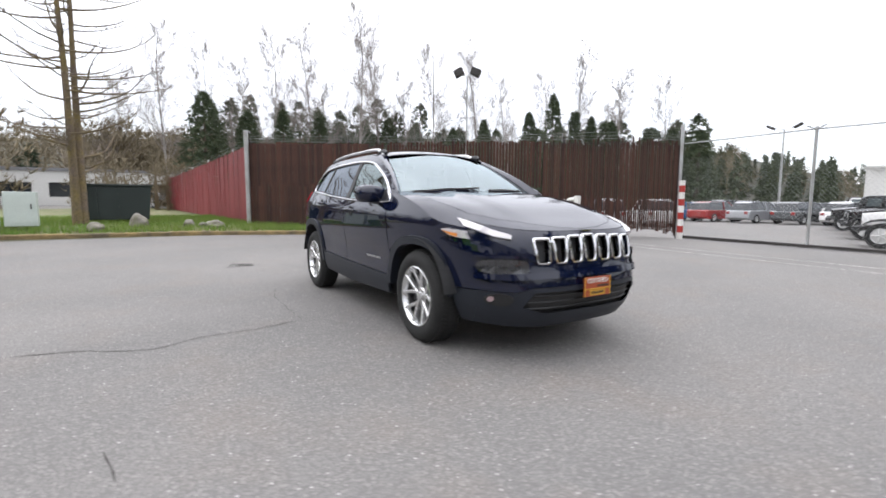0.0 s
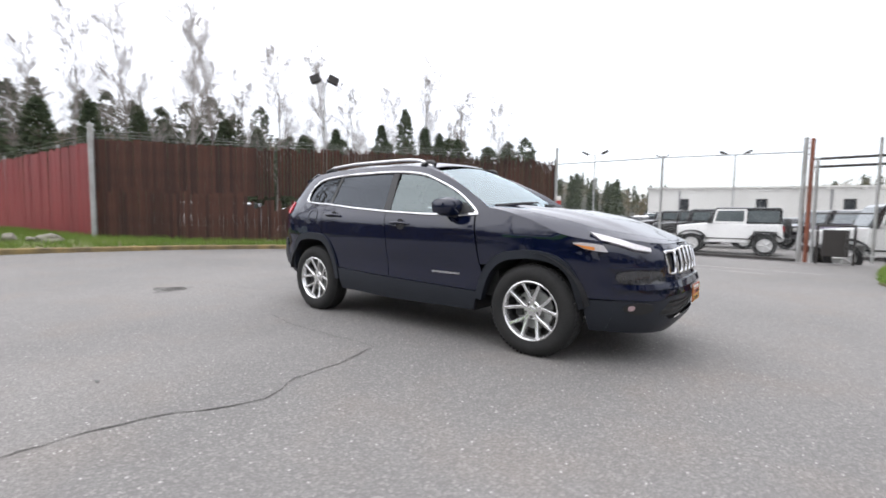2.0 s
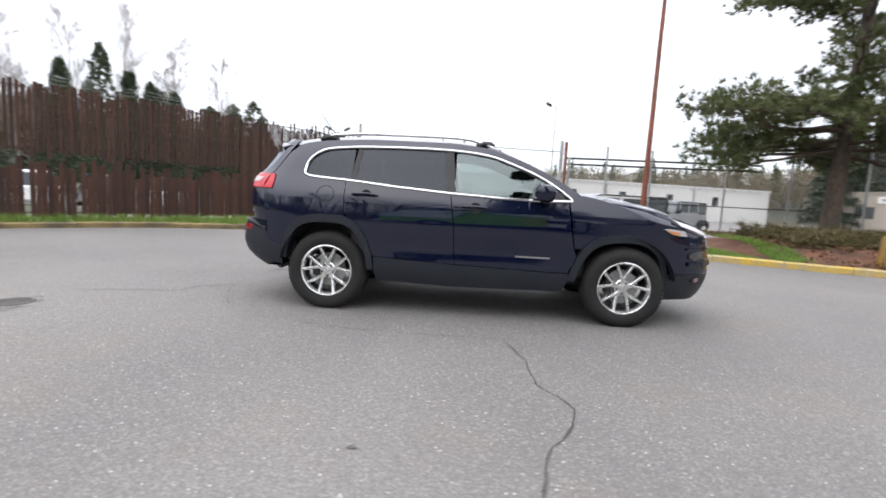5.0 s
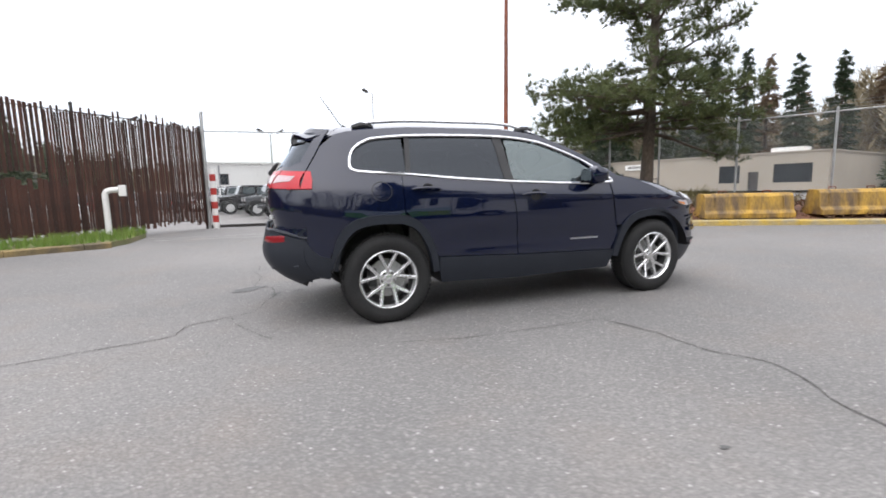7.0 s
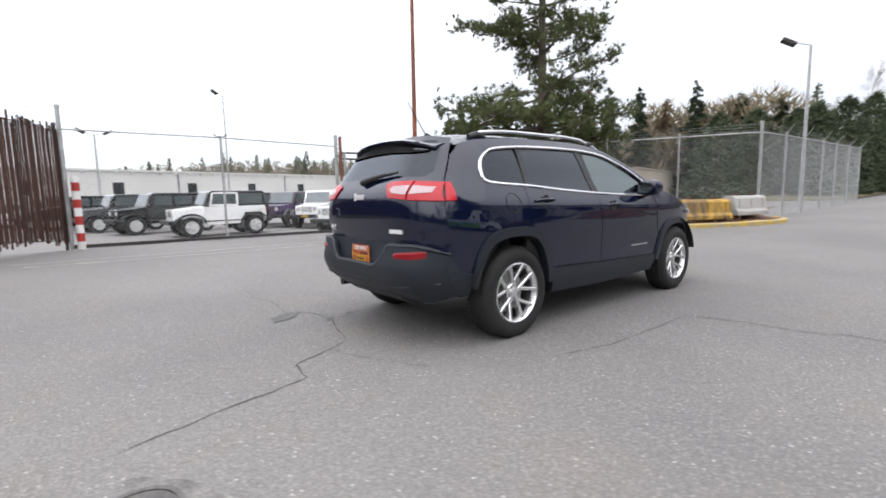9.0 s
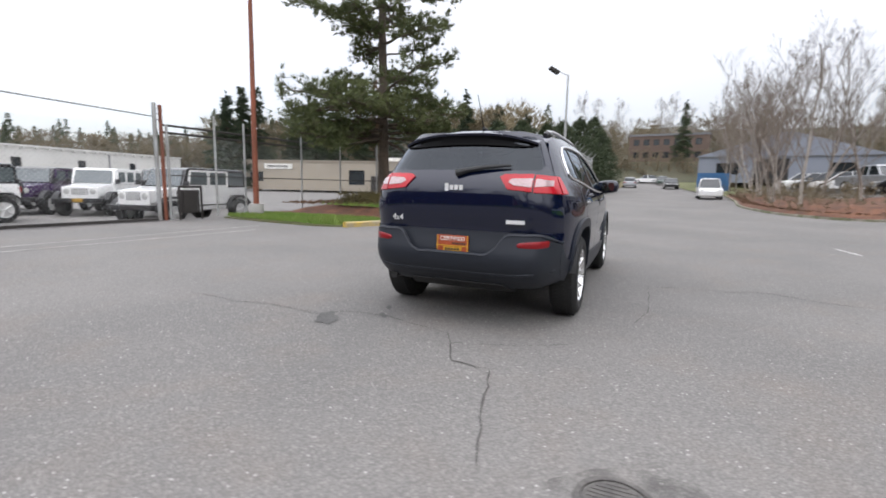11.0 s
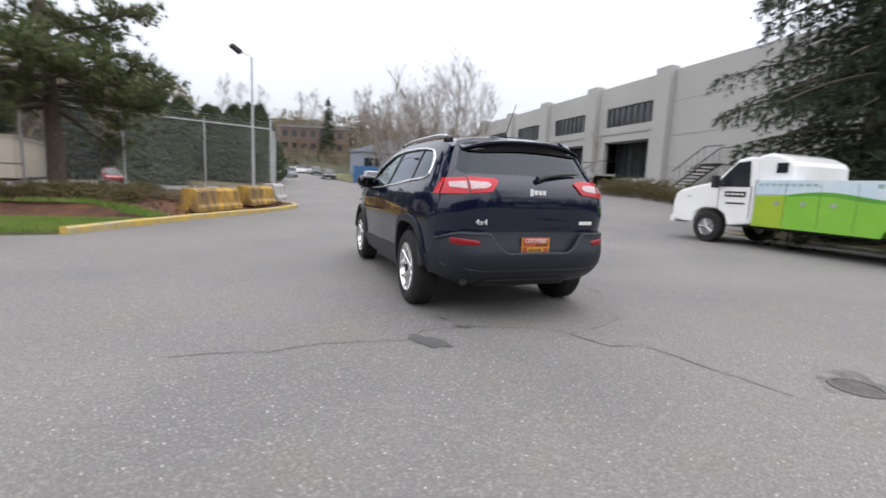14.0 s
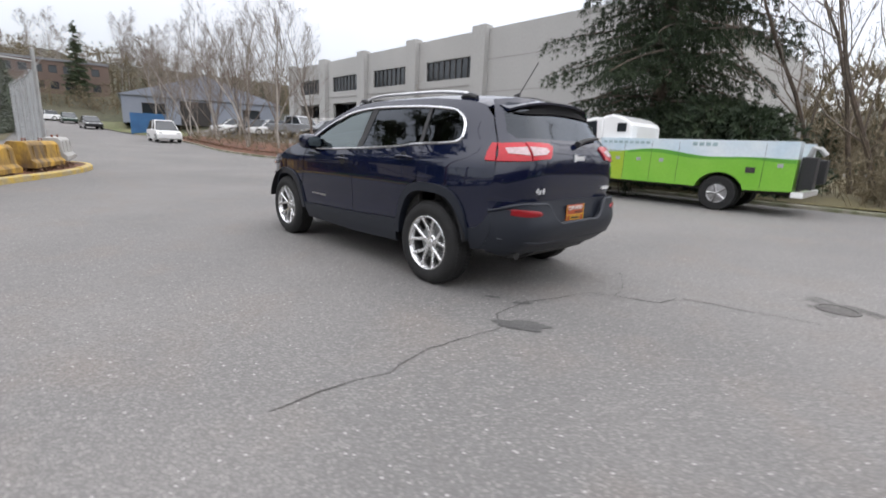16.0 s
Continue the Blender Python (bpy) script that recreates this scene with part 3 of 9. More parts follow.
scatter_grass("grass", in_poly(grass_strip), (2, 4, 7, 11.2), 6500, 0.11, GRASS_BLADE, "rough green grass behind the yellow kerb", 12, bed_z)

# mulch island in front of the office block
MULCH_EDGE = [(46.0, -8.6), (36.0, -7.9), (27.0, -6.9), (20.4, -7.5), (17.8, -9.8), (18.6, -12.8), (21.0, -16.5)]
kerb("kerb_island", [(x, y) for x, y in MULCH_EDGE[::-1]], 0.15, 0.1, KERB, "low concrete kerb round the mulch island")
raised_bed("mulch_island", MULCH_EDGE + [(24.0, -16.8), (28.0, -12.5), (46.0, -11.0)], 0.08, MULCH, "reddish bark mulch island with bare trees", 0.45, 0.8)

# verges along the hill road
raised_bed("hill_verge", [(46.2, -8.7), (52.0, -7.2), (60.0, -6.2), (72.0, -5.6), (87.0, -5.4), (87.0, -15.0), (70.0, -13.5), (52.0, -12.0)], 0.07, GRASS_GROUND, "grass verge along the hill road", 0.2, 1.6)
raised_bed("hedge_bed", [(33.6, 3.2), (45.0, 2.6), (60.0, 1.9), (72.0, 1.2), (87.0, 0.8), (87.0, 18.0), (60.0, 16.0), (33.6, 13.0)], 0.07, ROUGH_GROUND, "rough ground under the roadside evergreens", 0.2, 1.6)

# roadside behind the truck
raised_bed("roadside", [(5.0, -11.0), (-34.0, -11.0), (-34.0, -40.0), (5.0, -40.0)], 0.10, ROUGH_GROUND, "rough roadside grass under the trees", 0.15, 1.2)
kerb("kerb_roadside", [(5.0, -10.9), (0.0, -10.9), (-12.0, -10.9), (-20.0, -10.9)], 0.15, 0.1, KERB, "low concrete kerb beside the road")

# cracks, stains and covers on the asphalt
for i, (pts, w) in enumerate([
    ([(.22, -3.9), (.25, -3.37), (.30, -3.12), (.48, -2.85), (.54, -2.65), (.38, -2.35), (.36, -1.95), (.25, -1.5)], 0.015),
    ([(.25, -1.5), (-.38, -1.5), (-.92, -1.5), (-1.44, -1.38)], 0.009),
    ([(-3.95, -.82), (-3.75, -.77), (-3.45, -.68), (-3.2, -.63), (-2.95, -.56), (-2.92, -.3), (-2.6, -.15), (-2.4, -.05)], 0.013),
    ([(-2.4, -.05), (-2.3, .35), (-2.22, .6), (-2.25, 1.0), (-2.44, 1.15), (-2.38, 1.76), (-2.41, 1.94), (-2.47, 2.12), (-2.40, 2.48), (-2.42, 2.75)], 0.010),
    ([(-2.6, -.15), (-2.5, -.5), (-2.25, -.95)], 0.008),
    ([(2.35, -2.78), (2.23, -2.79), (2.05, -2.84)], 0.012),
]):
    ribbon("crack", pts, w, CRACK, "jagged crack in the asphalt", 40 + i)
for i, (x, y, rx, ry, a) in enumerate([(-2.50, 1.02, 0.19, 0.085, 0.5), (-2.22, 0.64, 0.07, 0.03, 0.8), (-1.98, 0.72, 0.06, 0.025, 0.4),
                                       (-0.53, -3.18, 0.02, 0.015, 0)]):
    blot("stain", x, y, rx, ry, a, STAIN, "dark damp stain on the asphalt", 70 + i)


IRON = mat("cast_iron", (.085, .080, .076), .8, .1, col2=(.12, .112, .105), mix=.9, big=9, fine=60, var=.25)


def build_manhole(x, y):
    root = thing("manhole_cover", pose(x, y, 0.004), "dark cast iron manhole cover set in asphalt", "manhole cover")
    s = Soup()
    s.lathe([(0.0, 0.004), (0.115, 0.004), (0.12, 0.002), (0.125, -0.03)], (0, 0, 0), (0, 0, 1), 36)
    part("lid", s, IRON, root)
    s = Soup()
    s.lathe([(0.127, -0.02), (0.127, 0.005), (0.15, 0.005), (0.16, -0.02)], (0, 0, 0), (0, 0, 1), 36)
    part("rim", s, IRON, root)
    s = Soup()
    for k in range(-4, 5):
        h = math.sqrt(max(0, 0.105**2 - (k * 0.024) ** 2))
        s.box((k * 0.024 - 0.006, -h, 0.004), (k * 0.024 + 0.006, h, 0.007))
    part("tread", s, IRON, root)
    return root


build_manhole(-3.92, -1.36)
blot("worn_patch", -3.9, -1.40, 0.34, 0.24, -0.7, PATCH, "darker worn asphalt round the cover", 91, 0.003)
ribbon("paint_mark", [(6.25, -5.07), (5.21, -5.16)], 0.10, CONCRETE, "worn white paint mark on the asphalt", 6, 0.005)
tagged(ribbon("gate_sill", [(-4.1, 11.3), (0, 11.0), (3.0, 10.7)], 0.25, DARK_STEEL, "dark steel track under the gate", 5, 0.01, 0.05), "", "gate track")
for i, (a, b) in enumerate((((-5.0, 8.3), (3.4, 7.7)), ((-4.8, 7.7), (2.6, 7.0)))):
    ribbon("rail_groove", [a, b], 0.06, CONCRETE, "pale worn strip in the asphalt before the gate", 8 + i, 0.005, 0.1)


# ---- fences and gate ----
def chain_link(name, a, b, z0, z1, parent, pitch=0.085, rad=0.0026, material=None):
    """Diagonal wires between two posts, both ways."""
    s = Soup()
    L, H = math.hypot(b[0] - a[0], b[1] - a[1]), z1 - z0
    ux, uy = (b[0] - a[0]) / L, (b[1] - a[1]) / L
    u = -H
    while u < L:
        for flip in (0, 1):
            u0, u1 = max(u, 0), min(u + H, L)
            if u1 - u0 > 0.02:
                h0, h1 = (u0 - u, u1 - u)
                if flip:
                    h0, h1 = H - h0, H - h1
                p = (a[0] + ux * u0, a[1] + uy * u0, z0 + h0)
                q = (a[0] + ux * u1, a[1] + uy * u1, z0 + h1)
                s.tube([p, q], rad, 3, caps=False)
        u += pitch
    return part(name, s, material or WIRE, parent, fix=False)


def post(name, x, y, z0, z1, rad, material, parent, label="", lean=0.0):
    s = Soup()
    s.tube([(x, y, z0 - 0.1), (x + lean * (z1 - z0), y, z1)], rad, 10)
    s.lathe([(rad * 1.15, 0), (rad * 1.1, 0.04), (0.0, 0.07)], (x + lean * (z1 - z0), y, z1 - 0.01), (0, 0, 1), 10)
    return part(name, s, material, parent, label, shade=True)


def slat_fence(name, a, b, height, pitch, width, material, label, seed, gappy=None, base=0.12, post_gap=3.0, tiers=False, plain=False):
    """Chain-link fence woven with upright privacy slats."""
    root = thing(name, label=label, category="fence", kind="structure")
    r = rng(seed)
    L = math.hypot(b[0] - a[0], b[1] - a[1])
    ux, uy = (b[0] - a[0]) / L, (b[1] - a[1]) / L
    zb = lambda d: ground_z(a[0] + ux * d, a[1] + uy * d) + base + (.12 * d / L if tiers else 0)
    meshes, thin, ragged = [], [], []
    for k in range(6):
        s = Soup()
        h = height + r.uniform(-0.05, 0.03)
        m = pose(0, 0, 0, 0, 0, math.degrees(math.atan2(uy, ux)))
        s.box((-width / 2, -0.006, 0.0), (width / 2, 0.006, h if not tiers else h * 0.52), m)
        s2 = Soup()
        s2.box((-width / 2, -0.006, 0.0), (width / 2, 0.006, h * (.355 + .02 * k)), m)
        ragged.append(mesh_of("slat", s2, [material]))
        meshes.append(mesh_of("slat", s, [material]))
        s = Soup()
        s.box((-width * .37, -0.006, 0.0), (width * .37, 0.006, (h + r.uniform(-.05, .05)) * 0.52), m)
        thin.append(mesh_of("slat", s, [material]))
    tall = []
    for k in range(6):
        s = Soup()
        s.box((-.024, -0.006, 0.0), (.024, 0.006, height + r.uniform(-.12, .10)), pose(0, 0, 0, 0, 0, math.degrees(math.atan2(uy, ux))))
        tall.append(mesh_of("slat", s, [material]))
    n, d = 0, pitch / 2
    far = Soup()
    while d < L:
        gap = gappy(d / L) if gappy else 0.0
        slim = tiers and d / L > .70
        for tier in ((0, 1) if tiers and (not slim or (d / L < .88 and r.random() < .45)) else (0,)):
            if r.random() < (gap if tier else gap * 0.9):
                continue
            lift = 0.0 if slim else tier * height * 0.485
            x, y = a[0] + ux * d, a[1] + uy * d
            drop = (r.uniform(-0.03, 0.03) if gap < 0.05 else r.uniform(-0.10, 0.07)) + lift
            if n < 330:
                broken = tiers and not tier and .28 < d / L
                ob = new("slat", (ragged if (slim and tier) or (broken and not slim) else tall if slim else thin if gap > .05 or (tier and gap > .01) else meshes)[r.randrange(6)])
                ob.parent = root
                ob.matrix_world = pose(x + r.uniform(-0.006, 0.006), y, zb(d) + drop, r.uniform(-0.4, 0.4), 0, r.uniform(-4, 4))
            else:
                m = pose(x, y, zb(d), 0, 0, math.degrees(math.atan2(uy, ux)))
                far.box((-width / 2, -0.006, 0), (width / 2, 0.006, height + drop), m)
            n += 1
        d += .064 if slim else pitch
    if far.v:
        tagged(part("slats_beyond", far, material, root), kind="stuff")
    k = int(L / post_gap)
    for i in range(k + 1):
        d = L * i / k
        side = -0.06
        post("post", a[0] + ux * d + uy * side, a[1] + uy * d - ux * side, zb(d) - base, zb(d) + height + 0.1, 0.035, DARK_STEEL if tiers or i % 2 else GALV, root)
    for h in ((height - 0.04,) if plain else (0.1, height * 0.52, height - 0.08)):
        s = Soup()
        s.tube([(a[0] + ux * L * i / 8 - uy * 0.03, a[1] + uy * L * i / 8 + ux * 0.03, zb(L * i / 8) + h) for i in range(9)], 0.016, 6)
        part("rail", s, DARK_STEEL, root)
    for j in range(3):
        s = Soup()
        s.tube([(a[0] + ux * L * i / 20, a[1] + uy * L * i / 20, zb(L * i / 20) + height + 0.06 + 0.09 * j + r.uniform(-0.02, 0.02)) for i in range(21)], 0.004, 4)
        part("barbed_wire", s, WIRE, root)
    if plain:
        return root
    chain_link("mesh", (a[0] + uy * 0.012, a[1] - ux * 0.012), (b[0] + uy * 0.012, b[1] - ux * 0.012), zb(0) + 0.05, zb(0) + height - 0.05, root, 0.12, 0.0016, DARK_STEEL)
    return root


slat_fence("fence_brown", FENCE_A, FENCE_B, 2.88, 0.1, 0.096, SLAT_BROWN, "tall chain-link fence with weathered brown privacy slats", 21,
           gappy=lambda t: 0.0 if t < 0.3 else 0.05 if t < 0.55 else 0.04 if t < 0.80 else 0.06, tiers=True)
slat_fence("fence_red", (-48.0, -1.6), (-13.25, 0.32), 2.75, 0.16, 0.157, SLAT_RED, "tall fence with dark red privacy slats", 22, base=0.15, plain=True)
corner_post = thing("corner_post", label="grey steel corner post of the slatted fences", category="fence post")
post("shaft", FENCE_A[0] + 0.12, FENCE_A[1] - 0.1, 0.2, 3.5, 0.075, GALV, corner_post)

GATE_POST = (3.0, 10.95)
gate = thing("sliding_gate", label="chain-link gate hung from a taut top wire", category="gate")
for x, y, z1, rad in ((-4.05, 11.6, 3.5, 0.05), (-0.45, 11.3, 2.95, 0.035)):
    post("post", x, y, 0, z1, rad, GALV, gate)
s = Soup()
s.tube([(-4.05, 11.6, 2.95), (-0.45, 11.3, 2.93), (3.0, 10.95, 2.82)], 0.02, 6)
part("top_wire", s, WIRE, gate)
for x, y in ((-0.45, 11.3),):
    s = Soup()
    s.tube([(x - 0.2, y, 3.02), (x, y, 2.92), (x + 0.2, y, 3.02)], 0.015, 5)
    part("bracket", s, DARK_STEEL, gate)
chain_link("mesh", (-4.05, 11.6), (-0.45, 11.3), 0.1, 2.5, gate, .11, .0017)
chain_link("mesh", (-0.45, 11.3), (3.0, 10.95), 0.1, 2.5, gate, .11, .0017)
s = Soup()
s.box((-4.05, -0.06, -0.02), (3.05, 0.06, 0.07), pose(0, 11.27, 0, 0, 0, -5.2))
part("bottom_rail", s, DARK_STEEL, gate)
for k, (dx, h, r_, m_) in enumerate(((0, 3.15, 0.055, GALV), (0.14, 3.1, 0.05, RUST), (0.26, 2.6, 0.04, GALV))):
    post("post", GATE_POST[0] + dx, GATE_POST[1] - 0.05 * k, 0, h, r_, m_, gate)
for h in (2.75, 2.9, 3.05):
    s = Soup()
    s.tube([(GATE_POST[0] - 0.04, GATE_POST[1], h), (GATE_POST[0] + 0.2, GATE_POST[1] - 0.05, h)], 0.015, 6)
    part("rung", s, GALV, gate)

lot_fence = thing("fence_lot", label="galvanised chain-link fence beside the gate with a dark top beam", category="fence", kind="structure")
LOT_LINE = [(3.2, 10.9), (4.35, 10.3), (6.0, 10.9), (8.2, 10.4), (9.9, 9.9), (11.7, 9.3)]
for x, y in LOT_LINE[1:-1]:
    post("post", x, y, 0.2, 2.95, 0.032, GALV, lot_fence)
for h in (2.42, 2.62):
    s = Soup()
    s.tube([(3.2, 10.9, h), (9.6, 11.0, h + 0.06)], 0.035, 6)
    part("beam", s, DARK_STEEL, lot_fence)
for (a, b) in zip(LOT_LINE[:-1], LOT_LINE[1:]):
    chain_link("mesh", a, b, 0.25, 2.35, lot_fence, .10, .0019)
    s = Soup()
    s.tube([(*a, 1.25), (*b, 1.25)], 0.018, 6)
    part("rail", s, DARK_STEEL, lot_fence)
s = Soup()
for u in (0, 0.7):
    s.tube([(3.35 + u, 10.6, 0), (3.35 + u, 10.6, 0.95)], 0.03, 8)
s.tube([(3.35, 10.6, 0.95), (4.05, 10.6, 0.95)], 0.03, 8)
part("bollard_frame", s, DARK_STEEL, lot_fence)
s = Soup()
s.box((3.45, 10.55, 0.2), (3.95, 10.85, 0.85))
part("operator_box", s, DARK_STEEL, lot_fence, bevel=0.02)

net_fence = thing("fence_net", label="tall galvanised chain-link fence with barbed wire", category="fence", kind="structure")
NET = [(11.7, 9.3), (12.8, 7.0), (13.9, 4.7), (15.05, 2.4), (17.5, 2.3), (20.0, 2.3), (23.0, 2.3), (26.0, 2.4), (29.5, 2.5), (33.0, 2.6)]
for i, (x, y) in enumerate(NET):
    z = ground_z(x, y)
    post("post", x, y, z, z + (3.45 if i == 3 else 3.2), 0.05 if i == 3 else 0.035, GALV, net_fence)
    if i > 3:
        s = Soup()
        s.tube([(x, y, z + 3.15), (x - 0.25, y - 0.3, z + 3.5)], 0.015, 5)
        part("wire_arm", s, GALV, net_fence)
for a, b in zip(NET[:-1], NET[1:]):
    za, zc = ground_z(*a), ground_z(*b)
    chain_link("mesh", a, b, (za + zc) / 2 + 0.1, (za + zc) / 2 + 3.1, net_fence, 0.085, 0.0024)
    s = Soup()
    s.tube([(*a, za + 3.12), (*b, zc + 3.12)], 0.024, 8)
    part("top_rail", s, GALV, net_fence)
    for k in range(3):
        s = Soup()
        s.tube([(*a, za + 3.2 + 0.1 * k), (*b, zc + 3.2 + 0.1 * k)], 0.004, 4)
        part("barbed_wire", s, WIRE, net_fence)


# ---- buildings ----
def wall_with_holes(name, w, h, holes, thick, put, material, parent, label=""):
    """A wall of width w and height h, with rectangular openings through it."""
    us = sorted({0.0, w, *[v for o in holes for v in (o[0], o[2])]})
    vs = sorted({0.0, h, *[v for o in holes for v in (o[1], o[3])]})
    s = Soup()
    for i in range(len(us) - 1):
        for j in range(len(vs) - 1):
            cu, cv = (us[i] + us[i + 1]) / 2, (vs[j] + vs[j + 1]) / 2
            if any(o[0] < cu < o[2] and o[1] < cv < o[3] for o in holes):
                continue
            s.prism([(us[i], vs[j]), (us[i + 1], vs[j]), (us[i + 1], vs[j + 1]), (us[i], vs[j + 1])], 0, thick, put)
    me = mesh_of(name, s, [material])
    bm = bmesh.new()
    bm.from_mesh(me)
    bmesh.ops.remove_doubles(bm, verts=bm.verts, dist=0.001)
    seen = {}
    for f in bm.faces:
        seen.setdefault(tuple(sorted(v.index for v in f.verts)), []).append(f)
    bmesh.ops.delete(bm, geom=[f for fs in seen.values() if len(fs) > 1 for f in fs], context="FACES_ONLY")
    bmesh.ops.recalc_face_normals(bm, faces=bm.faces)
    bm.to_mesh(me)
    bm.free()
    ob = new(name, me)
    ob.parent = parent
    if label:
        tagged(ob, label)
    return ob


def block(name, lo, hi, material, parent, label="", bevel=0.0):
    s = Soup()
    s.box(lo, hi)
    return part(name, s, material, parent, label, bevel=bevel)


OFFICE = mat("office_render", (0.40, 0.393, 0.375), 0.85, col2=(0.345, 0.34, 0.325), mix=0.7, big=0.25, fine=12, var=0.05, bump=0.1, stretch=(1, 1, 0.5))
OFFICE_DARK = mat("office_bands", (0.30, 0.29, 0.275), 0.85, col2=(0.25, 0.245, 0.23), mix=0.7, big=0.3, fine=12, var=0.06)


def build_office():
    """Two-storey office block with pilasters, the long front along x."""
    root = thing("office_building", pose(19.0, -22.4, 0, 0, 0, -1.6), "two-storey grey rendered office block with pilasters", "building", kind="structure")
    z0, top, bay = 0.0, 9.25, 7.75
    n = 4
    holes = []
    for k in range(n):
        u = k * bay + 1.35
        holes += [(u, 6.15, u + 5.3, 7.62), (u + (0.0 if k % 2 else 0.4), 2.2, u + 5.3, 5.0)]
    put = lambda u, v, d: (u, -d, v)
    wall_with_holes("wall", n * bay, top, holes, 0.35, put, OFFICE, root)
    for k in range(n + 1):
        s = Soup()
        s.box((k * bay - 0.15, -0.3, 0.0), (k * bay + 1.15, 0.45, top + 0.25))
        part("pilaster", s, OFFICE, root, bevel=0.03)
    for k in range(n):
        u = k * bay + 1.35
        win = part("window", (lambda s: (s.box((u, -0.22, 6.15), (u + 5.3, -0.18, 7.62)), s)[1])(Soup()), GLASS_FAR, root, "dark ribbon window")
        for i in range(9):
            x = u + 5.3 * i / 8
            block("mullion", (x - 0.035, -0.18, 6.15), (x + 0.035, -0.12, 7.62), DARK_STEEL, win)
        low = part("window", (lambda s: (s.box((u, -1.4, 2.2), (u + 5.3, -1.36, 5.0)), s)[1])(Soup()), GLASS_FAR, root, "dark recessed ground-floor glazing")
        for i in range(7):
            x = u + 5.3 * i / 6
            block("mullion", (x - 0.04, -1.36, 2.2), (x + 0.04, -1.28, 5.0), DARK_STEEL, low)
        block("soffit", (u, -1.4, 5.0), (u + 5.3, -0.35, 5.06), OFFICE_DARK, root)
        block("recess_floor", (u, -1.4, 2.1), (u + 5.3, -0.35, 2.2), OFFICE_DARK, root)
        block("band", (k * bay + 1.15, 0.002, 5.55), ((k + 1) * bay - 0.15, 0.05, 5.65), OFFICE_DARK, root)
    # blank west part, then roof and back
    block("wall", (-13.0, -0.35, 0.0), (-0.15, 0.0, top), OFFICE, root)
    for z in (2.9, 5.0, 7.2):
        block("joint", (-13.0, 0.002, z), (-0.15, 0.012, z + 0.05), OFFICE_DARK, root)
    for x in (-8.0,):
        block("joint", (x, 0.002, 0.0), (x + 0.05, 0.012, top), OFFICE_DARK, root)
    block("roof", (-13.0, -30.0, top - 0.6), (n * bay, -0.35, top - 0.4), CONCRETE, root)
    block("wall", (-13.35, -30.0, 0.0), (-13.0, 0.0, top), OFFICE, root)
    block("wall", (n * bay, -30.0, 0.0), (n * bay + 0.35, 0.0, top), OFFICE, root)
    block("wall", (-13.0, -30.35, 0.0), (n * bay, -30.0, top), OFFICE, root)
    # entrance steps with rails
    st = thing("entrance_steps", pose(25.0, -19.9, ground_z(25, -20)), "concrete entrance steps with dark rails", "steps", kind="structure")
    for i in range(5):
        block("step", (-1.3, -2.4, 0.0), (1.3, 0.9 - 0.32 * i, 0.17 * (i + 1)), CONCRETE, st)
    for x in (-1.3, 1.3):
        s = Soup()
        s.tube([(x, 0.8, 0), (x, 0.8, 1.0), (x, -0.9, 1.8), (x, -2.3, 1.8)], 0.03, 8)
        for i in range(7):
            s.tube([(x, 0.6 - 0.28 * i, 0.15 + 0.13 * i), (x, 0.6 - 0.28 * i, 1.05 + 0.13 * i)], 0.012, 5)
        part("handrail", s, DARK_STEEL, st)
    st2 = thing("side_stair", pose(14.6, -21.4, ground_z(14.6, -21.4)), "dark steel stair against the grey wall", "stairs", kind="structure")
    for i in range(7):
        block("tread", (0.3 * i, -0.6, 1.35 - 0.19 * i), (0.3 * i + 0.3, 0.6, 1.4 - 0.19 * i), DARK_STEEL, st2)
    for y in (-0.6, 0.6):
        s = Soup()
        s.tube([(-1.2, y, 2.4), (0.0, y, 2.4), (2.2, y, 1.0)], 0.03, 6)
        s.tube([(-1.2, y, 1.4), (0.0, y, 1.4), (2.2, y, 0.0)], 0.05, 6)
        for i in range(6):
            s.tube([(0.4 * i, y, 1.4 - 0.25 * i), (0.4 * i, y, 2.4 - 0.25 * i)], 0.012, 5)
        part("railing", s, DARK_STEEL, st2)
    block("landing", (-1.2, -0.6, 1.34), (0.0, 0.6, 1.4), DARK_STEEL, st2)
    block("landing_wall", (-1.2, -0.5, 0.0), (-1.0, 0.5, 1.34), CONCRETE, st2)


build_office()


def office_railing():
    """Pale slatted railing on a low concrete wall before the ground floor."""
    z = ground_z(35, -19.8)
    root = thing("railing", pose(30.0, -19.8, z - .1), "pale slatted railing on a low concrete wall", "railing", kind="structure")
    block("low_wall", (0, -.12, 0), (10.5, .12, .75), CONCRETE, root, bevel=.02)
    for k in range(8):
        block("post", (1.48 * k, -.04, .75), (1.48 * k + .08, .04, 1.55), WHITE_PAINT, root)
    for k in range(5):
        block("slat", (0, .042, .84 + .14 * k), (10.5, .065, .92 + .14 * k), WHITE_PAINT, root)


office_railing()


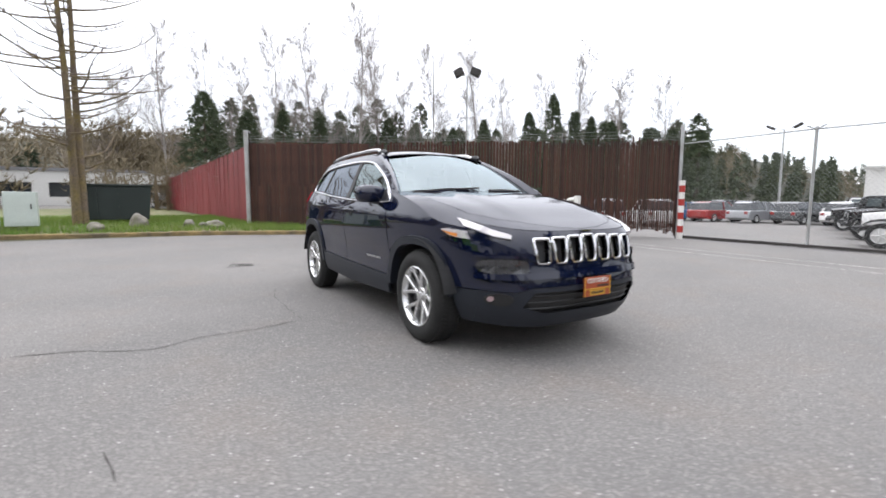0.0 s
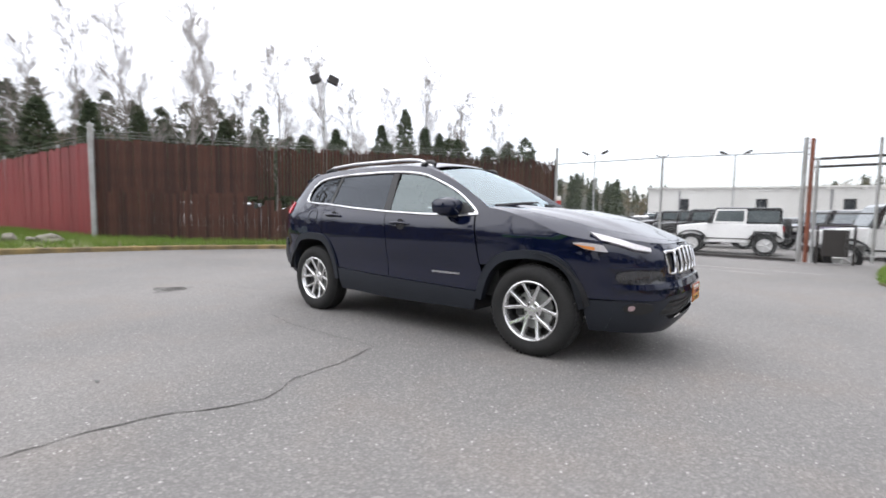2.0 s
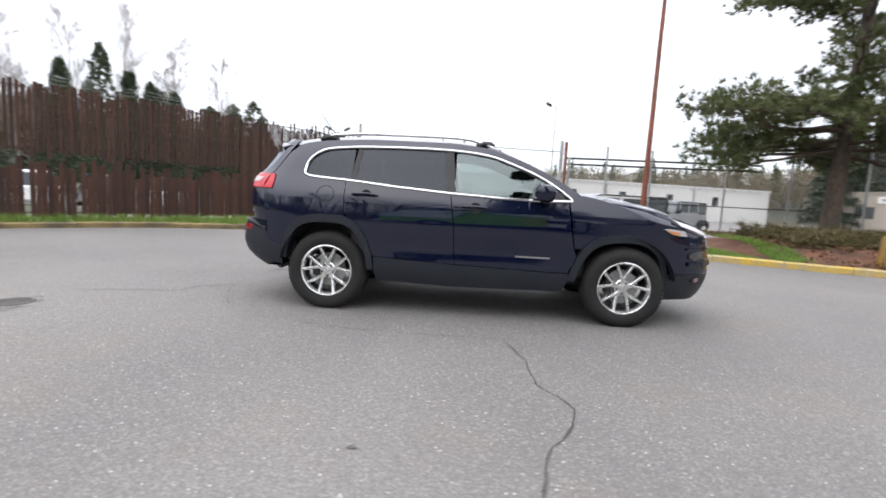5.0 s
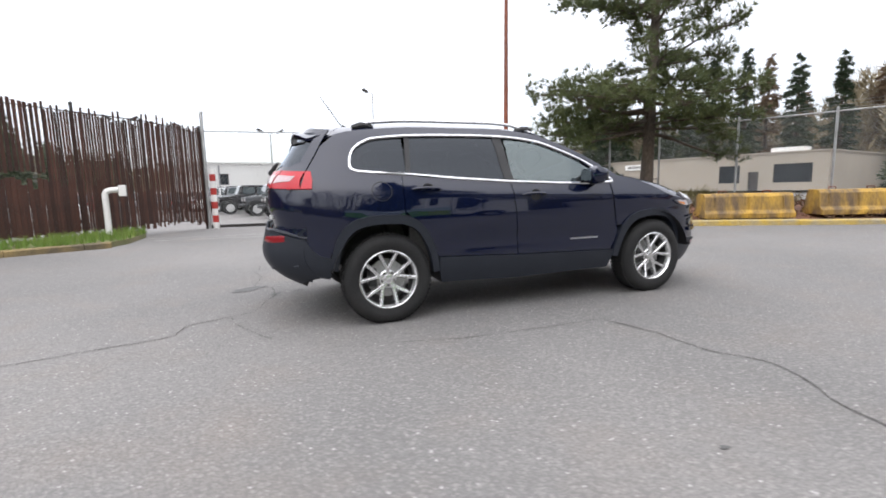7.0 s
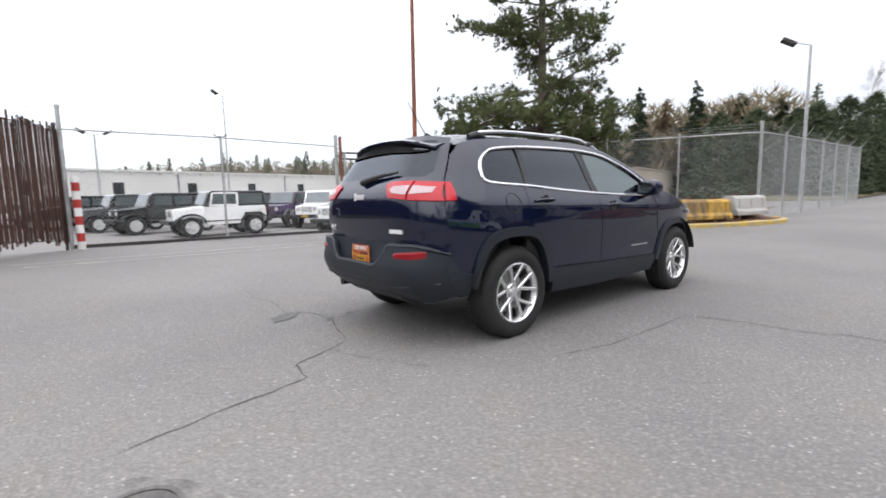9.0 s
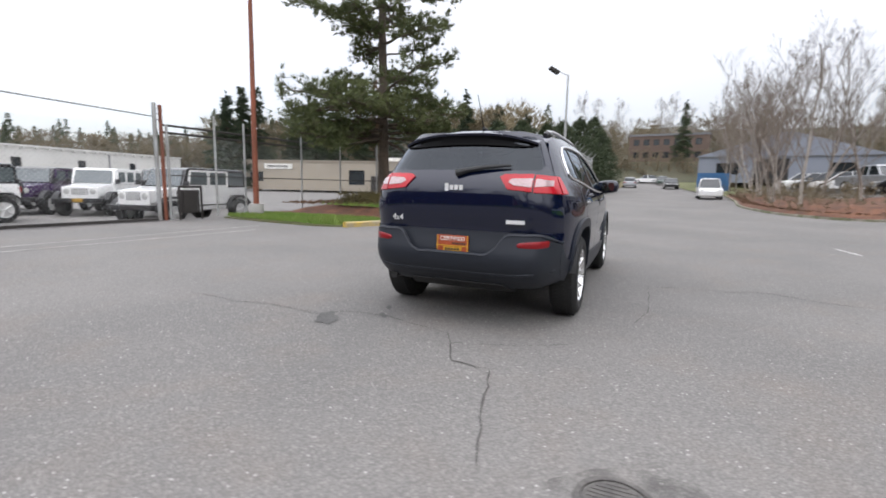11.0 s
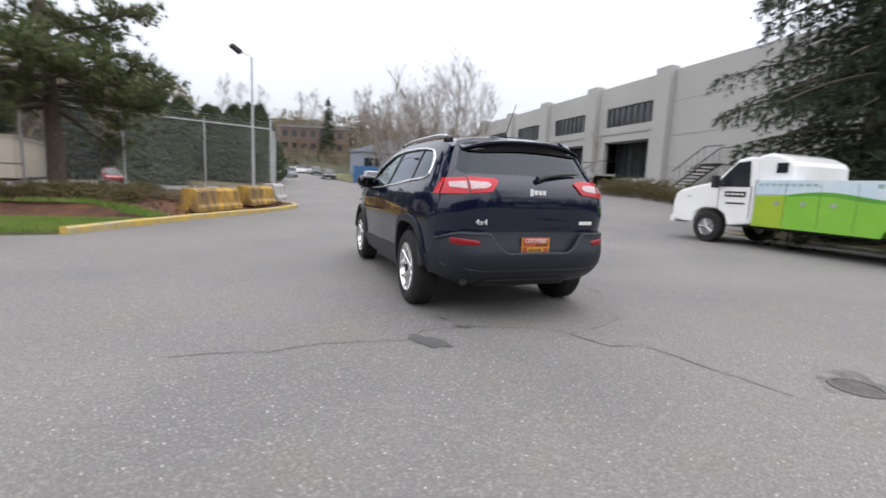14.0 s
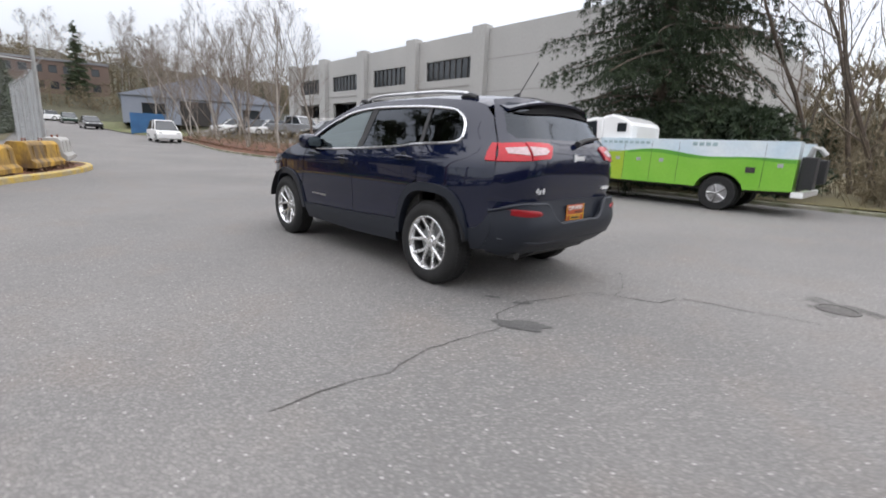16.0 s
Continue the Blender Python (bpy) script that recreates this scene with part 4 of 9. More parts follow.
def far_building(name, x, y, turn, w, d, h, material, label, windows=(), doors=(), parapet=0.25, roof_col=None, base=None, gable=0.0):
    """A plain block with its openings cut in the front; the front faces local -y."""
    z = ground_z(x, y) if base is None else base
    root = thing(name, pose(x, y, z, 0, 0, turn), label, "building", kind="structure")
    put = lambda u, v, q: (u - w / 2, q, v)
    wall_with_holes("wall", w, h, list(windows) + list(doors), 0.25, put, material, root)
    block("wall", (-w / 2, 0.25, 0), (-w / 2 + 0.25, d, h), material, root)
    block("wall", (w / 2 - 0.25, 0.25, 0), (w / 2, d, h), material, root)
    block("wall", (-w / 2, d, 0), (w / 2, d + 0.25, h), material, root)
    block("roof", (-w / 2 - 0.15, -0.15, h), (w / 2 + 0.15, d + 0.4, h + parapet), roof_col or material, root)
    if gable:
        s = Soup()
        s.prism([(-w / 2 - .3, h + .1), (w / 2 + .3, h + .1), (0, h + gable)], -.2, d + .4, lambda u, v, q: (u, q, v))
        part("gable", s, material, root)
    for o in windows:
        win = block("window", (o[0] - w / 2, 0.14, o[1]), (o[2] - w / 2, 0.18, o[3]), GLASS_FAR, root)
        fr = Soup()
        for a, b in (((o[0], o[1]), (o[2], o[1] + 0.07)), ((o[0], o[3] - 0.07), (o[2], o[3])), ((o[0], o[1]), (o[0] + 0.07, o[3])), ((o[2] - 0.07, o[1]), (o[2], o[3]))):
            fr.box((a[0] - w / 2, 0.06, a[1]), (b[0] - w / 2, 0.138, b[1]))
        part("frame", fr, DARK_STEEL, win)
    for o in doors:
        block("door", (o[0] - w / 2, 0.14, o[1]), (o[2] - w / 2, 0.2, o[3]), DARK_STEEL, root)
    return root


WAREHOUSE = mat("warehouse_wall", (0.64, 0.635, 0.61), 0.8, col2=(0.54, 0.535, 0.51), mix=0.7, big=0.2, fine=6, var=0.05)
TAN = mat("tan_wall", (0.36, 0.315, 0.255), 0.85, col2=(0.30, 0.265, 0.215), mix=0.7, big=0.2, fine=6, var=0.05)
BLUE_GREY = mat("blue_grey_wall", (0.25, 0.27, 0.315), 0.8, col2=(0.20, 0.22, 0.26), mix=0.7, big=0.2, fine=6, var=0.05)
BROWN_WALL = mat("brown_wall", (0.15, 0.105, 0.085), 0.85, col2=(0.11, 0.08, 0.065), mix=0.7, big=0.3, fine=6, var=0.1)
ROOF_GREY = mat("roof_grey", (0.22, 0.22, 0.23), 0.8, var=0.1, big=0.5)
wins = [(3 + 7.0 * k, 2.2, 4.0 + 7.0 * k, 3.4) for k in range(7)]
warehouse = far_building("warehouse", 16.0, 56.1, 13, 54, 20, 4.5, WAREHOUSE, "long low white warehouse with small windows", wins, [(20.0, 0.0, 21.2, 2.2)], 0.16, WAREHOUSE)
for k in range(39):
    block("eave_bracket", (-26.3 + 1.36 * k, -0.34, 4.28), (-26.12 + 1.36 * k, -0.002, 4.52), WAREHOUSE, warehouse)
for k in range(4):
    block("downpipe", (-24.0 + 13.0 * k, -0.1, 0.0), (-23.86 + 13.0 * k, -0.002, 4.3), ROOF_GREY, warehouse)
far_building("showroom", 49.6, 41.9, -76, 30, 33, 4.2, TAN, "tan single-storey service building with dark windows",
             [(24.9, 0.9, 28.6, 3.0), (19.0, 0.9, 21.4, 3.0), (3.4, 1.2, 5.6, 2.6)], [(22.3, 0, 23.4, 2.2)], 0.15, base=0.0)
far_building("workshop", 60.8, -16.4, -100, 18, 24, 3.1, BLUE_GREY, "blue-grey metal workshop with a gabled roof", [(2, 1, 4.4, 2.4), (13.2, 1, 15.4, 2.4)], [(6, 0, 9.4, 2.9)], 0.12, ROOF_GREY, base=2.2, gable=3.0)
far_building("apartments", 105.0, -5.3, -97, 15.5, 9, 5.6, BROWN_WALL, "brown hillside apartment block",
             [(.9 + 2.0 * k, 0.9 + 2.7 * j, 2.1 + 2.0 * k, 2.2 + 2.7 * j) for k in range(7) for j in range(2)], [], 0.4, ROOF_GREY, base=7.0)
far_building("store", -58.0, -9.0, 85, 30, 12, 3.6, WAREHOUSE, "low white store across the street", [(4 + 4 * k, 0.9, 6.6 + 4 * k, 2.4) for k in range(5)], [], 0.3, ROOF_GREY)
s = Soup()
s.box((-2.2, -0.12, 0), (2.2, 0.0, 0.75))
sign = part("wall_sign", s, WHITE_PAINT)
sign.matrix_world = pose(47.9, 48.6, 3.05, 0, 0, -76)
tagged(sign, "white sign board on the tan wall", "sign")
s = Soup()
for i in range(12):
    s.box((-1.7 + i * 0.28, -0.135, 0.24), (-1.5 + i * 0.28, -0.12, 0.52))
part("lettering", s, DARK_STEEL, sign)
s = Soup()
s.box((-1.6, 0, 0), (1.6, 2.2, 0.55))
hvac = tagged(part("roof_unit", s, WHITE_PAINT, bevel=.04), "white ventilation unit on the flat roof", "ventilation unit")
hvac.matrix_world = pose(53.6, 32.0, 4.352, 0, 0, -76)
BIN_BLUE = mat("container_blue", (0.05, 0.16, 0.34), 0.55, col2=(0.04, 0.11, 0.24), mix=0.7, big=0.8, var=0.1)
s = Soup()
s.box((-1.6, -1.2, 0), (1.6, 1.2, 2.2))
bin_ = tagged(part("container", s, BIN_BLUE), "blue corrugated steel container beside the workshop", "container")
bin_.matrix_world = pose(55.2, -8.6, ground_z(55.2, -8.6) - .02, 0, 0, -100)
for k in range(15):
    s = Soup()
    s.box((-1.5 + .2 * k, -1.24, .12), (-1.4 + .2 * k, -1.198, 2.08))
    part("rib", s, BIN_BLUE, bin_)



# ---- the navy SUV ----
PAINT = mat("navy_paint", (0.0030, 0.0056, 0.0215), 0.45, 0.0, spec=0.0, coat_ior=1.6, col2=(0.0026, 0.0049, 0.0190), var=0.04, mix=0.4, big=4, fine=400, bump=0.0, coat=1.0)
CLAD = mat("slate_cladding", (0.0135, 0.0165, 0.0240), 0.46, spec=0.40, col2=(0.0175, 0.0208, 0.0290), var=0.12, mix=0.6, big=3, fine=150, bump=0.04)
BADGE = mat("badge_silver", (0.80, 0.80, 0.80), 0.3, 0.2, var=0.03, bump=0)
CHROME = mat("chrome", (0.78, 0.78, 0.79), 0.12, 1.0, var=0.02, bump=0)
SATIN = mat("satin_silver", (0.70, 0.70, 0.71), 0.28, 0.9, var=0.03, bump=0)
RED_LENS = mat("red_lens", (0.46, 0.006, 0.016), 0.22, var=0.1, fine=60, bump=0, coat=0.35, spec=0.3)
REVERSE_LENS = mat("reversing_lens", (0.46, 0.33, 0.34), 0.15, 0.1, var=0.2, fine=60, bump=0, coat=0.6)
MIRROR_GLASS = mat("mirror_glass", (0.22, 0.24, 0.26), 0.04, 1.0, var=0.02, bump=0)
CLEAR_LENS = mat("clear_lens", (0.62, 0.60, 0.61), 0.15, 0.2, var=0.15, fine=80, bump=0, coat=0.8)
AMBER = mat("amber_lens", (0.82, 0.30, 0.07), 0.15, var=0.1, fine=60, bump=0, coat=0.8)
SMOKE = mat("smoked_lens", (0.03, 0.031, 0.034), 0.08, var=0.2, fine=30, bump=0, coat=1.0)
REFLECTOR_RED = mat("reflector_red", (0.24, 0.005, 0.010), 0.3, var=0.15, fine=80, bump=0, coat=0.3, spec=0.3)
PLATE_RED = mat("plate_red", (0.38, 0.075, 0.028), 0.45, var=0.1, fine=50, bump=0)
PLATE_YELLOW = mat("plate_yellow", (0.60, 0.32, 0.03), 0.45, var=0.1, fine=50, bump=0)
SEAT = mat("seat_cloth", (0.06, 0.058, 0.055), 0.85, var=0.2, bump=0.2)
SEAT_LIGHT = mat("dash_plastic", (0.045, 0.045, 0.048), 0.6, var=0.1)

half_w = pchip([.15, .30, .42, .50, .62, .75, .86, .95, 1.02, 1.08, 1.15, 1.25, 1.35, 1.47, 1.55, 1.62, 1.68],
               [.80, .865, .895, .902, .908, .916, .920, .914, .902, .886, .858, .805, .760, .700, .650, .585, .50])
front_x = pchip([.15, .24, .32, .42, .50, .58, .66, .75, .83, .90, .96, 1.02, 1.1], [2.10, 2.20, 2.26, 2.295, 2.31, 2.30, 2.275, 2.265, 2.245, 2.20, 2.12, 2.00, 1.85])
rear_x = pchip([.15, .30, .36, .43, .52, .60, .68, .75, .80, .90, 1.0, 1.12, 1.18, 1.25, 1.35, 1.5, 1.6, 1.7],
               [1.75, 1.90, 2.03, 2.13, 2.205, 2.225, 2.21, 2.195, 2.19, 2.215, 2.225, 2.215, 2.19, 2.14, 2.07, 1.97, 1.88, 1.78])
hood_z = pchip([.6, .92, 1.31, 1.69, 1.88, 2.10, 2.2, 2.27, 2.35, 2.6], [1.22, 1.185, 1.145, 1.075, 1.02, .945, .90, .84, .76, .5])
PF, PR = 4.0, 6.2
CF, CR = 0.5 ** (1 / PF), 0.5 ** (1 / PR)


def side_y(x, z):
    w = half_w(z)
    a = front_x(min(z, 0.86)) if x > 0 else rear_x(z)
    p = PF if x > 0 else PR
    u = min(abs(x) / a, 0.999)
    y = w * (1 - u**p) ** (1 / p)
    # shoulder crease and the hollow of the doors
    y += 0.010 * math.exp(-((z - 1.0 + 0.035 * (x - 0.2)) / 0.05) ** 2) - 0.012 * math.exp(-((z - 0.62) / 0.10) ** 2) * smooth((1.0 - abs(x + 0.05)) / 0.4)
    return y


def nose_x(y, z):
    u = min(abs(y) / half_w(z), 0.999)
    return front_x(z) * (1 - u**PF) ** (1 / PF)


def tail_x(y, z):
    u = min(abs(y) / half_w(z), 0.999)
    return -rear_x(z) * (1 - u**PR) ** (1 / PR)


def top_z(x, y):
    g = (1 - min(abs(y) / 0.955, 0.985) ** 4) ** 0.25
    bulge = 0.016 * smooth((0.52 - abs(y)) / 0.12) * smooth((2.05 - x) / 0.25)
    return hood_z(x / g) + bulge


def meet(f, lo, hi):
    """Root of f between lo and hi."""
    a = f(lo)
    for _ in range(40):
        m = (lo + hi) / 2
        if (f(m) > 0) == (a > 0):
            lo = m
        else:
            hi = m
    return (lo + hi) / 2


def fender_top(x):
    return meet(lambda z: top_z(x, side_y(x, z)) - z, 0.7, 1.18)


def nose_top(y):
    return meet(lambda z: top_z(nose_x(y, z), y) - z, 0.7, 1.1)


def dense(poly, step, closed=True):
    out = []
    n = len(poly)
    for i in range(n if closed else n - 1):
        (a, b), (c, d) = poly[i], poly[(i + 1) % n]
        k = max(1, int(math.hypot(c - a, d - b) / step))
        out += [(a + (c - a) * j / k, b + (d - b) * j / k) for j in range(k)]
    if not closed:
        out.append(poly[-1])
    return out


def panel(name, poly, put, material, parent, step=0.05, holes=(), rim=0.014, label="", proud=0.0, middle=(0, 0, 0.8)):
    """A skin cut to a polygon of the (u, v) plane and laid on the surface put(u, v), with its edge turned in."""
    from mathutils.geometry import delaunay_2d_cdt
    loops = [dense(poly, step * 0.7)] + [dense(h, step * 0.7) for h in holes]
    pts, edges = [], []
    for lp in loops:
        k = len(pts)
        pts += [Vector(p) for p in lp]
        edges += [(k + i, k + (i + 1) % len(lp)) for i in range(len(lp))]
    nb = len(pts)
    ins = [in_poly(lp) for lp in loops]
    border = np.array([(p.x, p.y) for p in pts])
    u0, v0 = border.min(0)
    u1, v1 = border.max(0)
    row, v = 0, v0 + step / 2
    while v < v1:
        u = u0 + (step / 2 if row % 2 else step)
        while u < u1:
            if ins[0](u, v) and not any(f(u, v) for f in ins[1:]) and np.min((border[:, 0] - u) ** 2 + (border[:, 1] - v) ** 2) > (0.45 * step) ** 2:
                pts.append(Vector((u, v)))
            u += step
        v += step * 0.87
        row += 1
    vs, _, fs, *_ = delaunay_2d_cdt(pts, edges, [], 0, 1e-5)
    keep = []
    for f in fs:
        cu, cv = sum(vs[i].x for i in f) / 3, sum(vs[i].y for i in f) / 3
        a_, b_, c_ = (vs[i] for i in f)
        if abs((b_.x - a_.x) * (c_.y - a_.y) - (c_.x - a_.x) * (b_.y - a_.y)) < 2e-5 * step:
            continue
        if ins[0](cu, cv) and not any(g(cu, cv) for g in ins[1:]):
            keep.append(tuple(f))
    me = bpy.data.meshes.new(name)
    me.from_pydata([put(p.x, p.y) for p in vs], [], keep)
    me.materials.append(material)
    bm = bmesh.new()
    bm.from_mesh(me)
    bmesh.ops.delete(bm, geom=[w for w in bm.verts if not w.link_faces], context="VERTS")
    bmesh.ops.recalc_face_normals(bm, faces=bm.faces)
    bm.normal_update()
    mid = Vector(middle)
    if sum(f.normal.dot(f.calc_center_median() - mid) * f.calc_area() for f in bm.faces) < 0:
        bmesh.ops.reverse_faces(bm, faces=bm.faces)
        bm.normal_update()
    if proud:
        for w in bm.verts:
            w.co += w.normal * proud
    if rim:
        nrm = {w: w.normal.copy() for w in bm.verts}
        src = [e for e in bm.edges if len(e.link_faces) == 1]
        old = {w for e in src for w in e.verts}
        r = bmesh.ops.extrude_edge_only(bm, edges=src)
        new_v = [g for g in r["geom"] if isinstance(g, bmesh.types.BMVert)]
        for w in new_v:
            near = next(e.other_vert(w) for e in w.link_edges if e.other_vert(w) in old)
            w.co -= nrm[near] * (rim + proud)
        bmesh.ops.recalc_face_normals(bm, faces=[f for f in bm.faces if any(w in new_v for w in f.verts)])
    bm.to_mesh(me)
    bm.free()
    me.shade_smooth()
    me.set_sharp_from_angle(angle=radians(50))
    ob = new(name, me)
    ob.parent = parent
    if label:
        tagged(ob, label)
    return ob


def inset(poly, d):
    """Moves a polygon's edges in by d."""
    n = len(poly)
    area = sum(poly[i][0] * poly[(i + 1) % n][1] - poly[(i + 1) % n][0] * poly[i][1] for i in range(n))
    sgn = 1 if area > 0 else -1
    out = []
    for i in range(n):
        a, b, c = (np.array(poly[(i + k) % n], float) for k in (-1, 0, 1))
        e1, e2 = (b - a) / (np.linalg.norm(b - a) + 1e-9), (c - b) / (np.linalg.norm(c - b) + 1e-9)
        n1, n2 = np.array((-e1[1], e1[0])) * sgn, np.array((-e2[1], e2[0])) * sgn
        m = n1 + n2
        m = m / max(np.dot(m, n1), 0.35)
        out.append(tuple(b + m * d))
    return out


def build_wheel(parent, x, y, z, out, tyre_r=0.362, rim_r=0.236, width=0.225):
    """Tyre, ten-spoke alloy in five pairs, brake disc; out is the side's sign."""
    ax = (0, out, 0)
    s = Soup()
    s.lathe([(rim_r * 0.96, -width / 2 + 0.02), (rim_r * 0.86, -0.03), (rim_r * 0.84, 0.03), (rim_r * 0.95, width / 2 - 0.035)], (x, y, z), ax, 40)
    wheel = part("wheel", s, DARK_ALLOY, parent, shade=True, fix=False)
    s, hw = Soup(), width / 2
    s.lathe([(rim_r * 0.97, -hw + 0.02), (rim_r + 0.03, -hw), (tyre_r - 0.05, -hw - 0.004), (tyre_r - 0.014, -hw + 0.022), (tyre_r, -hw + 0.05), (tyre_r, hw - 0.05),
             (tyre_r - 0.014, hw - 0.022), (tyre_r - 0.03, hw - 0.006), (tyre_r - 0.05, hw + 0.004), (rim_r + 0.045, hw + 0.006), (rim_r + 0.02, hw - 0.002), (rim_r, hw - 0.012), (rim_r * 0.97, hw - 0.02)], (x, y, z), ax, 56)
    for k in range(64):
        a = 2 * math.pi * k / 64
        m = Matrix.Translation((x, y, z)) @ Matrix.Rotation(a, 4, "Y")
        for j, w in enumerate((-0.06, 0.0, 0.06)):
            s.box((-0.011, w - 0.024, tyre_r - 0.004), (0.011, w + 0.024, tyre_r + 0.004), m @ Matrix.Rotation(0.35 * (j - 1), 4, "Z"))
    part("tyre", s, TYRE, wheel, "worn black rubber tyre", shade=True, fix=False)
    s = Soup()
    s.lathe([(rim_r * 1.0, hw - 0.022), (rim_r * 1.005, hw - 0.004), (rim_r * 0.97, hw - 0.001), (rim_r * 0.93, hw - 0.012), (rim_r * 0.90, hw - 0.05)], (x, y, z), ax, 56)
    s.lathe([(0.070, hw - 0.09), (0.074, hw - 0.056), (0.064, hw - 0.047), (0.034, hw - 0.045), (0.032, hw - 0.034), (0.0, hw - 0.031)], (x, y, z), ax, 30)
    for k in range(5):
        for sd in (-1, 1):
            a0 = 2 * math.pi * k / 5 + 0.31
            prof = []
            for t in (0.0, 0.18, 0.36, 0.54, 0.72, 0.88, 1.0):
                r_ = 0.040 + (rim_r * 0.965 - 0.040) * t
                off = 0.004 + 0.070 * max(0.0, (t - 0.20) / 0.80)
                ang = a0 + sd * math.asin(min(1, off / r_))
                w = 0.0150 - 0.002 * t
                prof.append((r_, ang, w, hw - 0.046 + 0.040 * t ** 1.4))
            vs = []
            for r_, ang, w, h in prof:
                c, q = math.cos(ang), math.sin(ang)
                for du, dh in ((-w * 1.25, -0.045), (-w, -0.007), (-w * 0.55, 0.0), (w * 0.55, 0.0), (w, -0.007), (w * 1.25, -0.045)):
                    vs.append((x + c * r_ - q * du, y + out * (h + dh), z + q * r_ + c * du))
            n_ = len(prof)
            fs = [(i * 6 + j, i * 6 + (j + 1) % 6, (i + 1) * 6 + (j + 1) % 6, (i + 1) * 6 + j) for i in range(n_ - 1) for j in range(6)]
            s.add(vs, fs + [tuple(range(6)), tuple(6 * (n_ - 1) + j for j in range(5, -1, -1))])
    part("rim", s, ALLOY, wheel, "silver alloy rim with five pairs of spokes", shade=True, angle=35)
    for k in range(5):
        a = 2 * math.pi * k / 5 + 0.31 + math.pi / 5
        s = Soup()
        s.lathe([(0.011, hw - 0.07), (0.011, hw - 0.046), (0.0, hw - 0.045)], (x + 0.05 * math.cos(a), y, z + 0.05 * math.sin(a)), ax, 8)
        part("wheel_nut", s, DARK_ALLOY, wheel, fix=False)
    s = Soup()
    s.lathe([(0.06, 0.012), (0.155, 0.012), (0.155, -0.012), (0.06, -0.012)], (x, y, z), ax, 36)
    part("brake_disc", s, GALV, wheel)
    s = Soup()
    s.box((x - 0.15, y - 0.05, z - 0.06), (x - 0.085, y + 0.05, z + 0.09))
    part("caliper", s, DARK_ALLOY, wheel, bevel=0.015)
    return wheel


WIN_TOP = curve_pts([(-1.61, 1.255), (-1.60, 1.33), (-1.56, 1.40), (-1.48, 1.455), (-1.36, 1.488), (-.99, 1.515), (-.34, 1.520), (.06, 1.485), (.29, 1.415), (.53, 1.315), (.70, 1.215), (.80, 1.14), (.835, 1.105)], 3)
WIN_BOT = [(.60, 1.095), (.23, 1.10), (-.25, 1.120), (-.74, 1.152), (-1.16, 1.190), (-1.45, 1.207), (-1.56, 1.218), (-1.60, 1.235)]
WINDOWS = WIN_TOP + WIN_BOT
ARCH_R = curve_pts([(-1.797, .47), (-1.785, .56), (-1.74, .71), (-1.64, .825), (-1.50, .868), (-1.36, .875), (-1.20, .865), (-1.08, .80), (-1.00, .68), (-.945, .53), (-.925, .40)], 3)
ARCH_F = curve_pts([(.835, .40), (.86, .50), (.925, .655), (1.01, .755), (1.12, .808), (1.30, .832), (1.46, .822), (1.58, .775), (1.665, .69), (1.715, .56), (1.735, .42)], 3)
roof_edge = pchip([-1.80, -1.70, -1.58, -1.40, -.99, -.34, .06, .29, .53, .70, .86, .98], [1.47, 1.515, 1.545, 1.565, 1.59, 1.592, 1.555, 1.485, 1.385, 1.295, 1.20, 1.12])
roof_mid = pchip([-2.0, -1.75, -1.4, -.9, -.3, .1, .22, .5, .8, 1.02], [1.585, 1.615, 1.645, 1.665, 1.66, 1.625, 1.595, 1.455, 1.29, 1.17])


def letters(text, size, m, material, parent, name, depth=0.002):
    cu = bpy.data.curves.new(name, "FONT")
    cu.body, cu.size, cu.extrude = text, size, depth
    cu.align_x, cu.align_y = "CENTER", "CENTER"
    tmp = bpy.data.objects.new(name, cu)
    me = bpy.data.meshes.new_from_object(tmp)
    bpy.data.objects.remove(tmp)
    me.transform(m)
    me.materials.append(material)
    ob = new(name, me)
    ob.parent = parent
    return ob


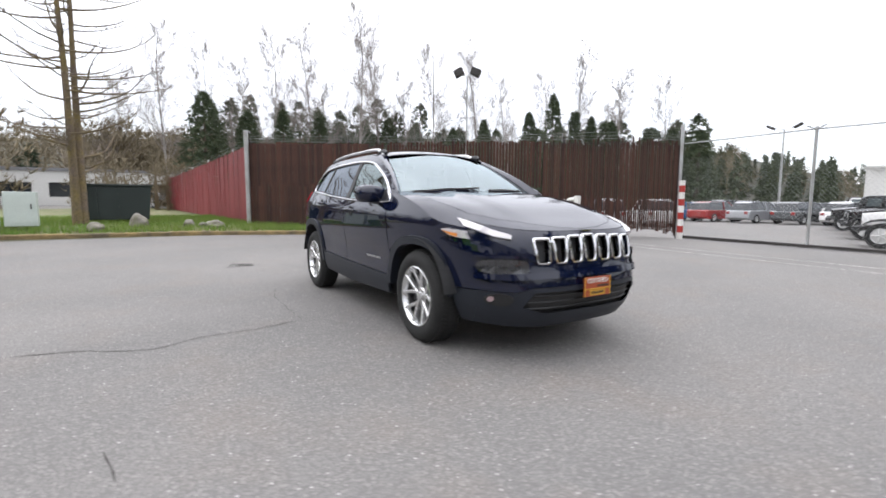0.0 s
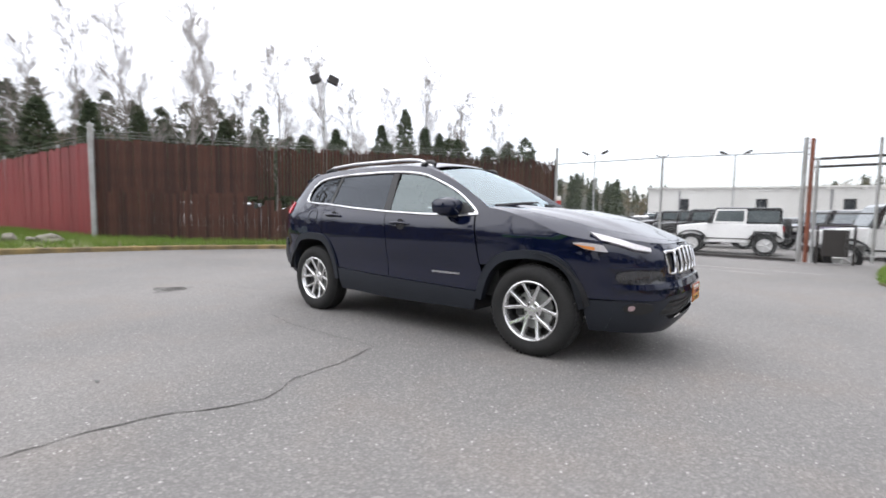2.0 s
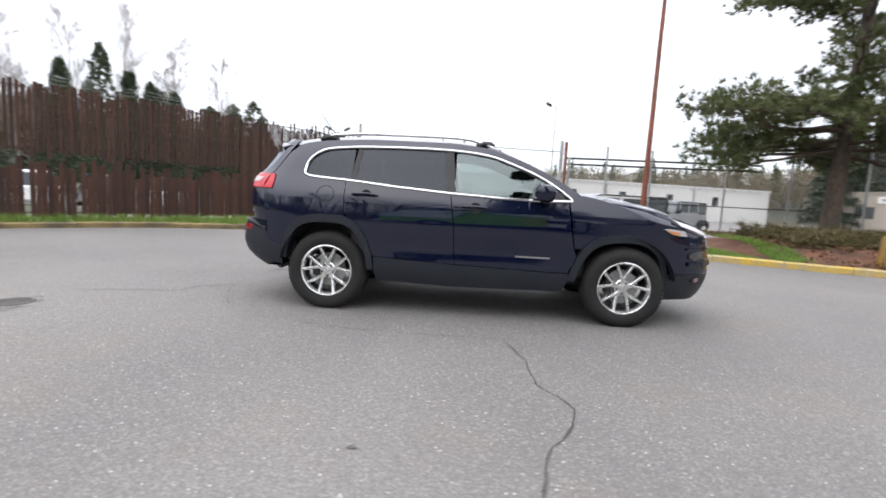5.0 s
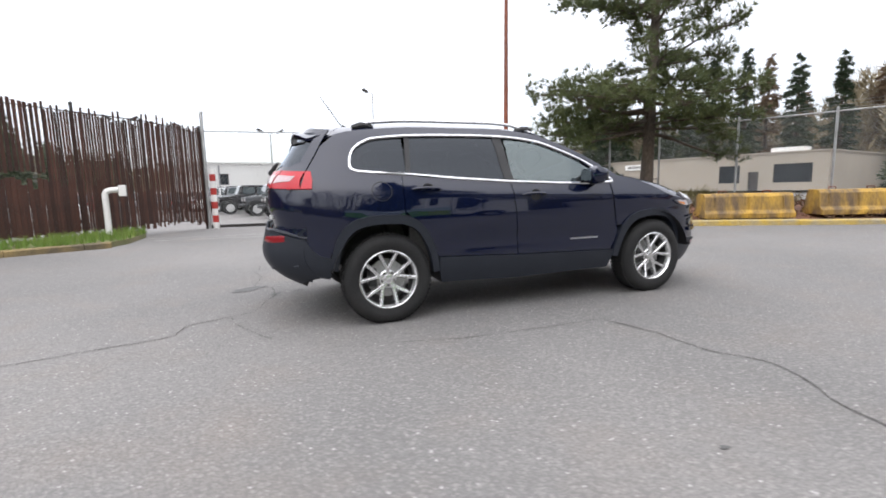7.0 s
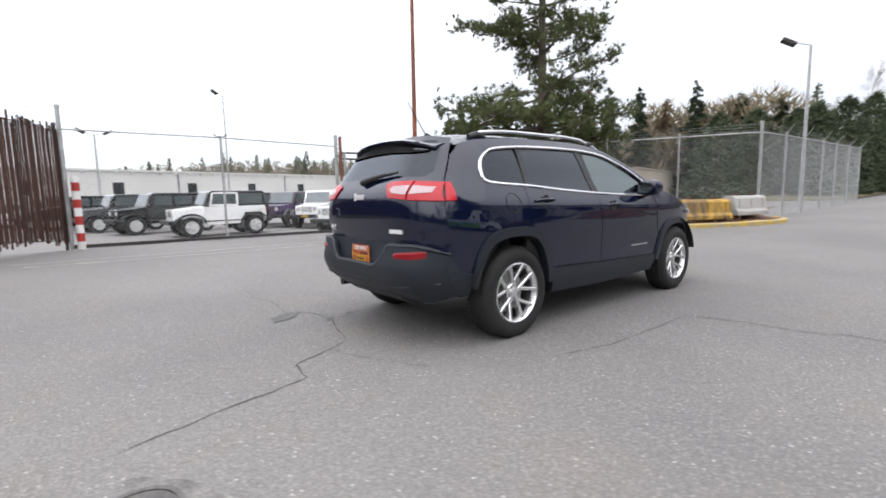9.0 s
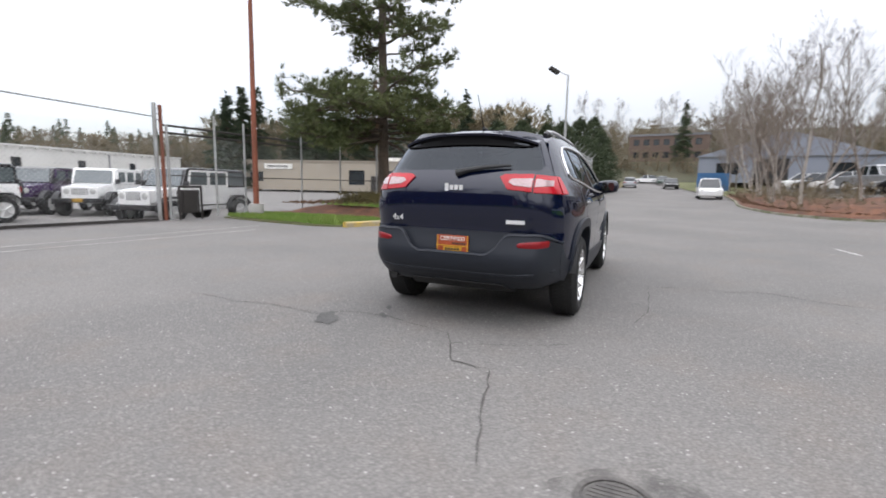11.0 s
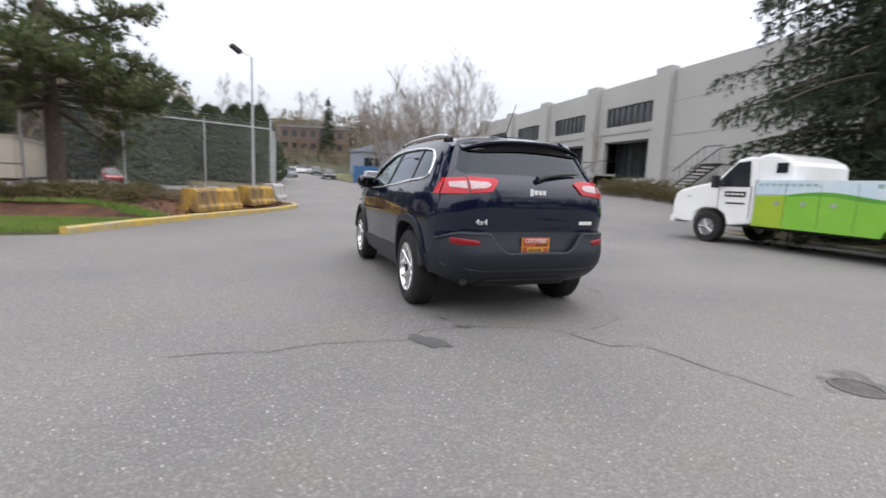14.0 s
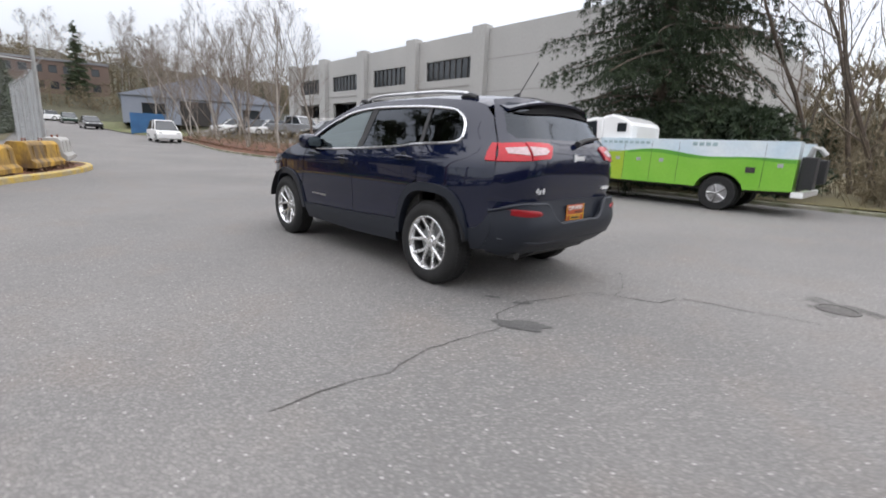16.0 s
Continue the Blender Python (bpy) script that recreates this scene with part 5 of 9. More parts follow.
def build_suv():
    car = thing("car", label="dark navy blue compact SUV with slate grey lower cladding", category="car")
    for sg in (-1, 1):
        put = lambda x, z: (x, sg * side_y(x, z), z)
        cut_f = [(CF * front_x(z), z) for z in np.linspace(0.92, 0.50, 10)]
        cut_r = [(-CR * rear_x(z), z) for z in np.linspace(0.60, 1.49, 14)]
        zf = meet(lambda z: fender_top(CF * front_x(z)) - z, 0.75, 1.0)
        cut_f = [(CF * front_x(z), z) for z in np.linspace(zf, 0.50, 10)]
        top = [(x, fender_top(x)) for x in np.linspace(0.86, CF * front_x(zf), 14)]
        af = [p for p in ARCH_F if p[1] > .45]
        fender = [(.812, 1.10)] + top + cut_f[1:] + [(1.80, .50), (1.73, .50)] + [p for p in reversed(af) if p[0] > .93] + [(.880, .69), (.848, .86)]
        panel("fender", inset(fender, 0.0), put, PAINT, car)
        fd = [(.797, 1.095), (.834, .86), (.866, .70), (.90, .61), (.868, .53), (.848, .463), (-.18, .487), (-.205, .84), (-.245, 1.115), (.23, 1.095), (.60, 1.09)]
        panel("front_door", fd, put, PAINT, car)
        rd = [(-.253, 1.116), (-.213, .84), (-.188, .487), (-.925, .517), (-.95, .545), (-1.00, .68), (-1.07, .79), (-1.15, .845), (-1.206, .90), (-1.208, 1.187), (-.74, 1.146)]
        panel("rear_door", rd, put, PAINT, car)
        rail = [(x, roof_edge(x)) for x in np.linspace(-1.70, .90, 30)]
        ar = [p for p in ARCH_R if p[1] > .56 and p[0] < -1.16]
        quarter = [(-1.215, 1.19)] + WIN_BOT[4:] + WIN_TOP + [(.86, 1.105), (.90, 1.14)] + rail[::-1] + [(x, z) for x, z in cut_r[::-1] if z < 1.47] + [(-1.90, .56), (-1.80, .552)] + ar + [(-1.213, .90)]
        panel("quarter_panel", quarter, put, PAINT, car, step=0.05)
        sill = [(.835, .395), (.848, .456), (-.19, .480), (-.925, .510), (-.92, .40), (-.90, .30), (-.2, .275), (.80, .295)]
        panel("sill", sill, put, CLAD, car, proud=0.012, label="slate grey sill cladding")
        for which, arch, cx in (("rear", ARCH_R, -1.355), ("front", ARCH_F, 1.342)):
            inner = [(cx + (x - cx) * .875, .35 + (z - .35) * .865) for x, z in arch]
            band = arch + inner[::-1]
            a = panel("wheel_arch", band, put, CLAD, car, step=0.04, proud=0.022, rim=0.05, label="slate grey wheel arch cladding")
            s = Soup()
            n = 20
            for k in range(n + 1):
                q = math.pi * (0.06 + 0.88 * k / n)
                for yy in (sg * 0.50, sg * 0.915):
                    s.v.append((cx + 0.445 * math.cos(q), yy, .36 + 0.455 * math.sin(q)))
            s.f = [(2 * k, 2 * k + 1, 2 * k + 3, 2 * k + 2) for k in range(n)]
            s.m = [0] * n
            s.add([v for v in s.v[0::2]], [tuple(range(n + 1))])
            part("wheel_housing", s, BLACK_PLASTIC, a, fix=False)
        # lower corners
        lowr = [(-1.795, .455), (-1.787, .555), (-1.87, .575), (-1.93, .63), (-CR * rear_x(.70), .70), (-CR * rear_x(.60), .60), (-CR * rear_x(.52), .52), (-CR * rear_x(.455), .455), (-CR * rear_x(.40), .40), (-1.80, .385)]
        panel("bumper_side", lowr, put, CLAD, car, proud=.006, rim=0.02, label="slate grey bumper side")
        lowf = [(1.725, .49), (1.80, .49), (CF * front_x(.49), .49), (CF * front_x(.40), .40), (CF * front_x(.32), .32), (CF * front_x(.25), .25), (1.76, .25), (1.735, .42)]
        panel("bumper_side", lowf, put, CLAD, car, label="slate grey bumper side")
        # glass and bright trim
        glass_put = lambda x, z: (x, sg * (side_y(x, z) - 0.012), z)
        shape = inset(WINDOWS, 0.012)
        inside = in_poly(shape)

        def pane(nm, x0, x1, m_, lab):
            body = [(x, z) for x, z in dense(shape, 0.03) if x0 <= x <= x1]
            tops = [p for p in body if p[1] > 1.23 or p[0] > 0.6]
            def edge(x):
                zs = [z for z in np.linspace(1.05, 1.6, 220) if inside(x, z)]
                return (zs[0], zs[-1]) if zs else (1.1, 1.1)
            xs = np.linspace(x0, x1, 26)
            up_, dn_ = [], []
            for x in xs:
                a, b = edge(x)
                if b - a > 0.012:
                    up_.append((x, b))
                    dn_.append((x, a))
            return panel(nm, up_ + dn_[::-1], glass_put, m_, car, step=0.06, rim=0.0, label=lab)
        pane("front_window", -.215, .80, GLASS_CLEAR, "clear front door window")
        pane("rear_window", -1.135, -.285, GLASS_DARK, "dark tinted rear door window")
        pane("quarter_window", -1.595, -1.165, GLASS_DARK, "dark tinted quarter window")
        for x0, x1, lean in ((-.29, -.205, 0.0), (-1.172, -1.13, -0.02)):
            piece = [(x0, 1.11), (x1, 1.11), (x1 - 0.04, 1.51), (x0 - 0.04, 1.51)] if x0 > -1 else [(x0, 1.19), (x1, 1.19), (x1 + 0.035, 1.50), (x0 + 0.035, 1.50)]
            panel("pillar_trim", piece, lambda x, z: (x, sg * (side_y(x, z) - 0.006), z), BLACK_PLASTIC, car, rim=0.01, label="gloss black window pillar")
        s = Soup()
        loop = [Vector((x, sg * (side_y(x, z) + 0.004), z)) for x, z in dense(WINDOWS, 0.04)]
        s.tube(loop + [loop[0], loop[1]], 0.0115, 6, caps=False)
        part("window_trim", s, CHROME, car, "bright chrome window surround", shade=True, fix=False)
        # handles, fuel flap, badge
        for hx, hz in ((-1.02, 1.072), (-.03, 1.008)):
            s = Soup()
            pts = [(hx - .115, hz - .004), (hx - .09, hz + .004), (hx, hz + .008), (hx + .08, hz + .004), (hx + .115, hz - .004)]
            s.tube([(x, sg * (side_y(x, z) + (0.03 if 0 < i < 4 else 0.004)), z) for i, (x, z) in enumerate(pts)], [.012, .017, .018, .017, .012], 8, squash=0.7)
            h = part("door_handle", s, PAINT, car, shade=True)
            s = Soup()
            s.lathe([(0.052, 0.0), (0.050, 0.003), (0.0, -0.001)], (hx + .01, sg * (side_y(hx, hz) + 0.001), hz - .008), (0, sg, 0), 20)
            part("handle_cup", s, BLACK_PLASTIC, h, fix=False)
        if sg < 0:
            ring = [(-1.385 + .078 * math.cos(a), 1.058 + .074 * math.sin(a)) for a in np.linspace(0, 2 * math.pi, 40)[:-1]]
            s = Soup()
            lp = [Vector((x, sg * (side_y(x, z) + 0.0005), z)) for x, z in ring]
            s.tube(lp + lp[:2], 0.0035, 5, caps=False)
            part("fuel_flap", s, BLACK_PLASTIC, car, fix=False)
        for k in range(8):
            x = .36 + .039 * k
            s = Soup()
            s.box((x, sg * side_y(x, .588) - 0.004, .582), (x + .034, sg * side_y(x, .588) + 0.003, .596))
            part("badge_letter", s, SATIN, car)
        # mirror
        s = Soup()
        prof = [(.60, .0), (.585, .10), (.57, .17), (.56, .225), (.565, .245)]
        ring = []
        for i, (mx, my) in enumerate(prof):
            hh, dd = (.070, .078, .080, .064, .030)[i], (.05, .085, .095, .08, .04)[i]
            for k in range(14):
                a = 2 * math.pi * k / 14
                ring.append((mx + dd * math.copysign(abs(math.cos(a)) ** .75, math.cos(a)), sg * (.835 + my), 1.165 + hh * math.copysign(abs(math.sin(a)) ** .75, math.sin(a)) - .012 * (i == 0)))
        s.v = ring
        s.f = [(i * 14 + k, i * 14 + (k + 1) % 14, (i + 1) * 14 + (k + 1) % 14, (i + 1) * 14 + k) for i in range(4) for k in range(14)] + [tuple(range(13, -1, -1)), tuple(56 + k for k in range(14))]
        s.m = [0] * len(s.f)
        mir = part("mirror", s, [PAINT], car, "navy door mirror", shade=True)
        s = Soup()
        s.prism([(.05, -.050), (.185, -.050), (.20, .0), (.185, .045), (.06, .050)], 0, .004, lambda u, v, d: (.477 - d, sg * (.835 + u), 1.165 + v))
        part("mirror_glass", s, MIRROR_GLASS, mir)
        s = Soup()
        s.tube([(.64, sg * .82, 1.10), (.60, sg * .90, 1.10), (.585, sg * .95, 1.11)], [.04, .03, .03], 8)
        part("mirror_arm", s, BLACK_PLASTIC, mir, shade=True)
        s = Soup()
        s.prism([(.60, 1.10), (.80, 1.10), (.72, 1.17), (.66, 1.21)], 0, .012, lambda u, v, d: (u, sg * (side_y(u, v) - .006 + d), v))
        part("mirror_sail", s, BLACK_PLASTIC, mir)
        # roof rail
        s = Soup()
        ys = lambda x: side_y(x, roof_edge(x)) - 0.065
        xs = np.linspace(-1.52, .12, 17)
        pts = []
        for i, x in enumerate(xs):
            t = i / 16
            lift = 0.038 * min(1, smooth(t / .07), smooth((1 - t) / .12))
            pts.append((x, sg * ys(x), roof_edge(x) + 0.022 + lift))
        s.tube(pts, [.02] * 17, 8, squash=.75)
        part("roof_rail", s, SATIN, car, "satin silver roof rail", shade=True)
        for x in (-1.47, .03):
            s = Soup()
            s.tube([(x - .07, sg * ys(x), roof_edge(x) + .02), (x, sg * ys(x), roof_edge(x) + .04), (x + .06, sg * ys(x), roof_edge(x) + .04), (x + .1, sg * ys(x), roof_edge(x) + .02)], [.022, .028, .028, .02], 8)
            part("rail_foot", s, BLACK_PLASTIC, car, shade=True)
        # tail lamp: outer piece on the corner, inner piece on the tailgate
        xc = lambda z: -CR * rear_x(z)
        lamp_side = [(-1.895, 1.145), (-1.905, 1.085), (xc(1.085), 1.085), (xc(1.215), 1.215), (-1.90, 1.215)]
        t1 = panel("tail_lamp", lamp_side, put, RED_LENS, car, step=.03, proud=.012, label="red tail lamp corner")
        yc = lambda z: CR * half_w(z)
        rp = lambda y, z: (tail_x(y, z), y, z)
        lamp_rear = [(sg * yc(1.085), 1.085), (sg * .615, 1.095), (sg * .615, 1.225), (sg * yc(1.215), 1.215)]
        panel("lens", lamp_rear, rp, RED_LENS, t1, step=.03, proud=.012)
        t2 = panel("tail_lamp", [(sg * .605, 1.098), (sg * .43, 1.115), (sg * .36, 1.205), (sg * .395, 1.225), (sg * .605, 1.228)], rp, RED_LENS, car, step=.03, proud=.012, label="red tail lamp with a clear centre")
        panel("reversing_lens", [(sg * .60, 1.130), (sg * .47, 1.142), (sg * .43, 1.168), (sg * .455, 1.190), (sg * .60, 1.194)], rp, REVERSE_LENS, t2, step=.03, proud=.016)
        panel("reversing_lens", [(sg * .735, 1.140), (sg * .621, 1.132), (sg * .621, 1.192), (sg * .73, 1.180)], rp, REVERSE_LENS, t1, step=.03, proud=.016)
        s = Soup()
        ys_ = np.linspace(.530, .765, 15)
        for y_ in ys_:
            q = (y_ - .6475) / .1175
            hh = (.0255 + .006 * q) * (1 - abs(q) ** 6) ** .5 + .002
            cz, xo = .706 + .004 * q, tail_x(y_, .705) - .016 + .062 * (1 - smooth((yc(.705) - y_) / .16))
            s.v += [(xo - .03, sg * y_, cz + hh), (xo - .054, sg * y_, cz + hh), (xo - .060, sg * y_, cz + hh * .6), (xo - .060, sg * y_, cz - hh * .6), (xo - .054, sg * y_, cz - hh), (xo - .03, sg * y_, cz - hh)]
        s.f = [(6 * i + j, 6 * i + (j + 1) % 6, 6 * i + 6 + (j + 1) % 6, 6 * i + 6 + j) for i in range(14) for j in range(6)] + [tuple(range(6)), tuple(84 + j for j in range(6))]
        s.m = [0] * len(s.f)
        part("reflector", s, REFLECTOR_RED, car, "slim red bumper reflector", shade=True)
        # head lamp on the corner and the nose
        ft = lambda x, d: (x, fender_top(x) - d)
        cf = meet(lambda z: fender_top(CF * front_x(z)) - z, 0.75, 1.0)
        hx = [ft(1.65, .040), ft(1.71, .026), ft(1.80, .022), (CF * front_x(cf - .027), cf - .027), (CF * front_x(cf - .078), cf - .078), ft(1.80, .074), ft(1.73, .070)]
        hl = panel("head_lamp", hx, put, CLEAR_LENS, car, step=.03, proud=.028, label="slim clear head lamp with an amber corner")
        panel("turn_signal", [ft(1.668, .046), ft(1.72, .046), ft(1.80, .046), ft(1.80, .070), ft(1.735, .066)], put, AMBER, hl, step=.03, proud=.033, rim=.01, label="amber turn signal")
        zz = lambda y: nose_top(y)
        np_ = lambda y, z: (nose_x(y, z), y, z)
        ych = CF * half_w(.86)
        front2 = [(sg * ych, zz(ych) - .027), (sg * .68, zz(.68) - .036), (sg * .60, zz(.60) - .055), (sg * .61, zz(.60) - .078), (sg * .68, zz(.68) - .082), (sg * ych, zz(ych) - .080)]
        panel("lamp_glass", front2, np_, CLEAR_LENS, hl, step=.03, proud=.028)
        pod = [(sg * (.64 + .115 * math.copysign(abs(math.cos(a)) ** .6, math.cos(a))), .665 + .05 * math.copysign(abs(math.sin(a)) ** .6, math.sin(a))) for a in np.linspace(0, 2 * math.pi, 28)[:-1]]
        lp = panel("lamp_pod", pod, np_, SMOKE, car, step=.025, proud=.016, label="smoked main lamp pod")
        panel("pod_brow", [(sg * .50, .725), (sg * .77, .722), (sg * .77, .738), (sg * .50, .742)], np_, PAINT, lp, step=.03, proud=.02, rim=.02)
        bay = [(sg * (.67 + .06 * math.cos(a)), .445 + .042 * math.sin(a)) for a in np.linspace(0, 2 * math.pi, 22)[:-1]]
        fb = panel("fog_bay", bay, np_, BLACK_PLASTIC, car, step=.025, proud=.012, label="black fog lamp recess")
        fog = [(sg * (.705 + .012 * math.cos(a)), .448 + .020 * math.sin(a)) for a in np.linspace(0, 2 * math.pi, 18)[:-1]]
        panel("fog_lamp", fog, np_, REVERSE_LENS, fb, step=.03, proud=.017, label="small round fog lamp")
    # nose
    np_ = lambda y, z: (nose_x(y, z), y, z)
    ye = lambda z: CF * half_w(z)
    crest = [(y, nose_top(y) - .004) for y in np.linspace(-ye(.9), ye(.9), 25)]
    slots = []
    for k in range(7):
        c = (k - 3) * .142
        zt, zb, w = .868 - .018 * abs(k - 3) / 3, .690, .058
        slots.append([(c - w * 1.0, zt - .02), (c - w * .85, zt), (c + w * .85, zt), (c + w * 1.0, zt - .02), (c + w * .80, zb + .02), (c + w * .62, zb), (c - w * .62, zb), (c - w * .80, zb + .02)])
    fascia = crest + [(ye(z), z) for z in np.linspace(.85, .50, 8)] + [(.60, .50), (.5, .535), (-.5, .535), (-.60, .50)] + [(-ye(z), z) for z in np.linspace(.50, .85, 8)]
    panel("front_fascia", fascia, np_, PAINT, car, holes=[inset(q, .004) for q in slots])
    for q in slots:
        s = Soup()
        lp = [Vector((nose_x(y, z) + .004, y, z)) for y, z in dense(q, .03)]
        s.tube(lp + lp[:2], .0105, 6, caps=False)
        f = part("grille_slot", s, CHROME, car, "chrome framed grille slot", shade=True, fix=False)
        s = Soup()
        s.prism(q, -.05, -.045, lambda u, v, d: (nose_x(u, v) + d, u, v))
        part("slot_mesh", s, BLACK_PLASTIC, f)
    low = [(-.60, .495), (-.5, .53), (.5, .53), (.60, .495), (ye(.495), .495)] + [(ye(z), z) for z in (.42, .36, .30, .25)] + [(0.3, .235), (-.3, .235)] + [(-ye(z), z) for z in (.25, .30, .36, .42, .495)]
    mouth = [(-.50, .50), (.50, .50), (.56, .40), (.42, .35), (-.42, .35), (-.56, .40)]
    panel("front_bumper", low, np_, CLAD, car, holes=[mouth], rim=.003, label="slate grey lower front bumper")
    panel("grille_backing", inset(mouth, -.03), lambda y, z: (nose_x(y, z) - .035, y, z), BLACK_PLASTIC, car, rim=0)
    s = Soup()
    s.prism([(-.60, .54), (.60, .54), (.62, .26), (-.62, .26)], -.06, -.05, lambda u, v, d: (nose_x(u, v) + d, u, v))
    part("lower_grille", s, BLACK_PLASTIC, car)
    for k in range(3):
        s = Soup()
        s.tube([(nose_x(y, .38 + .045 * k) - .03, y, .38 + .045 * k) for y in np.linspace(-.52, .52, 9)], .009, 6)
        part("grille_bar", s, BLACK_PLASTIC, car)
    panel("bumper_bar", [(-ye(.585), .575), (-.4, .585), (.4, .585), (ye(.585), .575), (ye(.6), .612), (.4, .632), (-.4, .632), (-ye(.6), .612)], np_, PAINT, car, proud=.022, rim=.03)

    def plate(px, zc, face):
        """Dealer card in a plate frame; face is the sign of x that it looks along."""
        m = pose(px, 0, zc, 90, 0, 90 * face) @ Matrix.Diagonal((.88, .88, 1, 1))
        pl = part("licence_plate", (lambda s: (s.box((-.155, -.078, 0), (.155, .078, .006), m), s)[1])(Soup()), PLATE_RED, car, "orange-red dealer plate", bevel=.004)
        s = Soup()
        s.box((-.09, -.070, .006), (.09, -.026, .008), m)
        part("yellow_field", s, PLATE_YELLOW, pl)
        letters("CERTIFIED", .052, m @ pose(0, .045, .0075), WHITE_PAINT, pl, "lettering")
        s = Soup()
        for i in range(6):
            s.box((.00 + .022 * i, -.005, .006), (.016 + .022 * i, .012, .008), m)
        part("text_bars", s, DARK_STEEL, pl)
        s = Soup()
        for i in range(5):
            s.box((-.07 + .029 * i, -.058, .008), (-.05 + .029 * i, -.038, .010), m)
        part("text_bars", s, DARK_STEEL, pl)
        s = Soup()
        s.box((-.158, -.022, .006), (.158, -.014, .011), m)
        for sx in (-.15, .142):
            s.box((sx, -.078, .006), (sx + .008, .078, .009), m)
        part("frame", s, PLATE_YELLOW, pl)
    plate(2.335, .515, 1)
    plate(-2.218, .678, -1)
    # hood, windscreen, roof
    tp = lambda x, y: (x, y, top_z(x, y))
    left = [(x, side_y(x, fender_top(x))) for x in np.linspace(.84, 1.90, 18)]
    nose_edge = [(nose_x(y, nose_top(y)), y) for y in np.linspace(ye(.9) - .01, -(ye(.9) - .01), 25)]
    hood = left + nose_edge + [(x, -y) for x, y in left[::-1]]
    panel("fender_top", hood, tp, PAINT, car, step=.06, rim=.01, holes=[[(.90, .76), (1.4, .755), (1.75, .70), (1.95, .58), (2.09, .40), (2.165, .2), (2.185, 0), (2.165, -.2), (2.09, -.40), (1.95, -.58), (1.75, -.70), (1.4, -.755), (.90, -.76)]])
    panel("hood", [(.905, .755), (1.4, .75), (1.75, .695), (1.947, .575), (2.086, .397), (2.16, .2), (2.18, 0), (2.16, -.2), (2.086, -.397), (1.947, -.575), (1.75, -.695), (1.4, -.75), (.905, -.755)], tp, PAINT, car, step=.06, rim=.01, label="navy hood with a raised centre")
    s = Soup()
    for k in range(4):
        s.box((2.185 + 0.0, -.05 + .027 * k, .895), (2.225, -.03 + .027 * k, .905), Matrix.Identity(4))
    part("badge_letter", s, CHROME, car)

    def screen(u, v):
        """Windscreen: u across -1..1, v from cowl to roof 0..1."""
        xb, xt = 1.02 - .16 * u * u, .19 - .10 * u * u
        x = xb + (xt - xb) * v
        yb, yt = .80, .585
        y = (yb + (yt - yb) * v) * u
        zb, zt = 1.165 - .03 * u * u, 1.60 - .045 * u * u
        return (x, y, zb + (zt - zb) * v + .035 * math.sin(math.pi * v) * (1 - .3 * u * u))
    panel("windscreen", [(-.97, .0), (.97, .0), (.97, .99), (-.97, .99)], screen, GLASS_SCREEN, car, step=.07, rim=.0, label="clear windscreen reflecting the sky")
    for sg in (-1, 1):
        s = Soup()
        a = [screen(sg * .975, v) for v in np.linspace(-.02, 1, 12)]
        for i, v in enumerate(np.linspace(-.02, 1, 12)):
            p = screen(sg * .96, v)
            x = p[0] - .03
            q = (min(x, .90), sg * side_y(min(x, .90), roof_edge(min(x, .90))), roof_edge(min(x, .90)))
            s.v += [(p[0], p[1], p[2] + .006), tuple((np.array(p) + np.array(q)) / 2 + np.array((0, sg * .012, .018))), q]
        s.f = [(3 * i + j, 3 * i + j + 1, 3 * i + j + 4, 3 * i + j + 3) for i in range(11) for j in range(2)]
        s.m = [0] * len(s.f)
        part("screen_pillar", s, PAINT, car, shade=True)
        s = Soup()
        pts = [screen(sg * (.1 if sg > 0 else .85), .03), screen(sg * .40 if sg > 0 else -.45, .055), screen(.78 if sg > 0 else -.02, .075)]
        s.tube([(p[0], p[1], p[2] + .018) for p in pts], [.016, .012, .008], 6)
        part("wiper", s, BLACK_PLASTIC, car)

    def roof(x, t):
        ye_ = side_y(max(x, -1.70), roof_edge(max(x, -1.70)))
        ze, zm = roof_edge(max(x, -1.80)), roof_mid(x)
        return (x, ye_ * t, ze + (zm - ze) * (1 - abs(t) ** 2.4))
    panel("roof", [(.232 - .09 * t * t, t) for t in np.linspace(1, -1, 21)] + [(-1.74, t) for t in np.linspace(-1, 1, 21)], roof, PAINT, car, step=.09, rim=.006)
    # spoiler: roof-coloured blade, black below
    top_, under = Soup(), Soup()
    for k_ in np.linspace(-1, 1, 25):
        yy = .585 * k_
        a4 = abs(k_) ** 2.6
        front = roof(-1.70, min(1, abs(k_) * .96))[2]
        zt = front - .004
        back, zb_ = -1.995 + .09 * abs(k_) ** 4, roof_mid(-1.75) - .052 - .080 * a4
        fall = 1 - .85 * abs(k_) ** 4
        top_.v += [(-1.68, yy, zt), (-1.83, yy, (zt * .55 + (zb_ + .012) * .45)), (back, yy, zb_), (back + .004, yy, zb_ - .017), (-1.82, yy, zb_ - .012), (-1.70, yy, zt - .02)]
        under.v += [(back + .010, yy * .985, zb_ - .016), (back + .014, yy * .975, zb_ - .016 - .03 * fall), (tail_x(yy * .95, zb_ - .02 - .075 * fall) - .010, yy * .95, zb_ - .02 - .075 * fall), (-1.80, yy * .95, zb_ - .02)]
    top_.f = [(i * 6 + k, i * 6 + (k + 1) % 6, (i + 1) * 6 + (k + 1) % 6, (i + 1) * 6 + k) for i in range(24) for k in range(6)] + [tuple(range(6)), tuple(144 + k for k in range(6))]
    top_.m = [0] * len(top_.f)
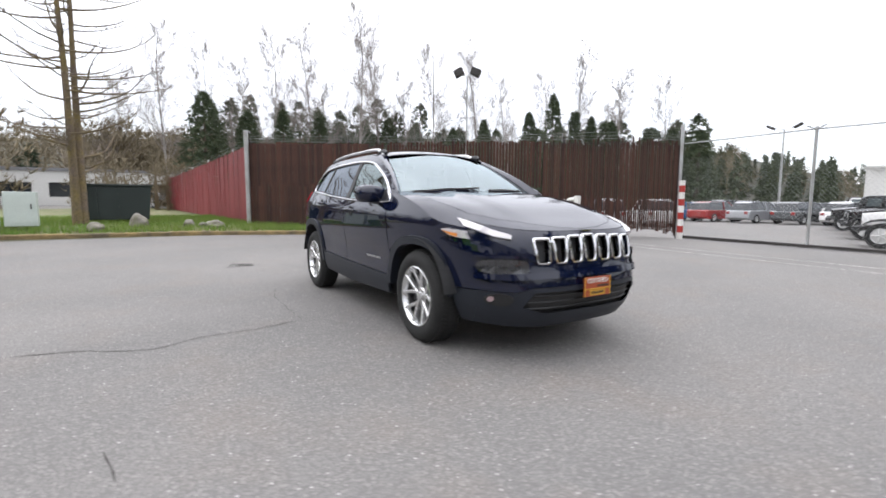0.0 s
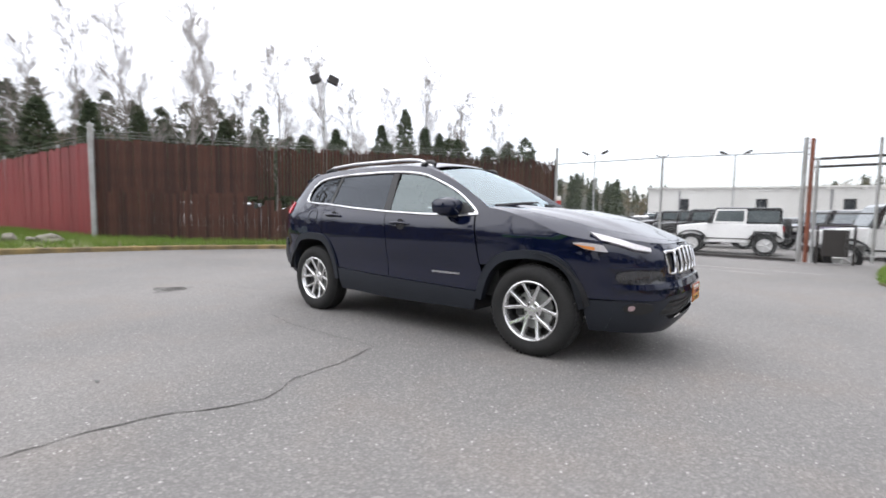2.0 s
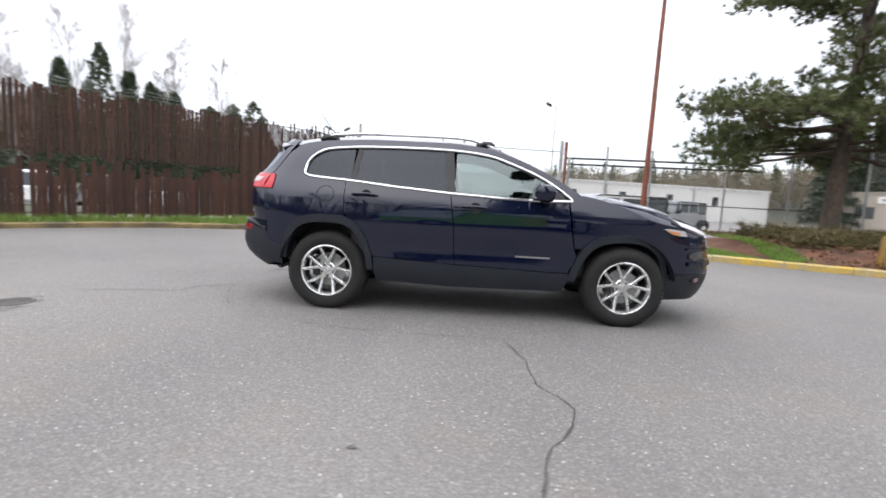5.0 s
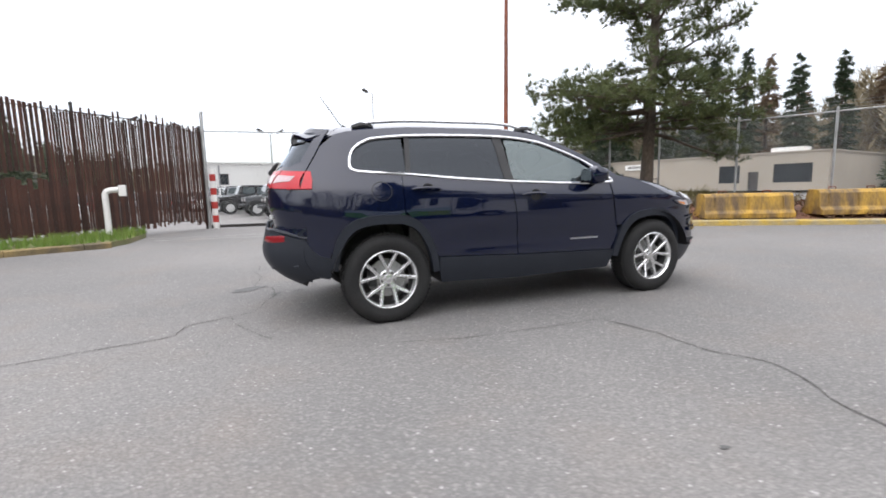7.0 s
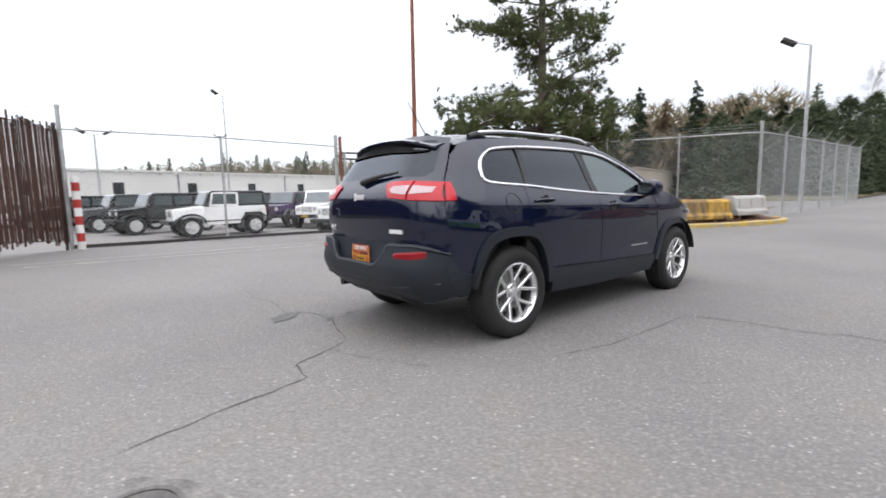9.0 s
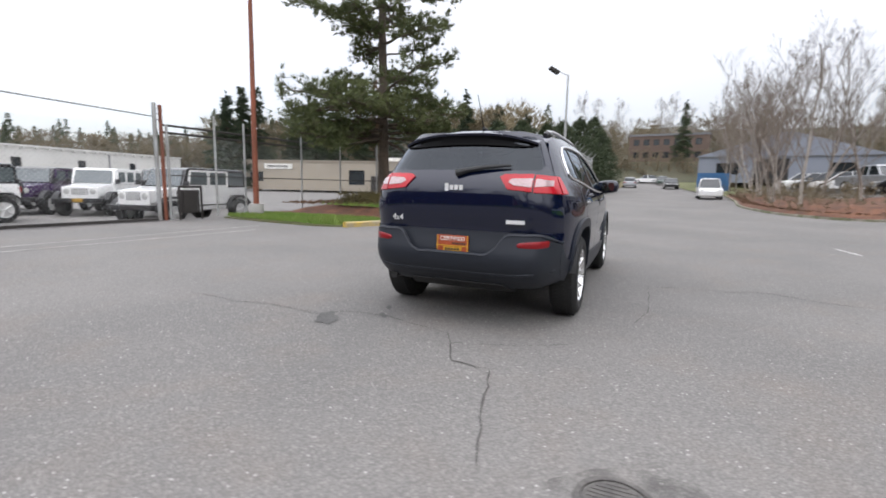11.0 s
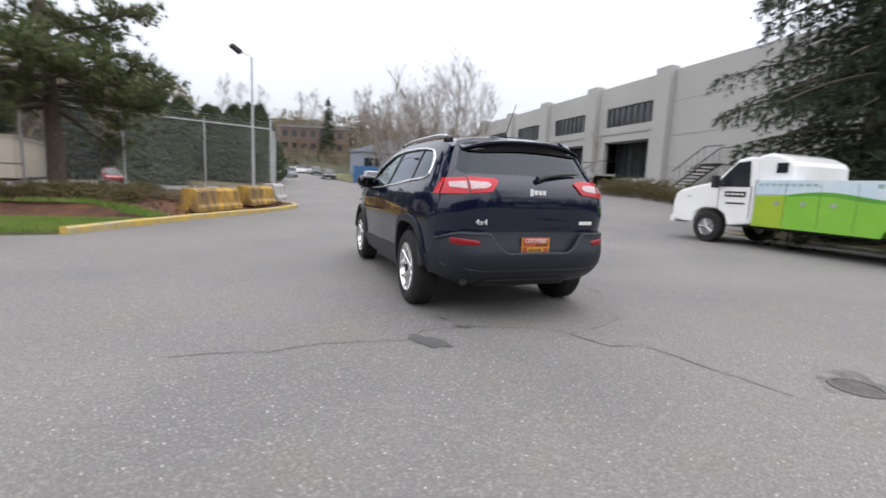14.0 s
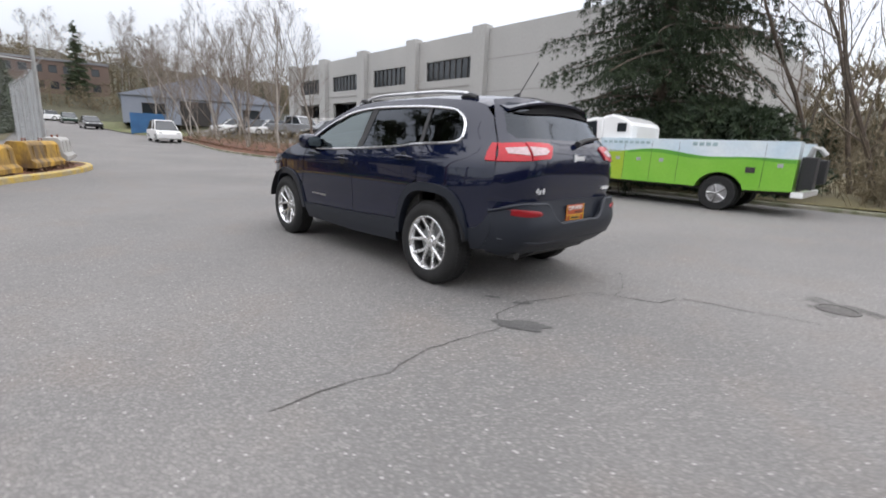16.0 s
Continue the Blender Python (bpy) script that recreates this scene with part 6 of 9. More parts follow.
    spoiler = part("spoiler", top_, PAINT, car, "navy roof spoiler", shade=True, angle=35)
    under.f = [(i * 4 + k, i * 4 + (k + 1) % 4, (i + 1) * 4 + (k + 1) % 4, (i + 1) * 4 + k) for i in range(24) for k in range(4)] + [tuple(range(4)), tuple(96 + k for k in range(4))]
    under.m = [0] * len(under.f)
    part("spoiler_underside", under, GLOSS_BLACK, spoiler, "black underside of the spoiler", shade=True, angle=35)
    # tailgate
    rp = lambda y, z: (tail_x(y, z), y, z)
    yc = lambda z: CR * half_w(z)
    glass = [(-.635, 1.262), (.635, 1.262), (.660, 1.30), (.590, 1.475), (.54, 1.535), (-.54, 1.535), (-.590, 1.475), (-.660, 1.30)]
    seam = lambda z: .0004 + .004 * smooth((z - 1.15) / .08)
    gate_ = [(-yc(z) + seam(z), z) for z in np.linspace(.7895, 1.56, 14)] + [(-.45, 1.58), (.45, 1.58)] + [(yc(z) - seam(z), z) for z in np.linspace(1.56, .7895, 14)]
    panel("tailgate", gate_, rp, PAINT, car, holes=[glass], label="navy tailgate")
    panel("rear_glass", inset(glass, -.004), lambda y, z: (tail_x(y, z) + .004, y, z), GLASS_DARK, car, step=.06, rim=0, label="dark tinted rear glass")
    bump = [(-yc(z), z) for z in (.40, .46, .52, .60, .70, .7885)] + [(yc(z), z) for z in (.7885, .70, .60, .52, .46, .40)] + [(.62, .345), (.5, .315), (-.5, .315), (-.62, .345)]
    for sg in (-1, 1):
        panel("tail_corner", [(sg * .60, .7882), (sg * yc(.7882), .7882), (sg * yc(.705), .705), (sg * .69, .770), (sg * .60, .770)], rp, PAINT, car, step=.04, proud=.008, rim=.01)
    panel("rear_bumper", bump, rp, CLAD, car, label="slate grey rear bumper")
    lip = [(-yc(.70), .70), (-.69, .765), (-.47, .765), (-.42, .735), (-.36, .655), (-.28, .605), (.28, .605), (.36, .655), (.42, .735), (.47, .765), (.69, .765), (yc(.70), .70), (yc(.60), .60), (yc(.52), .52), (yc(.455), .455), (yc(.40), .40), (.66, .345), (.5, .32), (-.5, .32), (-.66, .345), (-yc(.40), .40), (-yc(.455), .455), (-yc(.52), .52), (-yc(.60), .60)]
    shelf = lambda y, z: (tail_x(y, z) - .062 * smooth((yc(z) - abs(y)) / .16), y, z)
    panel("bumper_step", lip, shelf, CLAD, car, step=.035, proud=.006, rim=.05)
    crest_line = [(-yc(.712), .712), (-.69, .772), (-.47, .772), (-.425, .742), (-.365, .662), (-.285, .612), (.285, .612), (.365, .662), (.425, .742), (.47, .772), (.69, .772), (yc(.712), .712)]
    s = Soup()
    run = curve_pts([(shelf(y, z)[0] + .010, y, z) for y, z in dense(crest_line, .09, False)], 3)
    s.tube(run, .017, 8, caps=True)
    part("bumper_edge", s, CLAD, car, "rounded slate grey bumper edge", shade=True)
    s = Soup()
    run = curve_pts([(shelf(y, z)[0] + .006, y, z) for y, z in dense([(-yc(.50) + .03, .50), (-.5, .468), (.5, .468), (yc(.50) - .03, .50)], .12, False)], 3)
    s.tube(run, .016, 8)
    part("bumper_crease", s, CLAD, car, shade=True)
    panel("skid_plate", [(-.46, .322), (.46, .322), (.40, .40), (-.40, .40)], rp, BLACK_PLASTIC, car, proud=.050, rim=.02)
    s = Soup()
    s.tube([(-1.8, .60, .36), (-2.10, .60, .355)], .036, 14)
    part("exhaust", s, DARK_ALLOY, car, shade=True)
    # badges on the tailgate: plain bars for the maker's name, and the readable drive mark
    s = Soup()
    for k in range(4):
        s.box((tail_x(0, 1.13) - .006, .078 - .040 * k - .030, 1.105 if k else 1.095), (tail_x(0, 1.13) + .004, .078 - .040 * k, 1.155 - (.012 if k else 0)))
    part("name_badge", s, BADGE, car, "small chrome name badge")
    turn = math.degrees(math.atan((tail_x(.53, .87) - tail_x(.47, .87)) / .06))
    m = pose(tail_x(.5, .868) - .006, .505, .868, 90, 0, -90 - turn)
    letters("4x4", .070, m, BADGE, car, "drive_badge")
    s = Soup()
    s.box((-.07, -.006, -.014), (.07, .006, .014), pose(tail_x(.5, .87) - .006, -.50, .871, 0, 0, 90 + turn))
    part("trim_badge", s, BADGE, car)
    s = Soup()
    pts = [(tail_x(y, z) - .03, y, z) for y, z in ((0.0, 1.235), (-.10, 1.262), (-.26, 1.285), (-.43, 1.298))]
    s.tube(pts, [.028, .02, .016, .009], 8)
    part("wiper", s, BLACK_PLASTIC, car, shade=True)
    s = Soup()
    s.tube([(-1.50, .0, 1.635), (-1.54, 0, 1.66)], [.028, .016], 10)
    s.tube([(-1.54, 0, 1.66), (-1.72, 0, 1.915)], [.005, .0035], 6)
    part("antenna", s, BLACK_PLASTIC, car)
    # underside and cabin
    s = Soup()
    s.box((-1.62, -.52, .30), (2.0, .52, .42))
    s.box((-.88, -.84, .28), (.80, .84, .42))
    s.box((-2.06, -.56, .42), (-1.82, .56, .76))
    s.box((1.80, -.60, .32), (2.00, .60, .72))
    part("underbody", s, BLACK_PLASTIC, car)
    s = Soup()
    s.box((.78, -.80, .42), (1.0, .80, 1.08))
    part("bulkhead", s, BLACK_PLASTIC, car)
    s = Soup()
    s.box((-1.80, -.70, .42), (-1.72, .70, 1.0))
    part("rear_bulkhead", s, BLACK_PLASTIC, car)
    s = Soup()
    s.box((-1.75, -.84, .86), (-1.0, .84, .88))
    part("load_floor", s, BLACK_PLASTIC, car)
    for sg in (-1, 1):
        s = Soup()
        s.box((-1.15, sg * .80 - .02, .42), (.80, sg * .80 + .02, 1.08))
        part("door_lining", s, SEAT, car)
    s = Soup()
    s.box((.62, -.78, .86), (.98, .78, 1.06))
    part("dashboard", s, SEAT_LIGHT, car, bevel=.05)
    s = Soup()
    c, n = Vector((.50, .36, 1.02)), Vector((-.9, 0, .42)).normalized()
    u, w = Vector((0, 1, 0)), Vector((0, 1, 0)).cross(n)
    lp = [c + (u * math.cos(a) + w * math.sin(a)) * .185 for a in np.linspace(0, 2 * math.pi, 25)]
    s.tube(lp, .016, 8, caps=False)
    s.tube([c - u * .18, c, c + u * .18], .02, 6)
    s.tube([c, c - n * .2], .03, 8)
    part("steering_wheel", s, SEAT_LIGHT, car, shade=True)
    for sx, sy, hw in ((-.05, .37, .25), (-.05, -.37, .25), (-.98, .0, .66)):
        s = Soup()
        s.box((sx - .25, sy - hw, .42), (sx + .27, sy + hw, .66))
        seat = part("seat", s, SEAT, car, bevel=.06)
        s = Soup()
        s.box((-.07, -hw, 0), (.07, hw, .60), pose(sx - .22, sy, .62, 0, -14, 0))
        part("backrest", s, SEAT, seat, bevel=.05)
        for k in ((0,) if hw < .3 else (-.4, 0, .4)):
            s = Soup()
            s.box((-.05, -.13, .58), (.05, .13, .78), pose(sx - .22, sy + k, .64, 0, -14, 0))
            part("headrest", s, SEAT, seat, bevel=.04)
    for x in (-1.355, 1.342):
        for sg in (-1, 1):
            build_wheel(car, x, sg * .795, .358, sg)
    return car


build_suv()


# ---- trees and woods ----
def bare_tree(name, x, y, h, seed, label, spread=0.5, bark=None, twig=None, depth=3, kids=6, rad=None, upright=0.5, trunks=1, base=None, group="", straight=False, first=0.25, reach=0.40, thin=0.55, least=0.006):
    """Leafless tree: tapered trunks with limbs, branches and twigs."""
    r = rng(seed)
    z = ground_z(x, y) if base is None else base
    root = thing(name, pose(x, y, z), label, "tree", group)
    wood, fine = Soup(), Soup()
    rad = rad or h * 0.014

    def grow(p, d, length, r0, level):
        n = 5 if level < 2 else 3 if level == 2 else 2
        pts, q, dd = [Vector(p)], Vector(p), Vector(d)
        for _ in range(n):
            wob = (0.05 if level == 0 else 0.09) if straight else 0.16
            dd = (dd + Vector((r.gauss(0, wob), r.gauss(0, wob), r.gauss(0, wob) * 0.6 + (upright * 0.16 if level else 0.03)))).normalized()
            q = q + dd * length / n
            pts.append(q.copy())
        radii = [max(r0 * (1 - 0.75 * i / n), 0.004) for i in range(n + 1)]
        if level >= depth - 1:
            radii = [max(v, least) for v in radii]
        (wood if level < 1 else fine).tube(pts, radii, 6 if level == 0 else 4 if level == 1 else 3, caps=False)
        if level < depth:
            k = kids if level else int(kids * 2.2)
            for i in range(k):
                t = (first if level == 0 else 0.2) + (1 - (first if level == 0 else 0.2)) * (i + r.random()) / k
                j = min(int(t * n), n - 1)
                f = t * n - j
                at = pts[j].lerp(pts[j + 1], f)
                ax = (pts[j + 1] - pts[j]).normalized()
                side = ax.orthogonal().normalized()
                side.rotate(Matrix.Rotation(r.uniform(0, 6.283), 3, ax))
                out = (side * spread * r.uniform(0.7, 1.3) + ax * (1 - spread) + Vector((0, 0, 0.25 * upright))).normalized()
                ll = length * (0.52 if level else reach) * (1.15 - 0.75 * t) * r.uniform(0.7, 1.25)
                grow(at, out, ll, max(radii[j] * thin, least), level + 1)
    for k in range(trunks):
        a = r.uniform(0, 6.28)
        lean = 0.0 if trunks == 1 else 0.16
        grow((0.12 * k * math.cos(a), 0.12 * k * math.sin(a), -0.1), Vector((lean * math.cos(a) * (k * 2 - 1), lean * math.sin(a), 1)).normalized(), h * r.uniform(0.85, 1.05), rad, 0)
    part("trunk", wood, bark or BARK_MOSS, root, shade=True, fix=False)
    part("branchwork", fine, twig or TWIG, root, fix=False)
    return root


def tuft(s, p, d, size, r, n=6, wide=0.16):
    """A spray of needles: thin blades fanned about a direction."""
    d = d.normalized()
    a = d.orthogonal().normalized()
    b = d.cross(a)
    k = len(s.v)
    for i in range(n):
        q = 6.283 * (i + r.random()) / n
        side = a * math.cos(q) + b * math.sin(q)
        tip = p + (d * r.uniform(0.5, 1.0) + side * r.uniform(0.35, 0.9)) * size
        w = side.cross(d).normalized() * size * wide
        s.v += [tuple(p - w), tuple(p + w), tuple(tip)]
        s.f.append((k + 3 * i, k + 3 * i + 1, k + 3 * i + 2))
        s.m.append(0)


def conifer(name, x, y, h, width, seed, label, needle=None, rows=26, boughs=9, size=0.5, droop=0.35, start=0.08, n=6, gap=0.0, base=None, group="", power=0.9, step=0.34, fan=1.0, ragged=.78):
    """Fir or spruce: whorls of drooping boughs that carry needle sprays."""
    r = rng(seed)
    z = ground_z(x, y) if base is None else base
    root = thing(name, pose(x, y, z), label, "tree", group)
    wood, leaf = Soup(), Soup()
    wood.tube([(0, 0, -0.1), (0.03 * h * r.uniform(-.3, .3), 0, h * 0.5), (0, 0, h * 0.98)], [h * 0.017, h * 0.011, 0.02], 8)
    for i in range(rows):
        t = start + (0.99 - start) * (i + r.uniform(-0.3, 0.3)) / rows
        t = min(max(t, start), 0.99)
        reach = width * (1 - t) ** power * (0.75 + 0.25 * math.sin(i * 2.4)) + 0.12
        for b in range(boughs):
            if r.random() < gap:
                continue
            t = min(max(start + (0.99 - start) * (i + r.uniform(-1.2, 1.2)) / rows, start), 0.99)
            reach = width * (1 - t) ** power * (0.78 + 0.22 * noise.noise(Vector((t * 6, b, seed)))) + 0.12
            a = 6.283 * (b + 0.5 * (i % 2) + r.uniform(-0.3, 0.3)) / boughs
            L = reach * r.uniform(ragged - .18, 1.15)
            d = Vector((math.cos(a), math.sin(a), 0))
            p0 = Vector((0, 0, t * h))
            m = max(3, int(L / step))
            pts = [p0 + d * L * k / m + Vector((0, 0, -droop * L * (k / m) ** 1.5 + 0.12 * L * (k / m) ** 3)) for k in range(m + 1)]
            wood.tube(pts, [0.035 * (1 - 0.8 * k / m) * min(1, L / 2) + 0.006 for k in range(m + 1)], 3, caps=False)
            for k in range(1, m + 1):
                side = d.cross(Vector((0, 0, 1)))
                spread = fan * 0.42 * L * (1 - 0.55 * k / m) * 0.6
                for sgn in (-1, 0, 1):
                    if sgn and spread < 0.12:
                        continue
                    q = pts[k] + side * sgn * spread * r.uniform(0.4, 1.1) + Vector((0, 0, r.uniform(-0.12, 0.05)))
                    tuft(leaf, q, d * 0.8 + side * sgn * 0.6 + Vector((0, 0, r.uniform(-0.9, 0.15))), size * r.uniform(0.7, 1.25), r, n)
    tuft(leaf, Vector((0, 0, h * 0.95)), Vector((0, 0, 1)), size, r, n)
    part("trunk", wood, BARK, root, fix=False)
    part("crown", leaf, needle or NEEDLE_FIR, root, fix=False)
    return root


def build_pine(x, y):
    """Old pine: crooked limbs that carry flat pads of needles, with wide gaps."""
    r = rng(77)
    z = 0.5
    root = thing("pine_tree", pose(x, y, z), "old pine with a reddish trunk and layered dark green pads", "tree")
    wood, leaf = Soup(), Soup()
    H = 13.0
    axis = [Vector((0.0, 0.0, -0.2)), Vector((0.1, 0.05, 1.5)), Vector((0.25, 0.15, 3.5)), Vector((0.5, 0.35, 6.0)), Vector((0.65, 0.5, 8.5)), Vector((0.6, 0.55, 11.0)), Vector((0.7, 0.6, H))]
    wood.tube(axis, [0.24, 0.19, 0.165, 0.14, 0.11, 0.075, 0.03], 12)

    def along(h):
        for a, b in zip(axis[:-1], axis[1:]):
            if a.z <= h <= b.z:
                return a.lerp(b, (h - a.z) / (b.z - a.z))
        return axis[-1]
    # (height, azimuth in degrees, length, rise, pad size)
    limbs = []
    for k in range(28):
        limbs.append((r.uniform(2.2, 4.3), 137.5 * k + r.uniform(-20, 20), r.uniform(1.6, 3.3), r.uniform(-0.22, 0.12), 0.95))
    for a in (150, 165, 178, 192, 140, 205, 125, 158, 186):
        limbs.append((r.uniform(2.4, 3.8), a, r.uniform(2.8, 3.9), r.uniform(-0.16, 0.02), 0.95))
    for k in range(17):
        limbs.append((r.uniform(4.3, 6.9), 137.5 * k + r.uniform(-14, 14), r.uniform(1.2, 3.3), r.uniform(-0.15, 0.3), 0.8))
    for k in range(19):
        limbs.append((r.uniform(6.6, 9.4), 137.5 * k + r.uniform(-14, 14), r.uniform(1.5, 3.5), r.uniform(-0.15, 0.25), 0.9))
    for k in range(26):
        limbs.append((r.uniform(9.2, 12.8), 137.5 * k + r.uniform(-14, 14), r.uniform(0.9, 2.6), r.uniform(0.0, 0.5), 0.8))
    for h, az, L, rise, pad in limbs:
        a = radians(az)
        p0 = along(h)
        d = Vector((math.cos(a), math.sin(a), rise)).normalized()
        side = d.cross(Vector((0, 0, 1))).normalized()
        m = 7
        pts, q = [p0], p0.copy()
        for k in range(m):
            q = q + (d + side * r.gauss(0, 0.18) + Vector((0, 0, r.gauss(0, 0.10) + 0.05 * k / m))).normalized() * L / m
            pts.append(q.copy())
        wood.tube(pts, [0.055 * (L / 3) * (1 - 0.8 * k / m) + 0.008 for k in range(m + 1)], 5, caps=False)
        for k in range(2, m + 1):
            if k < 5 and r.random() < .72:
                continue
            for _ in range(4):
                s2 = (side * r.choice((-1, 1)) * r.uniform(0.3, 1.0) + d * r.uniform(0.0, 0.8) + Vector((0, 0, r.uniform(-0.25, 0.45)))).normalized()
                ll = pad * r.uniform(0.3, 0.85)
                e = pts[k] + s2 * ll
                wood.tube([pts[k], e], [0.012, 0.006], 3, caps=False)
                for j in range(6):
                    p = pts[k].lerp(e, 0.3 + 0.7 * j / 5) + Vector((r.gauss(0, 0.09), r.gauss(0, 0.09), r.gauss(0.02, 0.09)))
                    tuft(leaf, p, s2 + Vector((r.gauss(0, .5), r.gauss(0, .5), r.gauss(.35, .4))), r.uniform(0.16, 0.30), r, 12, 0.055)
    part("trunk", wood, BARK, root, "reddish-brown furrowed trunk and limbs", shade=True, fix=False)
    part("crown", leaf, NEEDLE, root, fix=False)


build_pine(9.5, 7.65)


def build_fir(x, y):
    """Tall old fir: arching boughs hung with curtains of fine drooping sprays, uneven in length."""
    r = rng(301)
    root = thing("fir_tree", pose(x, y, ground_z(x, y)), "tall dark green fir with drooping boughs", "tree")
    wood, leaf = Soup(), Soup()
    H = 19.0
    wood.tube([(0, 0, -.2), (.1, 0, 4), (.05, .1, 10), (0, 0, H)], [.30, .25, .16, .03], 10)
    for i in range(250):
        t = .05 + .93 * (i + r.random()) / 250
        z = H * t
        a = 2.39996 * i + r.uniform(-.4, .4)
        full = 6.2 * (1 - t) ** .75 * min(1, .72 + 3 * t)
        L = full * (.62 + .38 * noise.noise(Vector((math.cos(a) * 1.5, math.sin(a) * 1.5, z * .45)))) * r.uniform(.72, 1.12) + .25
        d = Vector((math.cos(a), math.sin(a), 0))
        side = d.cross(Vector((0, 0, 1)))
        m = max(4, int(L / .3))
        drop, lift = r.uniform(.18, .42), r.uniform(.05, .22)
        pts = [Vector((0, 0, z)) + d * L * k / m + side * .12 * L * math.sin(3 * k / m + i) + Vector((0, 0, L * (lift * k / m - drop * (k / m) ** 1.8))) for k in range(m + 1)]
        wood.tube(pts, [.045 * (1 - .8 * k / m) * min(1, L / 3) + .007 for k in range(m + 1)], 4, caps=False)
        for k in range(1, m + 1):
            reach = .30 * L * (1 - .75 * k / m) + .16
            for sgn in (-1, 1):
                for q in range(2):
                    tip = pts[k] + side * sgn * reach * r.uniform(.25, 1.0) + d * reach * r.uniform(0, .6) + Vector((0, 0, r.uniform(-.16, .03)))
                    hang = r.uniform(.15, .55) * (1 - .3 * t)
                    for j in range(3):
                        p = pts[k].lerp(tip, .4 + .3 * j) - Vector((0, 0, hang * j / 2))
                        tuft(leaf, p, side * sgn * .4 + d * .5 + Vector((r.gauss(0, .25), r.gauss(0, .25), -.75)), r.uniform(.16, .30), r, 7, .07)
    part("trunk", wood, BARK, root, fix=False)
    part("crown", leaf, NEEDLE_FIR, root, fix=False)


build_fir(2.9, -13.9)


def level_tree(x, y, label):
    """Leafless tree with two slim trunks and many fine, level, up-curving branches."""
    r = rng(401)
    root = thing("street_tree", pose(x, y, ground_z(x, y) + .1), label, "tree")
    wood, fine = Soup(), Soup()
    for k, (dx, dy, h) in enumerate(((-.12, .05, 12.5), (.30, -.1, 11.5))):
        axis = [(dx * .2, dy, -.2), (dx * .5, dy, 2.0), (dx * 1.6, dy, 5.0), (dx * 2.2, dy * 2, 8.5), (dx * 2.4, dy * 2, h)]
        wood.tube(axis, [.145, .11, .08, .045, .018], 10)
        for i in range(52):
            z = 1.6 + (h - 1.8) * (i + r.random()) / 52
            a = r.uniform(0, 6.283)
            L = (2.7 if z < 7 else 2.7 * (h - z) / (h - 7) + .3) * r.uniform(.5, 1.1)
            f = min(1, z / 5.0)
            p = Vector((dx * (.3 + 1.5 * f), dy, z))
            d = Vector((math.cos(a), math.sin(a), r.uniform(-.25, .15)))
            pts = [p]
            for q in range(6):
                d = (d + Vector((r.gauss(0, .12), r.gauss(0, .12), .10))).normalized()
                pts.append(pts[-1] + d * L / 6)
            wood.tube(pts, [.026 * (1 - q / 7) * (L / 2.4) + .005 for q in range(7)], 4, caps=False)
            for q in range(1, 7):
                for _ in range(4):
                    e = (d + Vector((r.gauss(0, .7), r.gauss(0, .7), r.gauss(.25, .4)))).normalized() * r.uniform(.15, .5)
                    b = pts[q].lerp(pts[q - 1], r.random())
                    fine.tube([b, b + e * .6, b + e + Vector((0, 0, .04))], [.006, .005, .003], 3, caps=False)
    part("trunk", wood, BARK_MOSS, root, "mossy brown twin trunks", shade=True, fix=False)
    part("branchwork", fine, TWIG, root, fix=False)


level_tree(-13.9, -4.6, "leafless tree with two mossy trunks and level branches")
for i, (x, y, h) in enumerate(((22.6, -8.6, 8.0), (26.0, -8.2, 8.6), (28.3, -9.2, 9.2), (31.5, -9.6, 9.4), (34.5, -9.2, 9.0), (23.2, -11.2, 8.2), (38.0, -9.6, 9.4), (29.5, -11.2, 9.0), (42.0, -10.0, 9.2))):
    bare_tree("island_tree", x, y, h, 410 + i, "slender leafless tree in the mulch island", 0.50, BARK_PALE, TWIG, 3, 7, 0.085, 0.85, 2 if i % 3 == 1 else 1, group="trees in the mulch island", first=0.16, reach=0.52, thin=0.40, least=0.0042)
for i, (x, y, h) in enumerate(((47.5, -10.6, 8.5), (51.0, -9.6, 8.0), (54.5, -10.8, 9.0), (58.5, -10.2, 8.5), (50.0, -11.4, 9.0))):
    bare_tree("verge_tree", x, y, h, 480 + i, "slender leafless tree on the hill verge", 0.50, BARK_PALE, TWIG, 3, 7, 0.085, 0.85, 1, group="trees on the hill verge", first=0.14, reach=0.5, thin=0.40, least=0.006)
for i, (x, y, h) in enumerate(((-1.6, -14.6, 9.5), (-2.7, -15.2, 8.5), (-3.4, -13.6, 9.0), (-4.6, -14.8, 10.0), (-2.4, -17.8, 10.5), (-6.2, -14.0, 9.0), (-8.4, -14.6, 9.5), (-5.6, -17.4, 10.5), (-10.5, -14.0, 8.0))):
    bare_tree("roadside_tree", x, y, h, 430 + i, "leafless roadside tree with a thicket of twigs", 0.5, BARK, TWIG, 3, 6, 0.085, 0.75, 1, group="trees beside the road", first=0.16, reach=0.40, thin=0.40, least=0.0042)


